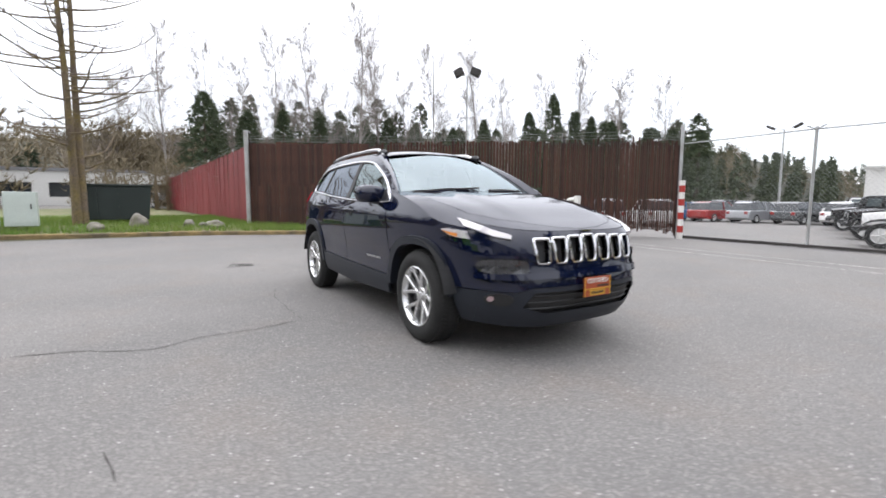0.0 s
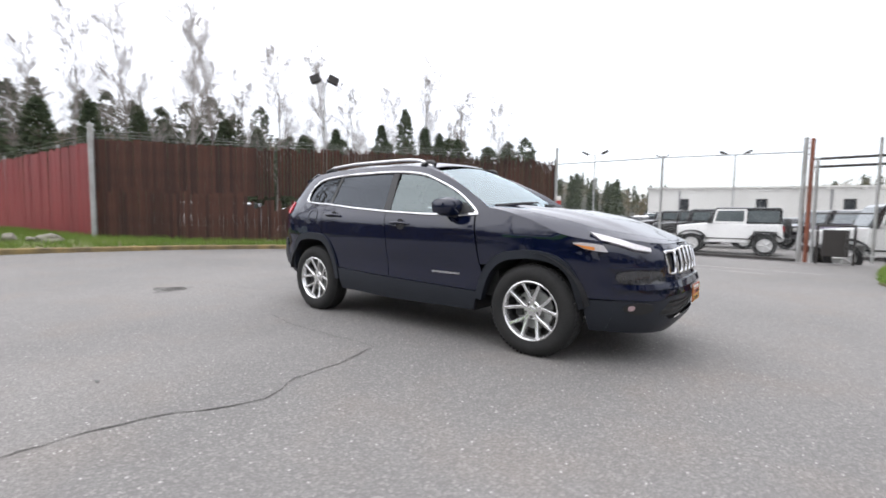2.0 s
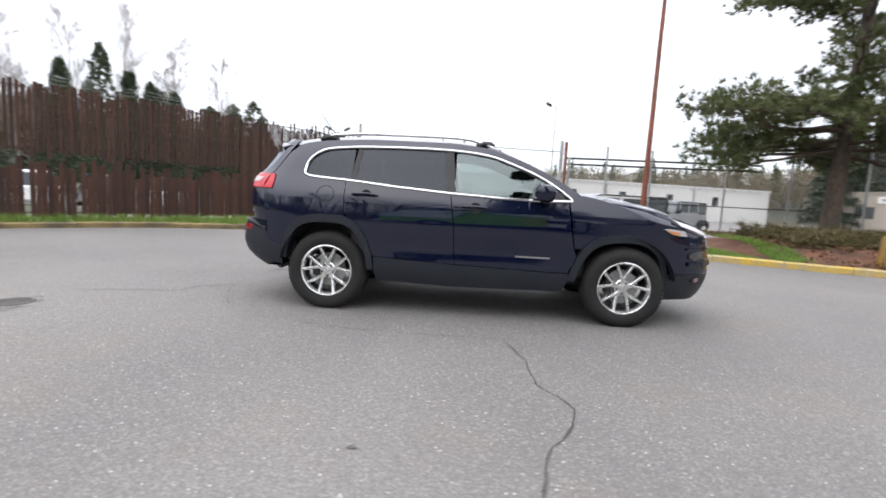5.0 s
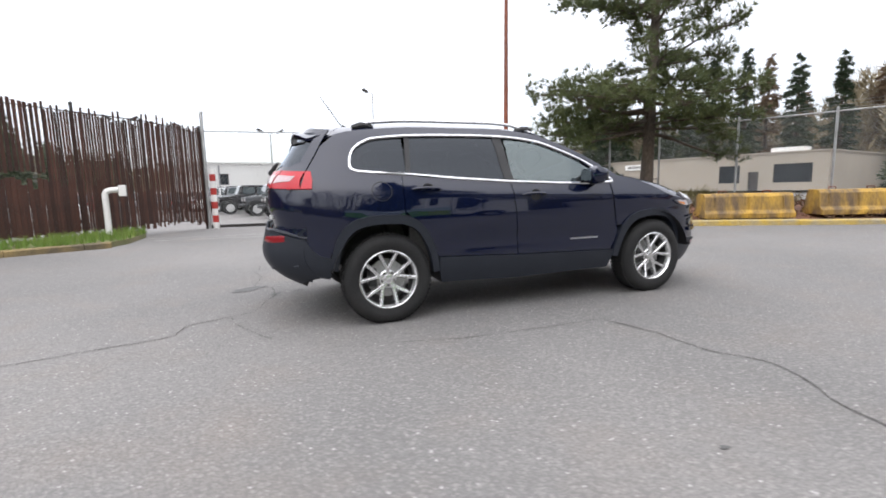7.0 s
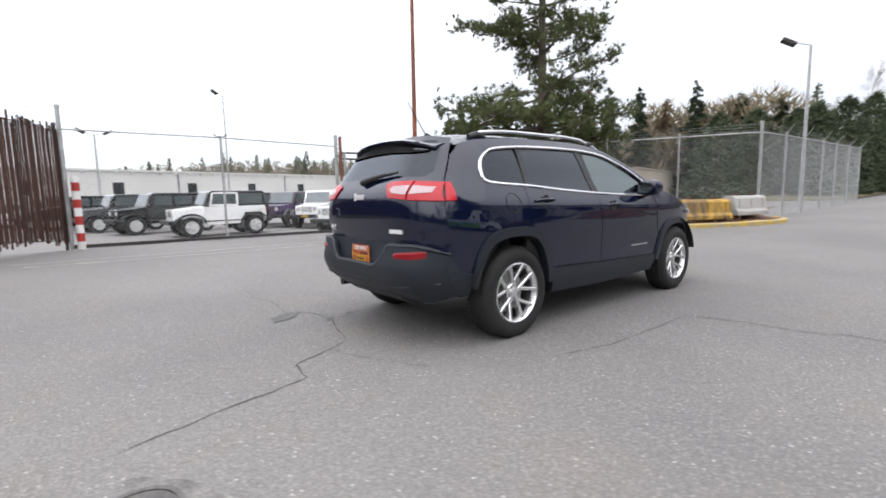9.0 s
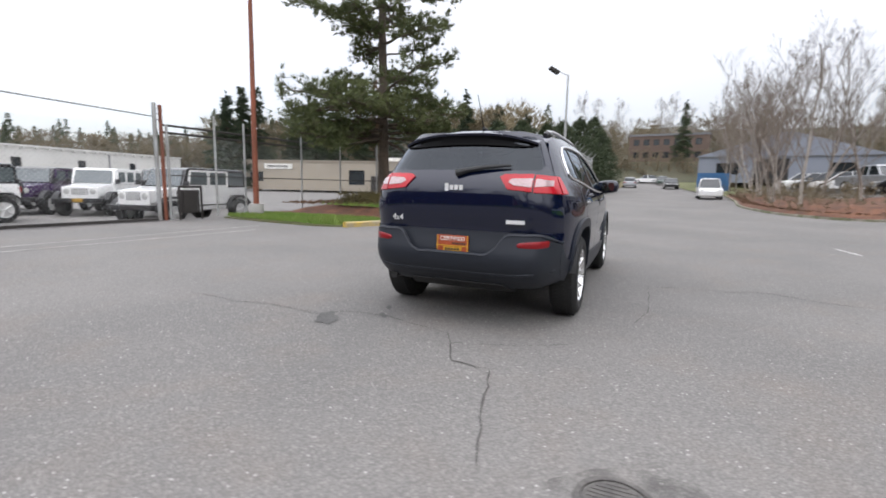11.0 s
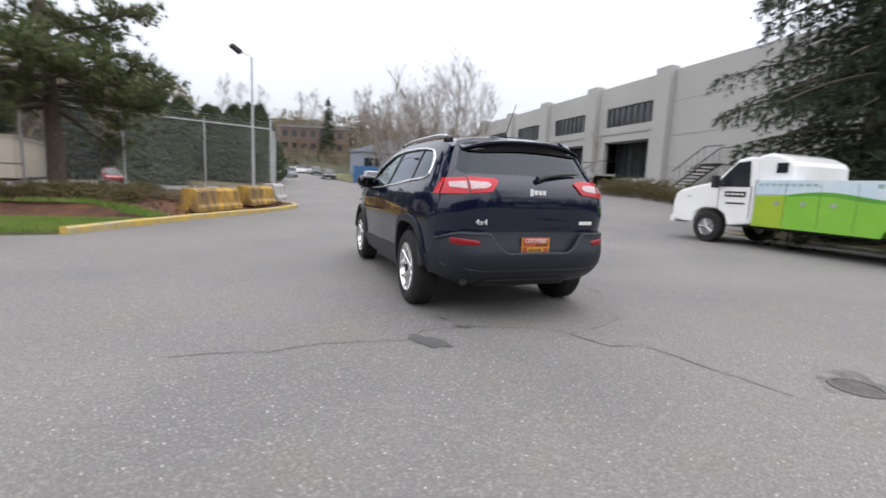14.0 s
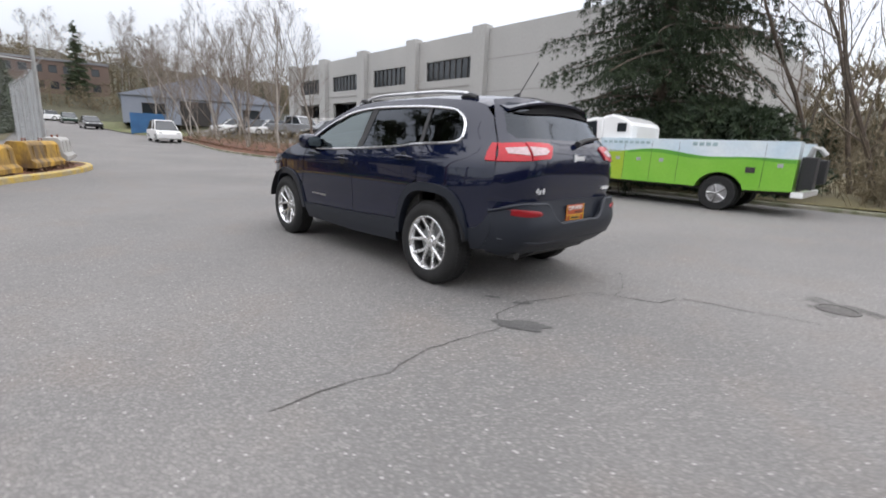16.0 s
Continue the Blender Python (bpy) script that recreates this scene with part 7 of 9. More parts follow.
def thicket(name, box, count, h, material, label, seed, category="bush", base=0.0):
    """Tangle of thin stems and dead leaves."""
    r, s = rng(seed), Soup()
    x0, y0, x1, y1 = box
    for _ in range(count):
        x, y = r.uniform(x0, x1), r.uniform(y0, y1)
        z = ground_z(x, y) + base
        hh = h * r.uniform(0.4, 1.1)
        d = Vector((r.gauss(0, .35), r.gauss(0, .35), 1)).normalized()
        p = Vector((x, y, z))
        s.tube([p, p + d * hh * .5, p + (d + Vector((r.gauss(0, .2), r.gauss(0, .2), 0))).normalized() * hh], [.012, .008, .004], 3, caps=False)
        for k in range(4):
            tuft(s, p + d * hh * r.uniform(.3, 1.0), Vector((r.gauss(0, 1), r.gauss(0, 1), .4)), .22 * r.uniform(.6, 1.3), r, 4, .07)
    return tagged(part(name, s, material, fix=False), label, category, kind="stuff")


thicket("bramble", (-16, -13.5, -3.0, -11.4), 700, 1.5, BRUSH, "dry brown brambles beside the road", 501)
bushy_low = [(-.4, -12.4, 2.5, 1.7), (.9, -12.7, 2.9, 1.8), (2.2, -12.6, 2.6, 1.6)]
thicket("bramble", (-14, -18, -2.0, -13.0), 600, 2.6, BRUSH, "tall dry brown brush under the roadside trees", 502)
thicket("low_shrub", (7.4, 5.4, 10.6, 8.2), 900, 0.5, SHRUB, "low olive-brown shrubs round the pine", 503, base=0.3)
thicket("low_shrub", (8.8, 4.6, 12.4, 6.8), 420, 0.34, BRUSH, "dry brown ground cover behind the barriers", 504, base=0.3)
thicket("island_brush", (19.5, -13.0, 44.0, -7.6), 420, 1.6, BRUSH, "dry brown brush under the island trees", 506)
thicket("hedge", (9.0, -17.2, 18.0, -16.0), 700, 1.0, SHRUB, "clipped evergreen shrubs below the office wall", 505)


def litter(name, poly, box, count, material, label, seed, base):
    r, s, f = rng(seed), Soup(), in_poly(poly)
    while count:
        x, y = r.uniform(box[0], box[2]), r.uniform(box[1], box[3])
        if not f(x, y):
            continue
        count -= 1
        tuft(s, Vector((x, y, base(x, y))), Vector((r.gauss(0, 1), r.gauss(0, 1), .5)), r.uniform(.05, .12), r, 3, .25)
    return tagged(part(name, s, material, fix=False), label, "leaf litter", kind="stuff")


litter("leaf_litter", bed_outline, (6.5, 2, 15.5, 10), 2600, LITTER, "fallen brown leaves and needles on the bed", 511, bed_z)
litter("bark_mulch", MULCH_EDGE + [(24.0, -16.8), (28.0, -12.5), (46.0, -11.0)], (17, -16, 46, -6), 5000, LITTER, "coarse reddish bark chips", 512, lambda x, y: ground_z(x, y) + .25)


# woods on the hills all round, too far to count
RISE = pchip([0, 90, 112, 130, 170, 230, 330], [0, 0, .25, .5, .8, 1.0, 1.2])


def slope_z(x, y, el):
    d = math.hypot(x, y)
    f = RISE(min(d, 329))
    return (max(ground_z(x, y), 0) if d < 170 else 0) * (1 - f) + f * d * math.tan(radians(el(math.degrees(math.atan2(y, x))))) - (.3 if d < 100 else 0)


def build_hills():
    """Low wooded rise that rings the place; az in degrees, height in degrees above the eye."""
    el = pchip([-181, -165, -150, -130, -110, -95, -75, -60, -40, -20, -10, 0, 8, 20, 40, 55, 75, 90, 104, 112, 122, 140, 160, 170, 180],
               [5.6, 4.6, 4.0, 4.0, 4.2, 4.0, 4.0, 4.0, 3.6, 3.4, 3.6, 4.0, 4.0, 3.6, 3.3, 2.7, 2.2, 0.9, 1.2, 3.6, 5.2, 6.0, 6.8, 6.0, 5.6])
    s = Soup()
    n = 180
    rings = (90, 112, 130, 150, 170, 200, 230, 330)
    for i in range(n):
        a = radians(-180 + 360 * i / n)
        for d in rings:
            x, y = d * math.cos(a), d * math.sin(a)
            s.v.append((x, y, slope_z(x, y, el) + 2.0 * noise.noise(Vector((x, y, 0)) * .02) * (d > 125)))
    k_ = len(rings)
    for i in range(n):
        j = (i + 1) % n
        for k in range(k_ - 1):
            s.f.append((k_ * i + k, k_ * i + k + 1, k_ * j + k + 1, k_ * j + k))
    s.m = [0] * len(s.f)
    tagged(part("hills", s, HILL_EARTH, shade=True, angle=180), "low wooded hills round the place", "hill", kind="structure")
    return el


HILL = build_hills()


def woods(name, kinds, a0, a1, d0, d1, count, h0, h1, material, label, seed, size=1.0):
    r, s = rng(seed), Soup()
    for _ in range(count):
        az, d = r.uniform(a0, a1), r.uniform(d0, d1)
        a = radians(az)
        x, y = d * math.cos(a), d * math.sin(a)
        z = slope_z(x, y, HILL) - .2
        h = r.uniform(h0, h1)
        kind = r.choice(kinds)
        if kind == "fir":
            w = h * r.uniform(.2, .3)
            s.tube([(x, y, z), (x, y, z + h)], [.3, .05], 3, caps=False)
            for i in range(int(90 * size)):
                t = r.random() ** .8
                q = r.uniform(0, 6.28)
                rr = w * (1 - t) * r.uniform(.5, 1.1) + .15
                p = Vector((x + rr * math.cos(q) * .5, y + rr * math.sin(q) * .5, z + h * (.06 + .94 * t)))
                tuft(s, p, Vector((math.cos(q), math.sin(q), -.45)), rr * .42 + .45, r, 5, .2)
        elif kind == "brush":
            w = h * r.uniform(.25, .45)
            s.tube([(x, y, z), (x + r.gauss(0, .5), y, z + h * .7)], [.22, .06], 3, caps=False)
            for i in range(int(56 * size)):
                q, t = r.uniform(0, 6.28), r.random()
                rr = w * math.sin(math.pi * (.12 + .8 * t)) * r.random() ** .5
                p = Vector((x + rr * math.cos(q), y + rr * math.sin(q), z + h * (.15 + .8 * t)))
                tuft(s, p, Vector((math.cos(q) * .5, math.sin(q) * .5, 1)), h * r.uniform(.08, .15), r, 5, .055)
    return tagged(part(name, s, material, fix=False), label, "woods", kind="stuff")


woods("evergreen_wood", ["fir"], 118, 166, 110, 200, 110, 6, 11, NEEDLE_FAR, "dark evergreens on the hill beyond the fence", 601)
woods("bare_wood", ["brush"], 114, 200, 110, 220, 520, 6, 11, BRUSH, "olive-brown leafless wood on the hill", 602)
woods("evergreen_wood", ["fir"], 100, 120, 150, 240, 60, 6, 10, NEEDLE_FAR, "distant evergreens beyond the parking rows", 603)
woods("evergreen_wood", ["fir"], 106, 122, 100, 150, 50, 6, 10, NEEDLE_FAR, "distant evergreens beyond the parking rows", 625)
woods("bare_wood", ["brush"], 90, 118, 110, 200, 110, 4, 7, BRUSH, "distant brown leafless wood on the hill", 626)
woods("bare_wood", ["brush"], 46, 80, 115, 220, 340, 6, 9.5, BRUSH, "distant brown leafless wood behind the warehouse", 604)
woods("bare_wood", ["brush"], 78, 90, 130, 220, 60, 6, 10, BRUSH, "distant brown leafless wood behind the warehouse", 621)
woods("evergreen_wood", ["fir"], 48, 88, 140, 220, 60, 8, 13, NEEDLE_FAR, "scattered distant evergreens", 605)
woods("evergreen_wood", ["fir"], 10, 52, 95, 125, 70, 9, 16, NEEDLE_FAR, "tall dark evergreens behind the tan building", 606)
woods("bare_wood", ["brush"], 18, 52, 98, 130, 240, 9, 15, BRUSH, "brown leafless wood behind the tan building", 607)
woods("larch_wood", ["fir"], 18, 34, 96, 112, 10, 14, 17, BRUSH_BROWN, "brown larches among the evergreens", 608)
woods("bare_wood", ["brush"], -7.5, 3, 90, 98, 44, 2.5, 5, BRUSH, "brown brush below the apartments", 623)
woods("bare_wood", ["brush"], -9.5, 4, 112, 150, 60, 7, 11, BRUSH, "grey-brown leafless trees behind the apartments", 619)
woods("bare_wood", ["brush"], -3, 10, 120, 230, 60, 7, 12, BRUSH, "grey-brown leafless trees beside the hill road", 618)
woods("bare_wood", ["brush"], -45, -9.5, 115, 230, 170, 7, 13, BRUSH, "grey-brown leafless trees along the hill road", 609)
woods("evergreen_wood", ["fir"], -40, -10, 125, 220, 22, 7, 12, NEEDLE_FAR, "scattered evergreens on the hill", 610)
woods("bare_wood", ["brush", "brush", "brush"], -165, -72, 45, 110, 200, 7, 13, BRUSH, "leafless wood across the road", 612)
woods("evergreen_wood", ["fir"], -168, -85, 50, 100, 60, 5, 8.5, NEEDLE_FIR, "evergreens across the road", 613)

woods("evergreen_wood", ["fir"], 147, 164, 80, 105, 42, 11, 14.5, NEEDLE_FAR, "dense dark evergreens beyond the fence", 614)
woods("evergreen_wood", ["fir"], 117, 131, 85, 105, 30, 9, 12, NEEDLE_FAR, "dense dark evergreens beyond the fence", 615)
woods("bare_wood", ["brush"], 173, 190, 40, 52, 60, 3, 5.5, BRUSH, "brown leafless brush before the store", 624)
woods("bare_wood", ["brush"], 164, 188, 62, 100, 240, 8, 11.5, BRUSH, "olive-brown leafless wood across the street", 616)
woods("evergreen_wood", ["fir"], 6, 17, 62, 84, 34, 6, 9.5, NEEDLE_FAR, "dense dark evergreens behind the road fence", 617)
woods("birch_wood", ["brush"], 13, 27, 84, 96, 46, 13, 18, BRUSH_PALE, "tall pale leafless birches beside the tan building", 622, 1.6)
woods("bare_wood", ["brush"], 6, 17, 60, 80, 40, 5, 8.5, BRUSH, "brown leafless brush behind the road fence", 620)

# evergreens and tall bare poplars behind the brown fence
def bushy_evergreen(x, y, base, h, w, seed, needle, label, name="evergreen", group="", power=.62, size=.4, count=620):
    """Broad cedar-like evergreen: sprays set all over a lumpy, tapering crown."""
    r = rng(seed)
    root = thing(name, pose(x, y, base), label, "tree", group)
    wood, leaf = Soup(), Soup()
    wood.tube([(0, 0, -.1), (0, 0, h * .9)], [h * .02, .03], 6)
    for i in range(count):
        t = r.random() ** 1.25
        q = r.uniform(0, 6.283)
        lump = .82 + .42 * noise.noise(Vector((math.cos(q) * 1.6, math.sin(q) * 1.6, t * h * .8 + seed)))
        rr = 1.35 * w * (1 - t) ** power * min(1, .6 + 4 * t) * lump * r.random() ** .28
        d = Vector((math.cos(q), math.sin(q), r.uniform(-.45, .75)))
        tuft(leaf, Vector((rr * math.cos(q), rr * math.sin(q), h * (.02 + .96 * t))), d, size * r.uniform(.7, 1.5), r, 7, .13)
    for k in range(7):
        tuft(leaf, Vector((r.gauss(0, .05), r.gauss(0, .05), h * (.93 + .01 * k))), Vector((r.gauss(0, .3), r.gauss(0, .3), 1)), size * 1.1, r, 6, .12)
    part("trunk", wood, BARK, root, fix=False)
    part("crown", leaf, needle, root, fix=False)
    return root


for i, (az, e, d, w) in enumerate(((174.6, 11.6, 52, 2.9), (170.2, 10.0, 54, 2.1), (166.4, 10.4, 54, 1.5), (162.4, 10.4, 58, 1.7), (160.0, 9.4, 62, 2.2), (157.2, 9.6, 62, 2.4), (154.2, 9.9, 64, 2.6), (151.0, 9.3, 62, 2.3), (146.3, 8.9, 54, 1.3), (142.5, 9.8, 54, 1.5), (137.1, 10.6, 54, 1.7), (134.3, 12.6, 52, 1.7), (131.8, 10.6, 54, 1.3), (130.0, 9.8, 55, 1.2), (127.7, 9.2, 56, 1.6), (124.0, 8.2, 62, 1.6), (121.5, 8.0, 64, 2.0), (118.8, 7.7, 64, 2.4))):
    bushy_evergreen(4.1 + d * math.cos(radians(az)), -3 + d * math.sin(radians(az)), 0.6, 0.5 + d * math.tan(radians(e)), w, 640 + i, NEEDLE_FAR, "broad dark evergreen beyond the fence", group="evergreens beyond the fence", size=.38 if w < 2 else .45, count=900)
for i, (x, y, h, w) in enumerate(bushy_low):
    bushy_evergreen(x, y, ground_z(x, y) + .1, h, w, 780 + i, NEEDLE_FIR, "low dark evergreen under the tall fir", group="low evergreens under the fir", size=.22, count=900, power=.35)
for i, (x, y, h, w) in enumerate(((37, 5.6, 6.6, 2.0), (41, 4.7, 7.3, 2.1), (45.5, 3.9, 7.8, 2.2), (50.5, 3.6, 7.0, 2.1), (44, 8.4, 7.2, 2.4), (38, 9.6, 6.9, 2.4), (50, 8.4, 7.6, 2.4), (33.5, 10.6, 6.4, 2.2), (55.5, 4.2, 6.6, 2.2))):
    bushy_evergreen(x, y, ground_z(x, y) - .05, h, w, 900 + i, NEEDLE_FAR, "rounded dark evergreen along the road fence", group="evergreens along the road fence", size=.34, count=1100, power=.6)
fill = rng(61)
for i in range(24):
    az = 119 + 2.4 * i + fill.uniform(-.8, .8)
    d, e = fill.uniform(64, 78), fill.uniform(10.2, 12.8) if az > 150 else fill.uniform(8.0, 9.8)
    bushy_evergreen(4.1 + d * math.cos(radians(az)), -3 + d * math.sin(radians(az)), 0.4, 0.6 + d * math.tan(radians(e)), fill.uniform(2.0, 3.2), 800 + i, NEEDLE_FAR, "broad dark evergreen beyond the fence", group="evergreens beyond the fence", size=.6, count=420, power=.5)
base_pop = [bare_tree("poplar", 0, 0, 20.0, 660 + k, "tall pale leafless poplar", 0.46, BARK_FAR, TWIG_FAR, 3, 12, 0.14, 0.35, 1, base=0, group="poplars", straight=True, first=0.2, reach=0.32, thin=0.28, least=0.0075) for k in range(3)]
r_ = rng(9)
spots = [(az, d, 1.0 + d * math.tan(radians(e))) for az, e, d in ((178.0, 17.0, 58), (174.0, 15.0, 66), (170.9, 17.3, 60), (168.1, 17.6, 62), (163.5, 17.6, 60), (161.0, 15.0, 70), (158.3, 21.0, 58), (155.5, 17.5, 66), (152.0, 15.5, 70), (149.1, 17.3, 60), (143.5, 16.6, 62), (139.2, 15.8, 64), (136.0, 14.0, 70), (131.7, 15.2, 64), (129.0, 13.0, 72), (126.4, 13.8, 66), (122.0, 12.0, 72), (-177.0, 14.0, 70))]
for i, (az, d, h) in enumerate(spots):
    m = pose(4.1 + d * math.cos(radians(az)), -3 + d * math.sin(radians(az)), 0.5, 0, 0, r_.uniform(0, 360)) @ Matrix.Scale(h / 20.0, 4)
    if i < 3:
        base_pop[i].matrix_world = m
    else:
        c = copy_thing(base_pop[i % 3], m)
        c.matrix_basis = m
for i, (az, d, h) in enumerate(((-1.5, 150, 17), (2.5, 150, 16), (-4.0, 160, 18), (-9.5, 150, 17), (-11.5, 140, 16), (-14, 150, 15), (5.0, 120, 15), (7.5, 110, 15), (10, 110, 14), (-17, 140, 15), (-2.8, 118, 14), (-5.2, 112, 13), (-8.2, 116, 15), (-9.0, 124, 16), (-10.4, 104, 13), (-12.6, 112, 14), (-13.4, 118, 15), (-15.4, 116, 13), (-18.6, 120, 14), (-20.5, 118, 15), (-22.5, 116, 14))):
    m = pose(d * math.cos(radians(az)), d * math.sin(radians(az)), slope_z(d * math.cos(radians(az)), d * math.sin(radians(az)), HILL) - .2, 0, 0, r_.uniform(0, 360)) @ Matrix.Scale(h / 20.0, 4)
    c = copy_thing(base_pop[i % 3], m)
    c.matrix_basis = m
conifer("spruce", 98, -7.8, 12.6, 2.9, 690, "tall lone spruce on the hill road", NEEDLE_FAR, rows=20, boughs=7, size=.42, n=7, base=6.2, step=.32, gap=.2, power=.95, droop=.25)
for i, (az, e, d, w) in enumerate(((50.5, 10.3, 78, 3.0), (49.0, 10.7, 76, 2.8), (47.3, 10.9, 78, 3.0), (43.0, 9.0, 82, 3.4), (40.8, 10.2, 80, 3.0), (38.6, 13.6, 80, 3.4), (35.6, 13.6, 78, 3.2), (33.8, 12.6, 82, 3.0), (31.4, 12.3, 80, 3.6), (28.2, 12.0, 84, 3.4), (25.5, 10.6, 90, 3.6), (22.6, 12.0, 84, 3.4), (18.5, 10.2, 88, 3.6), (15.0, 9.4, 90, 3.6))):
    larch = i in (7, 10)
    conifer("fir_tree", -3 + d * math.cos(radians(az)), -3 + d * math.sin(radians(az)), 1 + d * math.tan(radians(e)), w * 1.15, 700 + i, "brown-needled larch behind the fences" if larch else "tall dark fir behind the fences", BRUSH_BROWN if larch else NEEDLE_FIR, rows=24, boughs=7, size=.62, n=7, step=.45, gap=.28, power=.8)
bare_tree("office_tree", 22.6, -19.2, 4.4, 720, "thin pale tree before the office", 0.35, BARK_PALE, BARK_PALE, 2, 7, 0.05, 0.9, 1)
bare_tree("office_tree", 29.5, -18.9, 3.8, 721, "thin pale tree before the office", 0.35, BARK_PALE, BARK_PALE, 2, 7, 0.05, 0.9, 1)


# ---- poles and small street things ----
def build_pole():
    p = thing("utility_pole", pose(5.48, 9.92, 0.15), "tall rust-brown steel light pole", "pole")
    s = Soup()
    s.tube([(0, 0, -.2), (.03, 0, 6), (.10, 0, 15)], [.088, .066, .042], 14)
    part("shaft", s, RUST, p, shade=True)
    s = Soup()
    s.tube([(0, 0, -.2), (0, 0, .28)], [.24, .22], 16)
    part("footing", s, CONCRETE, p, shade=True)


build_pole()


def lamp_pole(x, y, h, heads, turn, label, double=False):
    z = ground_z(x, y)
    p = thing("street_lamp", pose(x, y, z, 0, 0, turn), label, "street lamp")
    s = Soup()
    s.tube([(0, 0, -.2), (0, 0, h)], [.1, .06], 10)
    part("pole", s, GALV, p, shade=True)
    for sg in ((-1, 1) if double else (1,)):
        s = Soup()
        s.tube([(0, 0, h), (sg * .7, 0, h + .18)], .03, 6)
        a = part("arm", s, GALV, p)
        s = Soup()
        if heads > 2:
            s.box((-.42, -.34, -.3), (.42, .34, .3), pose(sg * .72, 0, h + .32, 0, sg * 24, 0))
        else:
            s.box((-.34, -.22, -.1), (.34, .22, .1), pose(sg * .95, 0, h + .25, 0, -sg * 28, 0))
        part("head", s, DARK_STEEL, a, "dark floodlight head", bevel=.04)


lamp_pole(9.6, 50.2, 12.4, 1, 200, "tall floodlight pole in the car lot")
lamp_pole(-28.6, 20.4, 12.0, 4, 50, "twin floodlight pole beyond the brown fence", True)
lamp_pole(25.5, 3.6, 8.1, 1, 120, "street lamp beside the road fence")
lamp_pole(-13.8, 42.7, 7.6, 2, 10, "twin floodlight pole in the car lot", True)
lamp_pole(-1.9, 45.5, 7.1, 2, 10, "twin floodlight pole in the car lot", True)

s = Soup()
s.tube([(0, 0, -.1), (0, 0, .96), (.04, 0, 1.02), (.12, 0, 1.05), (.30, 0, 1.05)], .065, 12)
gp = part("keypad_post", s, WHITE_PAINT, shade=True)
gp.matrix_world = pose(-5.85, 8.48, .14, 0, 0, 12)
tagged(gp, "white gooseneck keypad post on the verge", "post")
s = Soup()
s.box((.27, -.09, .90), (.42, .09, 1.16))
part("keypad", s, WHITE_PAINT, gp, bevel=.02)

STRIPE_RED = mat("stripe_red", (0.42, 0.03, 0.025), 0.5, col2=(0.3, .04, .03), mix=.6, big=4, var=.1)
sp = thing("striped_post", pose(-3.86, 11.42, 0.05), "steel post with red and white warning stripes", "post")
s = Soup()
s.tube([(0, 0, -.1), (0, 0, 1.75)], .085, 14)
part("shaft", s, WHITE_PAINT, sp, shade=True)
for k in range(4):
    s = Soup()
    s.tube([(0, 0, .12 + .42 * k), (0, 0, .33 + .42 * k)], .089, 14)
    part("stripe", s, STRIPE_RED, sp, shade=True)


def barrier(x0, y0, x1, y1, h, materials, label):
    """Concrete road barrier: broad foot, sloped sides, rounded top, lifting slots."""
    L = math.hypot(x1 - x0, y1 - y0)
    root = thing("road_barrier", pose(x0, y0, bed_z(x0, y0) - .06, 0, 0, math.degrees(math.atan2(y1 - y0, x1 - x0))), label, "barrier", "road barriers on the bed")
    s, r = Soup(), rng(int(x0 * 10))
    prof = [(-.34, 0), (-.34, .12), (-.26, .2), (-.22, h - .08), (-.15, h), (.15, h), (.22, h - .08), (.26, .2), (.34, .12), (.34, 0)]
    n = 9
    for i in range(n):
        u = L * i / (n - 1)
        for v, z in prof:
            s.v.append((u + r.uniform(-.012, .012), v + r.uniform(-.012, .012), z + r.uniform(-.01, .012) * (z > .05)))
    k = len(prof)
    for i in range(n - 1):
        for j in range(k):
            s.f.append((i * k + j, i * k + (j + 1) % k, (i + 1) * k + (j + 1) % k, (i + 1) * k + j))
    s.f += [tuple(range(k)), tuple((n - 1) * k + j for j in range(k - 1, -1, -1))]
    s.m = [0] * len(s.f)
    part("body", s, materials[0], root, bevel=.02)
    for f in (.25, .75):
        s = Soup()
        s.tube([(L * f - .09, 0, h - .02), (L * f - .09, 0, h + .06), (L * f + .09, 0, h + .06), (L * f + .09, 0, h - .02)], .014, 6)
        part("lifting_loop", s, RUST, root)
    for f in (.12, .5, .88):
        s = Soup()
        s.box((L * f - .012, -.262, .18), (L * f + .012, -.222, h - .1))
        part("rust_streak_rib", s, materials[1], root)


barrier(8.1, 4.35, 10.05, 3.45, .62, (YELLOW, YELLOW), "yellow painted concrete road barrier, chipped and stained")
barrier(10.55, 3.2, 12.3, 2.5, .62, (YELLOW, YELLOW), "yellow painted concrete road barrier, chipped and stained")
barrier(12.45, 2.45, 14.1, 2.1, .62, (CONCRETE, CONCRETE), "unpainted concrete road barrier beside the yellow ones")


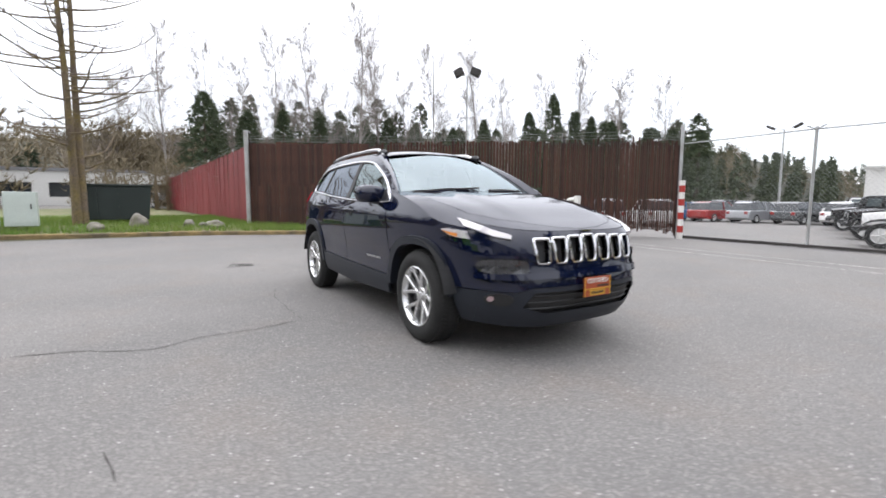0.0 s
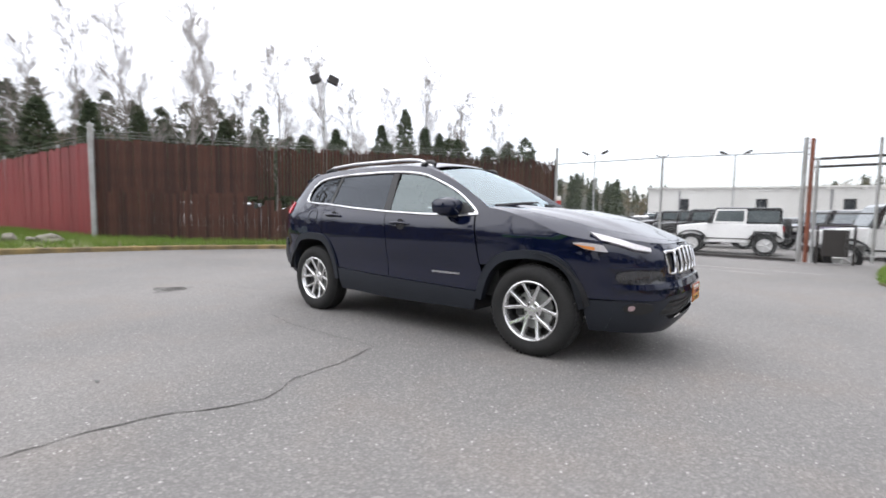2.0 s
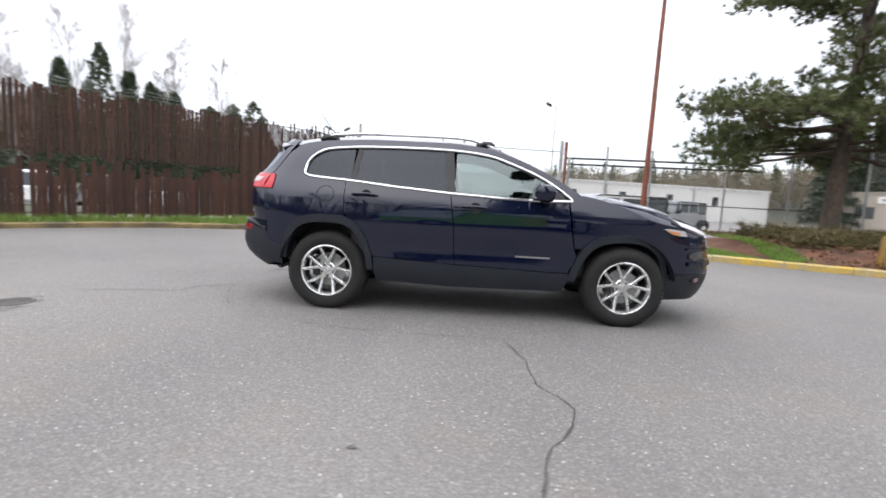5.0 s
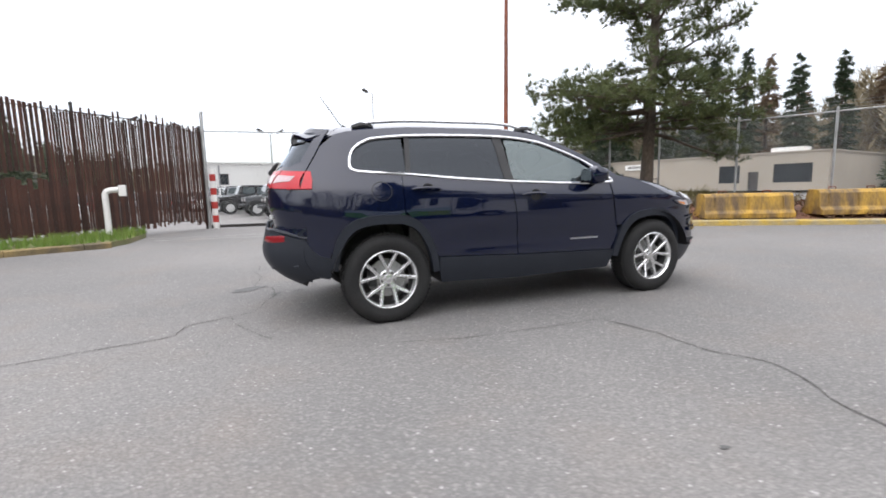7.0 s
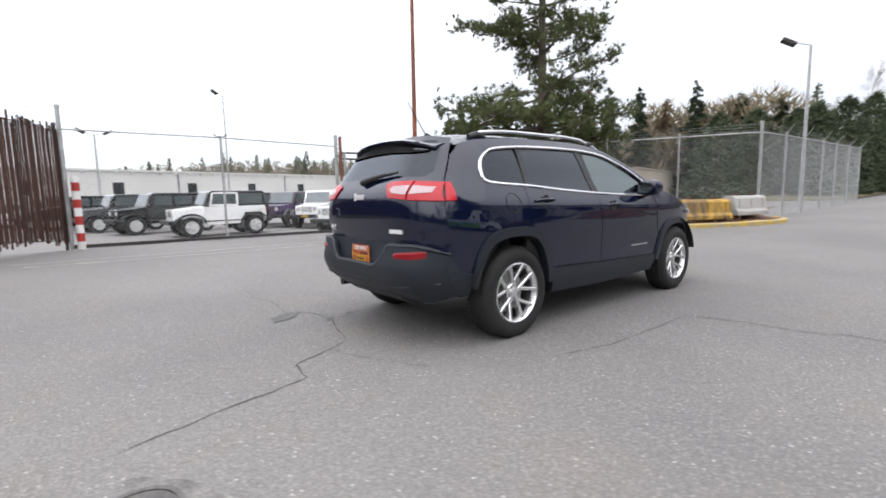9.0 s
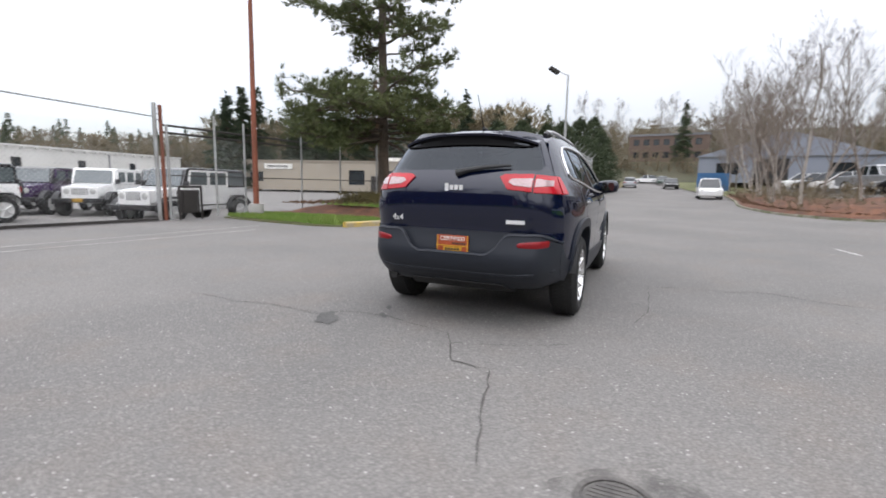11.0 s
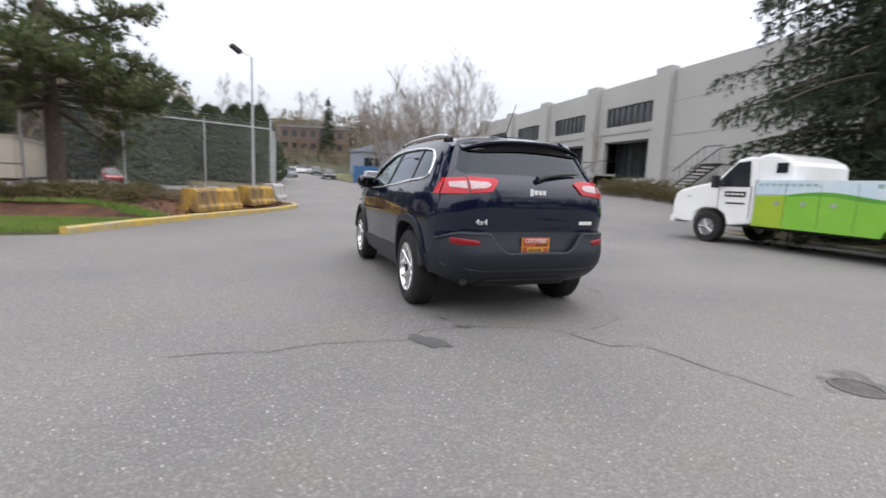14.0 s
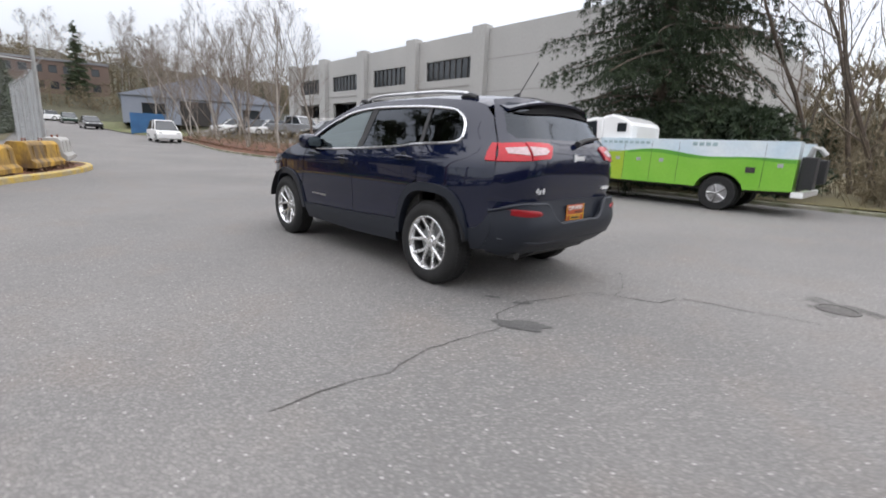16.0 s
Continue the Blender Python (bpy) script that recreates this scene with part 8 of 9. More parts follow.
def build_cabinets():
    c = thing("utility_cabinet", pose(-12.35, -6.1, .36, 0, 0, 95), "pale green and white utility cabinets", "utility cabinet")
    CAB = mat("cabinet_paint", (.52, .58, .54), .5, col2=(.45, .5, .46), mix=.6, big=1.2, var=.05)
    for u, w, h, d in ((-.9, .75, 1.25, .6), (0, .7, .95, .5)):
        s = Soup()
        s.box((u, 0, 0), (u + w, d, h))
        b = part("body", s, CAB, c, bevel=.02)
        s = Soup()
        s.box((u + .06, -.012, .1), (u + w - .06, 0, h - .08))
        part("door", s, CAB, b, bevel=.004)
        s = Soup()
        s.box((u + w - .14, -.035, h * .5), (u + w - .11, -.012, h * .5 + .14))
        part("handle", s, DARK_STEEL, b)
    d = thing("waste_container", pose(-14.9, -3.7, .42, 0, 0, 92), "dark green metal waste container beside the tree", "container")
    GREEN_D = mat("container_paint", (.018, .028, .026), .5, var=.2)
    s = Soup()
    s.prism([(-.9, 0), (.9, 0), (1.0, 1.15), (-1.0, 1.15)], 0, .95, lambda u, v, q: (u, q, v))
    part("body", s, GREEN_D, d, bevel=.02)
    s = Soup()
    s.box((-1.05, -.05, 1.15), (1.05, 1.0, 1.22))
    part("lid", s, GREEN_D, d, bevel=.02)
    for u in (-.6, 0, .6):
        s = Soup()
        s.box((u - .04, -.03, .05), (u + .04, .0, 1.1))
        part("rib", s, GREEN_D, d)


build_cabinets()
ROCK = mat("rock", (.22, .20, .18), .9, col2=(.12, .12, .07), mix=.8, big=4, fine=30, var=.25, bump=.6)
for i, (x, y, sx, sz) in enumerate(((-13.0, -3.1, .32, .36), (-12.3, -.95, .38, .17), (-12.6, -1.7, .22, .2), (-12.0, -4.1, .26, .18), (-12.5, -1.3, .16, .1))):
    bm = bmesh.new()
    bmesh.ops.create_icosphere(bm, subdivisions=3, radius=1)
    for v in bm.verts:
        n = noise.noise(v.co * 1.3 + Vector((i * 7, 0, 0)))
        v.co *= 1 + .35 * n
        v.co = Vector((v.co.x * sx, v.co.y * sx * .8, max(v.co.z, -.4) * sz))
    me = bpy.data.meshes.new("rock")
    bm.to_mesh(me)
    bm.free()
    me.materials.append(ROCK)
    ob = new("rock", me)
    ob.location = (x, y, ground_z(x, y) + .18)
    tagged(ob, "weathered grey rock on the grass verge", "rock", "rocks on the verge")


# ---- parked vehicles ----
def simple_wheel(parent, x, y, z, out, rad, width, rim=.62, alloy=None):
    s = Soup()
    s.lathe([(rad * .6, -width / 2), (rad * .95, -width / 2), (rad, -width / 2 + .03), (rad, width / 2 - .03), (rad * .95, width / 2), (rad * rim, width / 2 - .005)], (x, y, z), (0, out, 0), 24)
    w = part("wheel", s, TYRE, parent, shade=True, fix=False)
    s = Soup()
    s.lathe([(rad * rim, width / 2 - .005), (rad * rim * .9, width / 2 - .03), (rad * .2, width / 2 - .02), (0, width / 2 - .015)], (x, y, z), (0, out, 0), 20)
    for k in range(5):
        a = 6.283 * k / 5
        s.tube([(x, y + out * (width / 2 - .012), z), (x + math.cos(a) * rad * rim * .95, y + out * (width / 2 - .012), z + math.sin(a) * rad * rim * .95)], rad * .075, 4)
    part("rim", s, alloy or ALLOY_PLAIN, w, shade=True, fix=False)
    return w


def off_roader(x, y, turn, paint, top, wb, label, tag=False):
    """Boxy off-road car with separate wings; local +x is forward."""
    root = thing("off_road_car", pose(x, y, ground_z(x, y) + 0.0, 0, 0, turn), label, "car", "off-road cars in the lot")
    f, b = wb / 2, -wb / 2
    put = lambda u, v, d: (u, d, v)
    s = Soup()
    s.prism([(f - .42, .45), (f - .50, 1.18), (b - .50, 1.20), (b - .56, .58), (b - .42, .52), (b - .36, .92), (b + .36, .92), (b + .46, .48)], -.76, .76, put)
    part("tub", s, paint, root, bevel=.03)
    s = Soup()
    vs = [(f + .52, -.56, .72), (f + .52, .56, .72), (f + .52, .54, 1.10), (f + .52, -.54, 1.10), (f - .55, -.72, .72), (f - .55, .72, .72), (f - .55, .70, 1.22), (f - .55, -.70, 1.22)]
    s.add(vs, [(0, 1, 2, 3), (4, 7, 6, 5), (0, 4, 5, 1), (1, 5, 6, 2), (2, 6, 7, 3), (3, 7, 4, 0)])
    part("hood", s, paint, root, bevel=.04)
    g = Soup()
    g.box((f + .50, -.58, .66), (f + .56, .58, 1.10))
    gr = part("grille", g, paint, root, bevel=.02)
    for k in range(7):
        s = Soup()
        s.box((f + .558, -.25 + .077 * k, .80), (f + .564, -.215 + .077 * k, 1.05))
        part("slot", s, DARK_STEEL, gr)
    for sg in (-1, 1):
        s = Soup()
        s.lathe([(.10, 0), (.09, .03), (0, .04)], (f + .555, sg * .42, .93), (1, 0, 0), 16)
        part("head_lamp", s, CLEAR_FAR, root, fix=False)
        for cx in (f, b):
            s = Soup()
            arc = [(cx + .60 * math.cos(a), .42 + .52 * math.sin(a)) for a in np.linspace(math.pi * .93, .07, 9)]
            arc = [(min(max(u, cx - .52), cx + .56), min(v, .93)) for u, v in arc]
            s.v = [(u, sg * d, v) for u, v in arc for d in (.74, .93)] + [(u, sg * .93, v - .07) for u, v in arc]
            n = len(arc)
            s.f = [(2 * i, 2 * i + 1, 2 * i + 3, 2 * i + 2) for i in range(n - 1)] + [(2 * i + 1, 2 * n + i, 2 * n + i + 1, 2 * i + 3) for i in range(n - 1)]
            s.m = [0] * len(s.f)
            part("wing_flare", s, BLACK_PLASTIC, root)
            simple_wheel(root, cx, sg * .80, .40, sg, .40, .25)
        # side glass in the hard top
        x0, x1 = b - .46, f - .72
        nwin = 2 if wb < 2.6 else 3
        for k in range(nwin):
            u0, u1 = x0 + (x1 - x0) * k / nwin + .06, x0 + (x1 - x0) * (k + 1) / nwin - .05
            s = Soup()
            s.prism([(u0, 1.27), (u1, 1.27), (u1 - (.10 if k == nwin - 1 else 0), 1.70), (u0, 1.70)], sg * .735, sg * .745, put)
            part("side_window", s, GLASS_MID_SKY, root)
            if k or top is paint:
                s = Soup()
                lean = .10 if k == nwin - 1 else 0
                for a_, b_ in (((u0 - .07, 1.19), (u1 + .07, 1.28)), ((u0 - .07, 1.69), (u1 + .02 - lean, 1.755)), ((u0 - .085, 1.27), (u0 + .005, 1.70))):
                    s.box((a_[0], min(sg * .738, sg * .758), a_[1]), (b_[0], max(sg * .738, sg * .758), b_[1]))
                s.tube([(u1 + .025, sg * .748, 1.25), (u1 + .025 - lean, sg * .748, 1.72)], .036, 6)
                part("door_frame", s, paint, root)
        s = Soup()
        s.box((f - .62, sg * .80 - .05, 1.22), (f - .55, sg * .80 + .12, 1.40)) if sg > 0 else s.box((f - .62, -.92, 1.22), (f - .55, -.75, 1.40))
        part("mirror", s, BLACK_PLASTIC, root, bevel=.02)
        s = Soup()
        s.box((b - .585, sg * .66 - .06, .92), (b - .54, sg * .66 + .06, 1.12))
        part("tail_lamp", s, RED_CAR, root)
        s = Soup()
        s.box((b - .1, sg * .765, .60), (f - .45, sg * .765 + sg * .012, .64))
        part("door_line", s, DARK_STEEL, root)
    s = Soup()
    s.prism([(b - .50, 1.20), (f - .50, 1.19), (f - .72, 1.76), (f - .85, 1.82), (b - .42, 1.82), (b - .50, 1.72)], -.73, .73, put)
    part("hard_top", s, top, root, bevel=.04)
    s = Soup()
    vs = [(f - .505, -.66, 1.24), (f - .505, .66, 1.24), (f - .705, .62, 1.74), (f - .705, -.62, 1.74)]
    s.add(vs + [(v[0] + .012, v[1], v[2] + .004) for v in vs], [(4, 5, 6, 7), (0, 3, 2, 1), (0, 1, 5, 4), (2, 3, 7, 6), (1, 2, 6, 5), (0, 4, 7, 3)])
    part("windscreen", s, GLASS_SKY, root)
    for u in (f + .66, b - .66):
        s = Soup()
        s.box((u - .10, -.80, .52), (u + .10, .80, .68))
        part("bumper", s, BLACK_PLASTIC, root, bevel=.03)
    s = Soup()
    s.lathe([(.15, -.11), (.36, -.11), (.39, -.06), (.39, .06), (.36, .11), (.15, .11), (0, .09)], (b - .68, .08, 1.03), (-1, 0, 0), 24)
    part("spare_wheel", s, TYRE, root, shade=True, fix=False)
    if tag:
        s = Soup()
        s.box((f + .765, -.17, .55), (f + .775, .17, .68))
        part("dealer_tag", s, YELLOW, root, "bright yellow dealer tag")
    return root


CLEAR_FAR = mat("lamp_glass", (.6, .6, .58), .15, .2, var=.1, bump=0)
# windscreens paler than plain glass: the sky's reflection is put into the colour
GLASS_SKY = mat("screen_glass", (.10, .12, .13), .06, var=.05, bump=0, spec=.9)


def hatch_car(x, y, turn, paint, length, height, label, group="", name="parked_car", high=False):
    """Rounded everyday car; local +x is forward."""
    root = thing(name, pose(x, y, ground_z(x, y), 0, 0, turn), label, "car", group)
    L, H = length / 2, height
    belt = H * (.60 if not high else .58)
    lower = [(-L, .38), (-L + .03, belt - .05), (-L + .18, belt), (L * .42, belt - .02), (L * .86, belt * .86), (L, belt * .66), (L - .02, .30), (L - .2, .22), (-L + .2, .24)]
    s = Soup()
    for d, k in ((-.86, .96), (-.80, 1.0), (.80, 1.0), (.86, .96)):
        for u, v in lower:
            s.v.append((u * k, d * (1 if abs(d) > .81 else 1.0), .26 + (v - .26) * (k if v > .5 else 1)))
    n = len(lower)
    s.f = [(i * n + j, i * n + (j + 1) % n, (i + 1) * n + (j + 1) % n, (i + 1) * n + j) for i in range(3) for j in range(n)] + [tuple(range(n)), tuple(3 * n + j for j in range(n - 1, -1, -1))]
    s.m = [0] * len(s.f)
    part("body", s, paint, root, bevel=.03)
    back = -L + (.10 if high else .35)
    cab = [(back, belt - .02), (back + .14, H - .10), (back + .42, H), (L * .10, H), (L * .22, H - .05), (L * .52, belt - .03)]
    s = Soup()
    s.prism(cab, -.66, .66, lambda u, v, d: (u, d * (1.18 if v < belt else .95), v))
    part("cabin", s, GLASS_FAR, root, bevel=.03)
    s = Soup()
    s.prism([(back + .12, H - .12), (back + .42, H + .012), (L * .12, H + .012), (L * .22, H - .06)], -.60, .60, lambda u, v, d: (u, d, v))
    part("roof", s, paint, root, bevel=.03)
    for sg in (-1, 1):
        for cx in (L * .63, -L * .62):
            simple_wheel(root, cx, sg * .78, .32, sg, .32, .2)
        s = Soup()
        s.box((L * .90, sg * .60 - .14, belt * .66), (L * .985, sg * .60 + .14, belt * .80))
        part("head_lamp", s, CLEAR_FAR, root, bevel=.02)
        s = Soup()
        s.box((-L - .01, sg * .64 - .12, belt * .72), (-L + .08, sg * .64 + .12, belt * .92))
        part("tail_lamp", s, RED_CAR, root, bevel=.02)
        s = Soup()
        s.tube([(L * .50, sg * .80, belt - .02), (L * .16, sg * .635, H - .02)], .03, 6)
        part("pillar", s, paint, root)
        s = Soup()
        s.tube([(-L * .12, sg * .80, belt - .02), (-L * .12, sg * .64, H - .01)], .03, 6)
        part("pillar", s, paint, root)
    return root


# the near rows of off-road cars behind the gate
off_roader(5.25, 12.75, 189.0, WHITE_CAR, BLACK_CAR, 2.95, "white four-door off-road car with a black hard top")
off_roader(0.75, 17.5, 183, WHITE_CAR, BLACK_CAR, 2.42, "white two-door off-road car with a black soft top")
for i, (x, y, p, lab) in enumerate(((-.6, 21.6, BLACK_CAR, "black"), (-2.0, 25.0, GREY_CAR, "dark grey"), (-3.4, 28.6, BLACK_CAR, "black"), (-4.8, 32.2, SILVER_CAR, "silver"), (-6.2, 35.8, WHITE_CAR, "white"))):
    off_roader(x, y, 192, p, BLACK_CAR, 2.42 if i % 2 else 2.95, lab + " off-road car with a black top")
off_roader(6.3, 19.0, 218, WHITE_CAR, WHITE_CAR, 2.95, "white off-road car with a yellow dealer tag", True)
off_roader(7.4, 16.6, 218, WHITE_CAR, BLACK_CAR, 2.95, "white off-road car with a yellow dealer tag", True)
off_roader(4.2, 23.3, 218, BLACK_CAR, BLACK_CAR, 2.95, "black off-road car with a black top")
off_roader(5.25, 21.15, 218, PURPLE_CAR, BLACK_CAR, 2.95, "dark purple off-road car with a black top")
off_roader(10.2, 18.6, 218, SILVER_CAR, BLACK_CAR, 2.95, "silver off-road car with a black top")

# long rows further off
cols = [WHITE_CAR, SILVER_CAR, GREY_CAR, BLACK_CAR, WHITE_CAR, RED_CAR, SILVER_CAR, BLUE_CAR, WHITE_CAR, GREY_CAR]
names = ["white", "silver", "dark grey", "black", "white", "dark red", "silver", "blue", "white", "dark grey"]
rr = rng(88)
for k in range(12):
    j = rr.randrange(10)
    hatch_car(-24 + 2.7 * k, 46 - .9 * k + rr.uniform(-.3, .3), 80 + rr.uniform(-4, 4), cols[j], 4.5, rr.choice((1.45, 1.5, 1.7)), names[j] + " parked car in the far row", "far row of parked cars", high=rr.random() > .5)
for k in range(9):
    j = rr.randrange(10)
    hatch_car(-34 + 2.8 * k, 58 + rr.uniform(-.3, .3), 85, cols[j], 4.5, rr.choice((1.45, 1.7)), names[j] + " parked car in the last row", "far row of parked cars", high=rr.random() > .5)
for k in range(6):
    j = rr.randrange(10)
    hatch_car(-17.0 + 2.6 * k, 33.5 + .5 * k, 82, cols[(j + k) % 10], 4.6, 1.5, names[(j + k) % 10] + " parked car beyond the slatted fence", "far row of parked cars")
for k in range(8):
    j = (0, 1, 4, 0, 2, 8, 1, 0)[k]
    hatch_car(-25.0 + 1.75 * k, 8.5 + 2.1 * k, 140, cols[j], 4.5, 1.6, names[j] + " parked car close behind the slatted fence", "cars close behind the slatted fence", high=k % 2 == 0)
for i, (x, y, p, lab, tn) in enumerate(((39.2, -6.4, WHITE_CAR, "white", 178), (64.0, -4.6, BLACK_CAR, "black", 182), (66, .6, SILVER_CAR, "silver", 2), (79, -4.0, GREEN_CAR, "dark green", 180), (85, -1.5, WHITE_CAR, "white", 95))):
    hatch_car(x, y, tn, p, 4.3, 1.7 if i == 0 else 1.45, lab + (" delivery van" if i == 0 else " car") + " parked along the hill road", high=i == 0, name="parked_van" if i == 0 else "parked_car")
for i, (x, y, j) in enumerate(((39.6, -15.6, 0), (42.4, -15.4, 3), (45.2, -15.2, 0), (48.0, -15.0, 4), (30.4, -16.4, 3))):
    hatch_car(x, y, 80, cols[j], 4.5, 1.5, names[j] + " car parked before the office", "cars before the office", high=i % 2 == 0)
for i, (x, y, j) in enumerate(((-48, -5, 0), (-48, -2, 3), (-47, 1, 0), (-47, 4, 1))):
    hatch_car(x, y, 5, cols[j], 4.5, 1.5, names[j] + " car parked across the street", "cars across the street")
for i, (x, y, j) in enumerate(((50.0, 18.0, 5), (54.0, 19.5, 3), (58.0, 20.0, 1))):
    hatch_car(x, y, 200, cols[j], 4.5, 1.5, names[j] + " car parked behind the road fence", "cars behind the road fence")


def pickup(x, y, turn):
    root = thing("pickup_truck", pose(x, y, ground_z(x, y), 0, 0, turn), "silver crew-cab pickup truck", "pickup truck")
    put = lambda u, v, d: (u, d, v)
    s = Soup()
    s.prism([(-2.8, .55), (-2.8, 1.15), (1.2, 1.18), (2.4, 1.12), (2.85, 1.0), (2.9, .5), (2.6, .42), (-2.6, .45)], -.95, .95, put)
    part("body", s, SILVER_CAR, root, bevel=.04)
    s = Soup()
    s.prism([(-.75, 1.16), (-.62, 1.78), (.65, 1.82), (1.35, 1.18)], -.80, .80, put)
    part("cabin", s, GLASS_FAR, root, bevel=.04)
    s = Soup()
    s.prism([(-.66, 1.74), (-.55, 1.85), (.6, 1.87), (.75, 1.78)], -.76, .76, put)
    part("roof", s, SILVER_CAR, root, bevel=.03)
    for u0, u1 in ((-.75, -.62), (.12, .22), (1.25, 1.38)):
        for sg in (-1, 1):
            s = Soup()
            s.tube([((u0 + u1) / 2, sg * .88, 1.16), ((u0 + u1) / 2 - (.55 if u0 > 1 else 0), sg * .79, 1.8)], .05, 6)
            part("pillar", s, SILVER_CAR, root)
    for sg in (-1, 1):
        for cx in (1.85, -1.75):
            simple_wheel(root, cx, sg * .86, .40, sg, .40, .26)
    s = Soup()
    s.box((-2.72, -.80, 1.0), (-.80, .80, 1.16))
    part("bed_liner", s, BLACK_PLASTIC, root)


pickup(34.9, -15.9, 196)


DULL_ALLOY = mat("dull_alloy", (.48, .48, .48), .35, .8, col2=(.26, .255, .25), mix=.8, big=6, fine=40, var=.15)


def build_truck():
    """Service truck: van nose with a white cab, and a long utility body wrapped in green."""
    root = thing("service_truck", pose(0, -8.22, 0, 0, 0, 0.6), "white van-nosed service truck with a green wrapped utility body", "truck")
    GREEN = mat("wrap_green", (.17, .44, .035), .35, col2=(.24, .50, .06), mix=.9, big=.7, fine=20, var=.05, coat=.4, bump=0)
    HILL_GREEN = mat("wrap_hill", (.085, .30, .03), .35, col2=(.13, .38, .04), mix=.9, big=1.2, fine=20, var=.08, coat=.4, bump=0)
    PRINT_GREY = mat("wrap_print", (.34, .46, .48), .35, var=.08, coat=.4, bump=0)
    LIME = mat("wrap_lime", (.34, .46, .03), .35, col2=(.26, .44, .04), mix=.9, big=.8, fine=20, var=.05, coat=.4, bump=0)
    SKYB = mat("wrap_sky", (.52, .63, .70), .35, col2=(.72, .76, .77), mix=.9, big=1.1, fine=15, var=.05, coat=.4, bump=0)
    W = 2.05
    put = lambda u, v, d: (u, -d, v)
    # cab and hood
    cab = [(2.02, .55), (2.02, 2.08), (2.25, 2.10), (2.48, 2.05), (3.06, 1.52), (3.60, 1.42), (4.02, 1.32), (4.20, 1.20), (4.27, 1.00), (4.28, .75), (4.26, .50), (3.62, .46), (3.55, .72), (3.35, .86), (2.95, .86), (2.72, .72), (2.62, .46)]
    s = Soup()
    s.prism(cab, .04, W - .04, put)
    part("cab", s, WHITE_CAR, root, bevel=.05)
    s = Soup()
    s.prism([(1.24, 1.50), (1.25, 1.88), (1.32, 1.98), (1.55, 2.10), (1.80, 2.17), (2.06, 2.12), (2.06, 1.50)], .10, W - .10, put)
    cap = part("sleeper_cap", s, WHITE_CAR, root, "white raised cap behind the cab", bevel=.06)
    s = Soup()
    s.prism([(1.38, 1.72), (1.62, 1.72), (1.62, 1.94), (1.38, 1.94)], .085, .1, put)
    part("cap_window", s, GLASS_FAR, cap)
    for d in (.028, W - .04):
        s = Soup()
        s.prism([(2.14, 1.40), (2.98, 1.40), (3.00, 1.47), (2.50, 1.97), (2.18, 2.0)], d, d + .012, put)
        part("side_window", s, GLASS_FAR, root)
    s = Soup()
    vs = [(3.00, -.15, 1.53), (3.00, -W + .15, 1.53), (2.54, -W + .2, 2.04), (2.54, -.2, 2.04)]
    s.add(vs + [(v[0] + .015, v[1], v[2] + .012) for v in vs], [(4, 5, 6, 7), (0, 3, 2, 1), (0, 1, 5, 4), (2, 3, 7, 6), (1, 2, 6, 5), (0, 4, 7, 3)])
    part("windscreen", s, GLASS_SKY, root)
    s = Soup()
    s.prism([(2.08, .66), (2.085, 1.40), (2.08, 1.40)], .03, .036, put)
    for u in (2.10, 2.92):
        s.box((u, -.042, .62), (u + .012, -.036, 1.42))
    part("door_seam", s, DARK_STEEL, root)
    s = Soup()
    s.box((2.22, -.038, 1.16), (2.75, -.028, 1.29))
    sg_ = part("door_sign", s, DARK_STEEL, root, "dark printed sign on the door")
    s = Soup()
    for i in range(4):
        s.box((2.26 + .12 * i, -.028, 1.205), (2.35 + .12 * i, -.022, 1.245))
    part("text_bars", s, WHITE_PAINT, sg_)
    s = Soup()
    s.box((2.22, -.034, .99), (2.70, -.028, 1.03))
    part("text_bars", s, GREY_CAR, root)
    s = Soup()
    s.tube([(2.78, -.02, 1.46), (2.86, .12, 1.48)], .02, 6)
    m = part("mirror_arm", s, BLACK_PLASTIC, root)
    s = Soup()
    s.box((2.80, .10, 1.36), (2.90, .30, 1.66))
    part("mirror", s, BLACK_PLASTIC, m, bevel=.03)
    s = Soup()
    s.box((4.20, -W + .1, .42), (4.40, -.1, .62))
    part("bumper", s, WHITE_CAR, root, bevel=.04)
    s = Soup()
    s.box((4.24, -W + .45, .74), (4.30, -.45, 1.02))
    part("grille", s, BLACK_PLASTIC, root)
    for d in (.12, W - .32):
        s = Soup()
        s.box((4.20, -d - .22, .78), (4.29, -d, 1.0))
        part("head_lamp", s, CLEAR_FAR, root, bevel=.02)
    s = Soup()
    s.box((3.7, -.036, 1.12), (3.82, -.028, 1.15))
    part("fender_badge", s, GALV, root)
    # utility body, with the wheel opening cut and a wavy colour edge
    x0, x1, zb, zt = -2.32, 2.0, .52, 1.56
    arch = [(-.95 + .50 * math.cos(a), .42 + .44 * math.sin(a)) for a in np.linspace(0.2, math.pi - .2, 13)]
    edge = lambda u: 1.24 + .055 * math.sin(1.5 * u + .6) + .03 * math.sin(3.1 * u)
    us = np.linspace(x0, x1, 40)
    wave = [(u, edge(u)) for u in us]
    low = [(x0, zb + .02)] + [p for p in arch[::-1]] + [(1.30, zb), (1.30, edge(1.30))] + [p for p in wave[::-1] if p[0] < 1.29] 
    for side in (0, 1):
        a, b = (0, .42) if side == 0 else (W - .42, W)
        nm = part("side_box", (lambda s: (s.prism(low, a, b, put), s)[1])(Soup()), GREEN, root, "green wrapped side lockers")
        s = Soup()
        s.prism([(1.306, zb), (x1, zb), (x1, 1.27), (1.306, edge(1.306))], a, b, put)
        part("front_locker", s, LIME, nm, "lime green front locker")
        s = Soup()
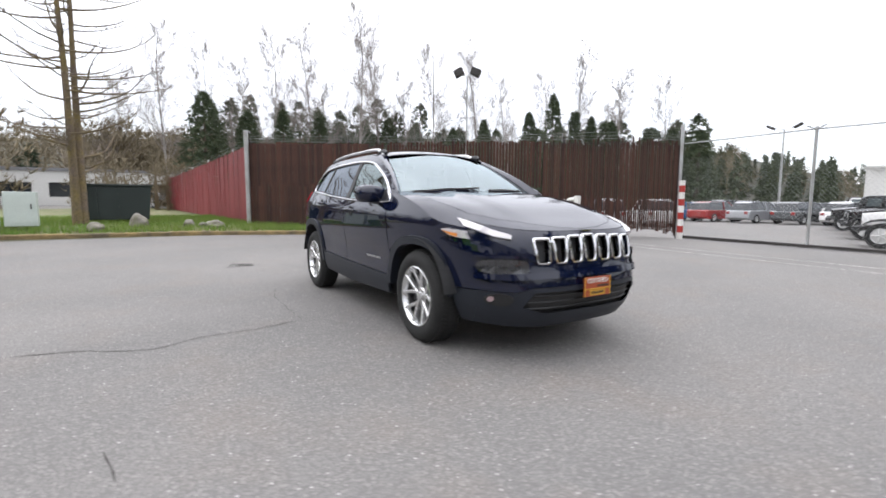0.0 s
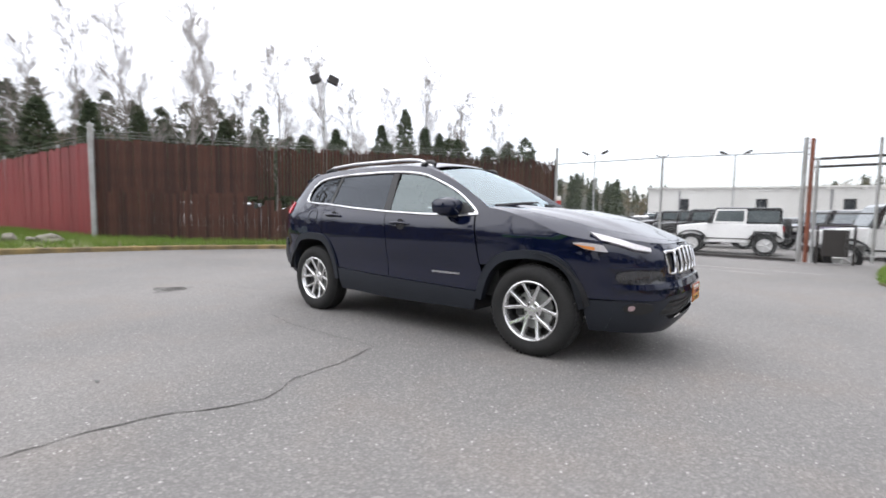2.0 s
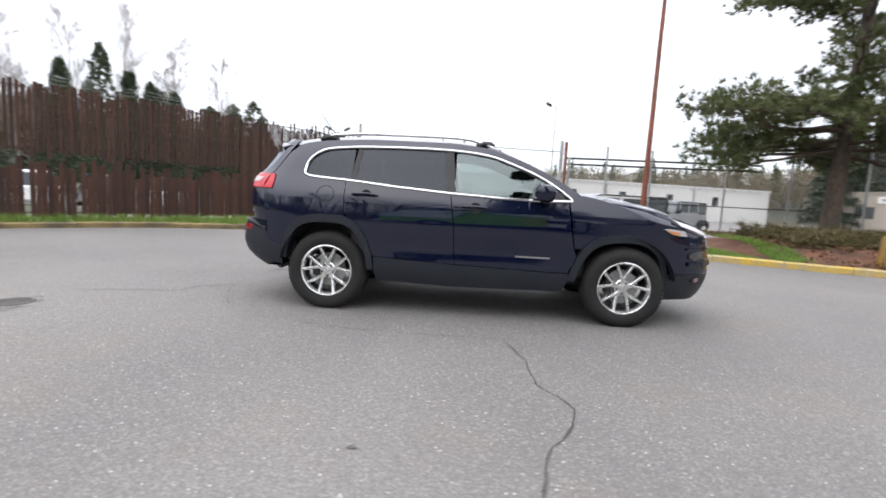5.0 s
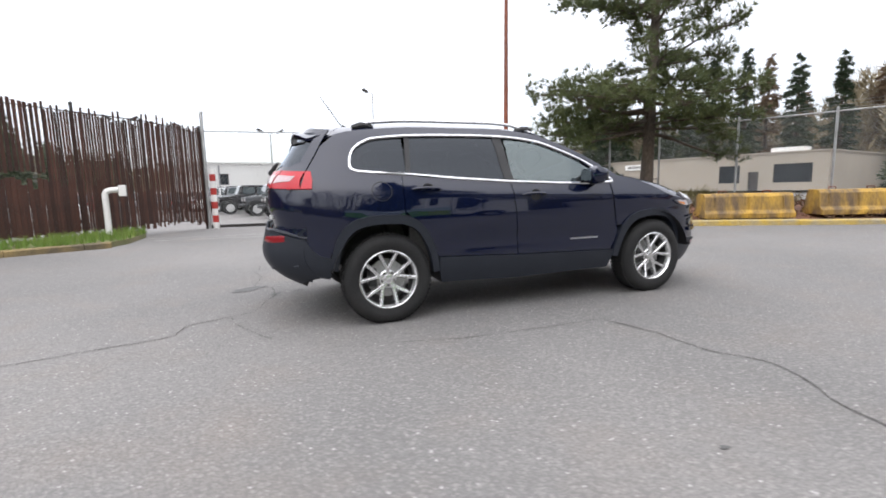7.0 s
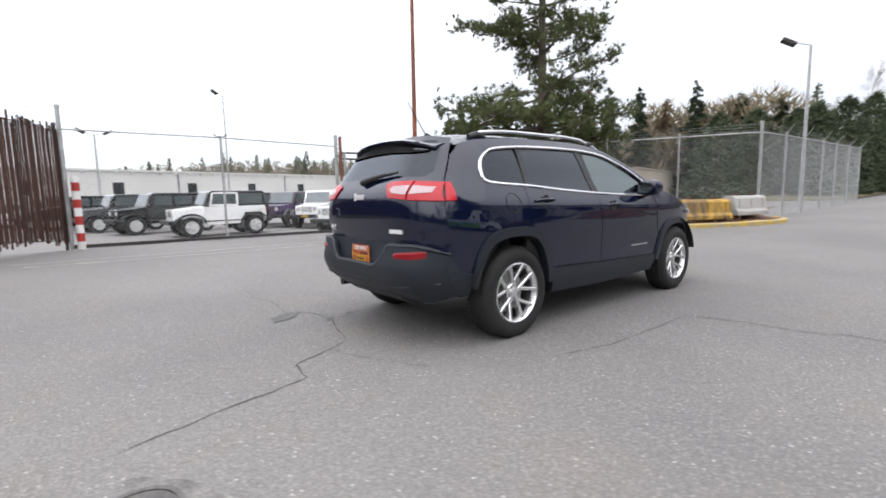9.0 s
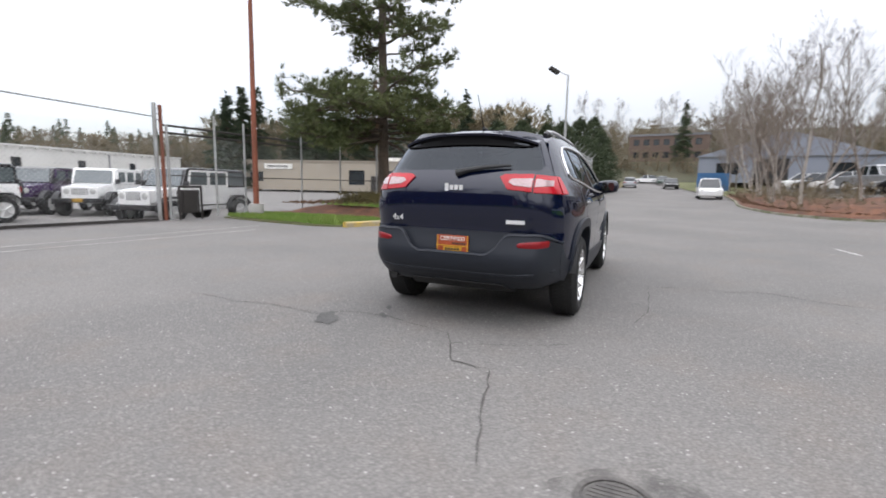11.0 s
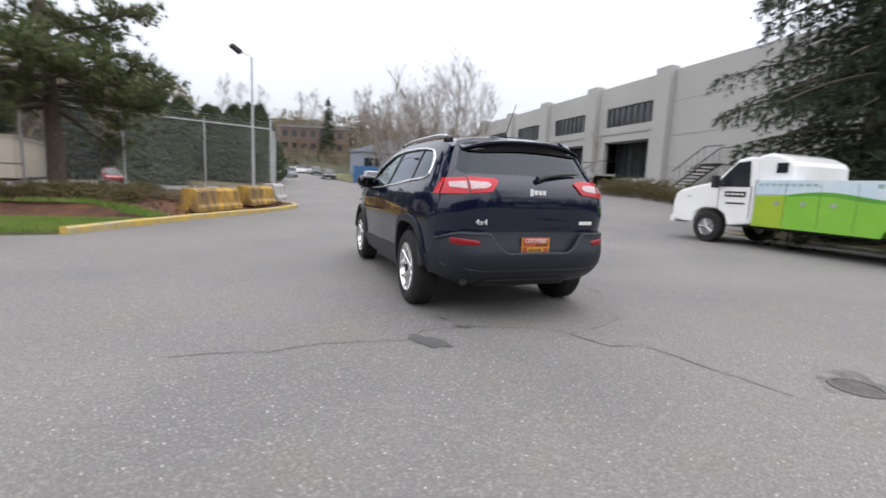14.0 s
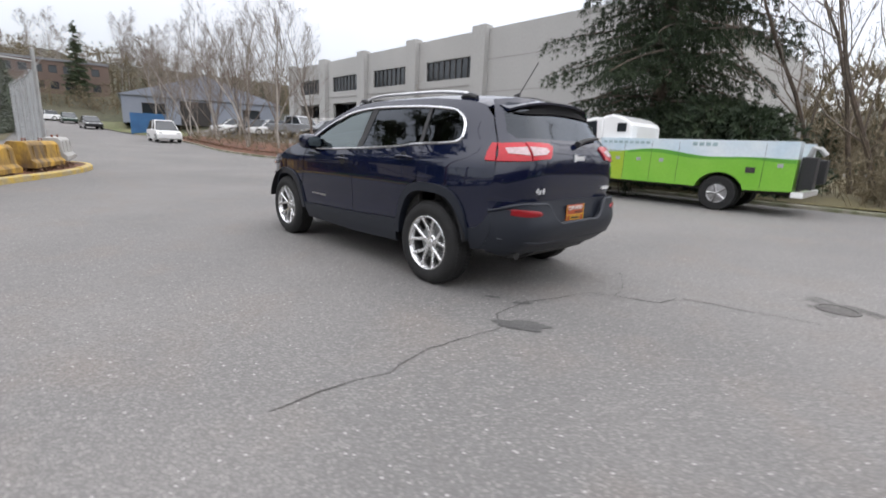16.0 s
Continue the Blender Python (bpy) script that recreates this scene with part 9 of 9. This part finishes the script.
        s.prism([p for p in wave] + [(x1, zt), (x0, zt)], a, b, put)
        part("upper_band", s, SKYB, nm, "pale blue upper band")
        hill = Soup()
        top_ = [(u, edge(u)) for u in us if u < 1.29]
        low_ = [(u, edge(u) - .045 - .05 * (.5 + .5 * math.sin(2.3 * u + 1.2))) for u in us if u < 1.29]
        hill.prism(top_ + low_[::-1], *((-.004, -.0005) if side == 0 else (W + .0005, W + .004)), put)
        part("hill_band", hill, HILL_GREEN, nm, "darker green printed hills")
        bars = Soup()
        for k in range(9):
            bars.prism([(1.9 - .14 * k, 1.43), (1.80 - .14 * k, 1.43), (1.80 - .14 * k, 1.49), (1.9 - .14 * k, 1.49)], *((-.004, -.0005) if side == 0 else (W + .0005, W + .004)), put)
        for k in range(4):
            bars.prism([(-.30 - .14 * k, 1.42), (-.40 - .14 * k, 1.42), (-.40 - .14 * k, 1.50), (-.30 - .14 * k, 1.50)], *((-.004, -.0005) if side == 0 else (W + .0005, W + .004)), put)
        part("text_bars", bars, PRINT_GREY, nm)
        f = .0 if side == 0 else W
        o = .004 if side == 0 else -.004
        for u in (1.30, .62, -.02, -1.75):
            s = Soup()
            s.box((u - .003, -f, zb + .05), (u + .003, -f + o * 1.2, zt - .06))
            part("locker_seam", s, DARK_STEEL, nm)
        for u in (1.46, .92, .36, -2.05):
            s = Soup()
            s.box((u - .05, -f - abs(o) * 0, 1.02), (u + .05, -f + o * 3, 1.10))
            part("latch", s, GALV, nm)
        s = Soup()
        s.box((-1.62, -f, .88), (-1.44, -f + o * 3, 1.0))
        part("fuel_hatch", s, DARK_STEEL, nm)
    s = Soup()
    s.box((x0, -W + .42, .62), (x1, -.42, .90))
    part("bed", s, DARK_STEEL, root)
    s = Soup()
    s.box((x1 - .04, -W, .60), (x1, 0, zt))
    part("bulkhead", s, WHITE_CAR, root)
    s = Soup()
    s.box((x0 - .02, -W + .42, .60), (x0 + .04, -.42, 1.2))
    part("tail_board", s, WHITE_CAR, root)
    for k, (u, h0, h1, d0, d1) in enumerate(((-2.62, .60, 1.26, .15, .55), (-2.70, .70, 1.22, .9, 1.3))):
        s = Soup()
        s.box((u, -d1, h0), (u + .26, -d0, h1))
        part("hose_box", s, BLACK_PLASTIC, root, bevel=.03)
    s = Soup()
    s.box((-2.52, -W + .05, .42), (-2.30, -.05, .54))
    part("rear_bumper", s, WHITE_CAR, root, bevel=.02)
    s = Soup()
    s.tube([(-2.45, -.35, 1.25), (-2.5, -.35, 1.45), (-2.62, -.35, 1.42), (-2.72, -.35, 1.30)], .05, 8)
    part("hose_arm", s, GALV, root)
    s = Soup()
    s.box((-2.2, -1.45, .42), (4.0, -.6, .60))
    part("chassis", s, DARK_STEEL, root)
    for sx, out, d in ((3.15, 1, .12), (3.15, -1, W - .12), (-.95, 1, .12), (-.95, -1, W - .12), (-.95, 1, .44), (-.95, -1, W - .44)):
        simple_wheel(root, sx, -d, .385, out, .385, .24, .56, DULL_ALLOY)


build_truck()
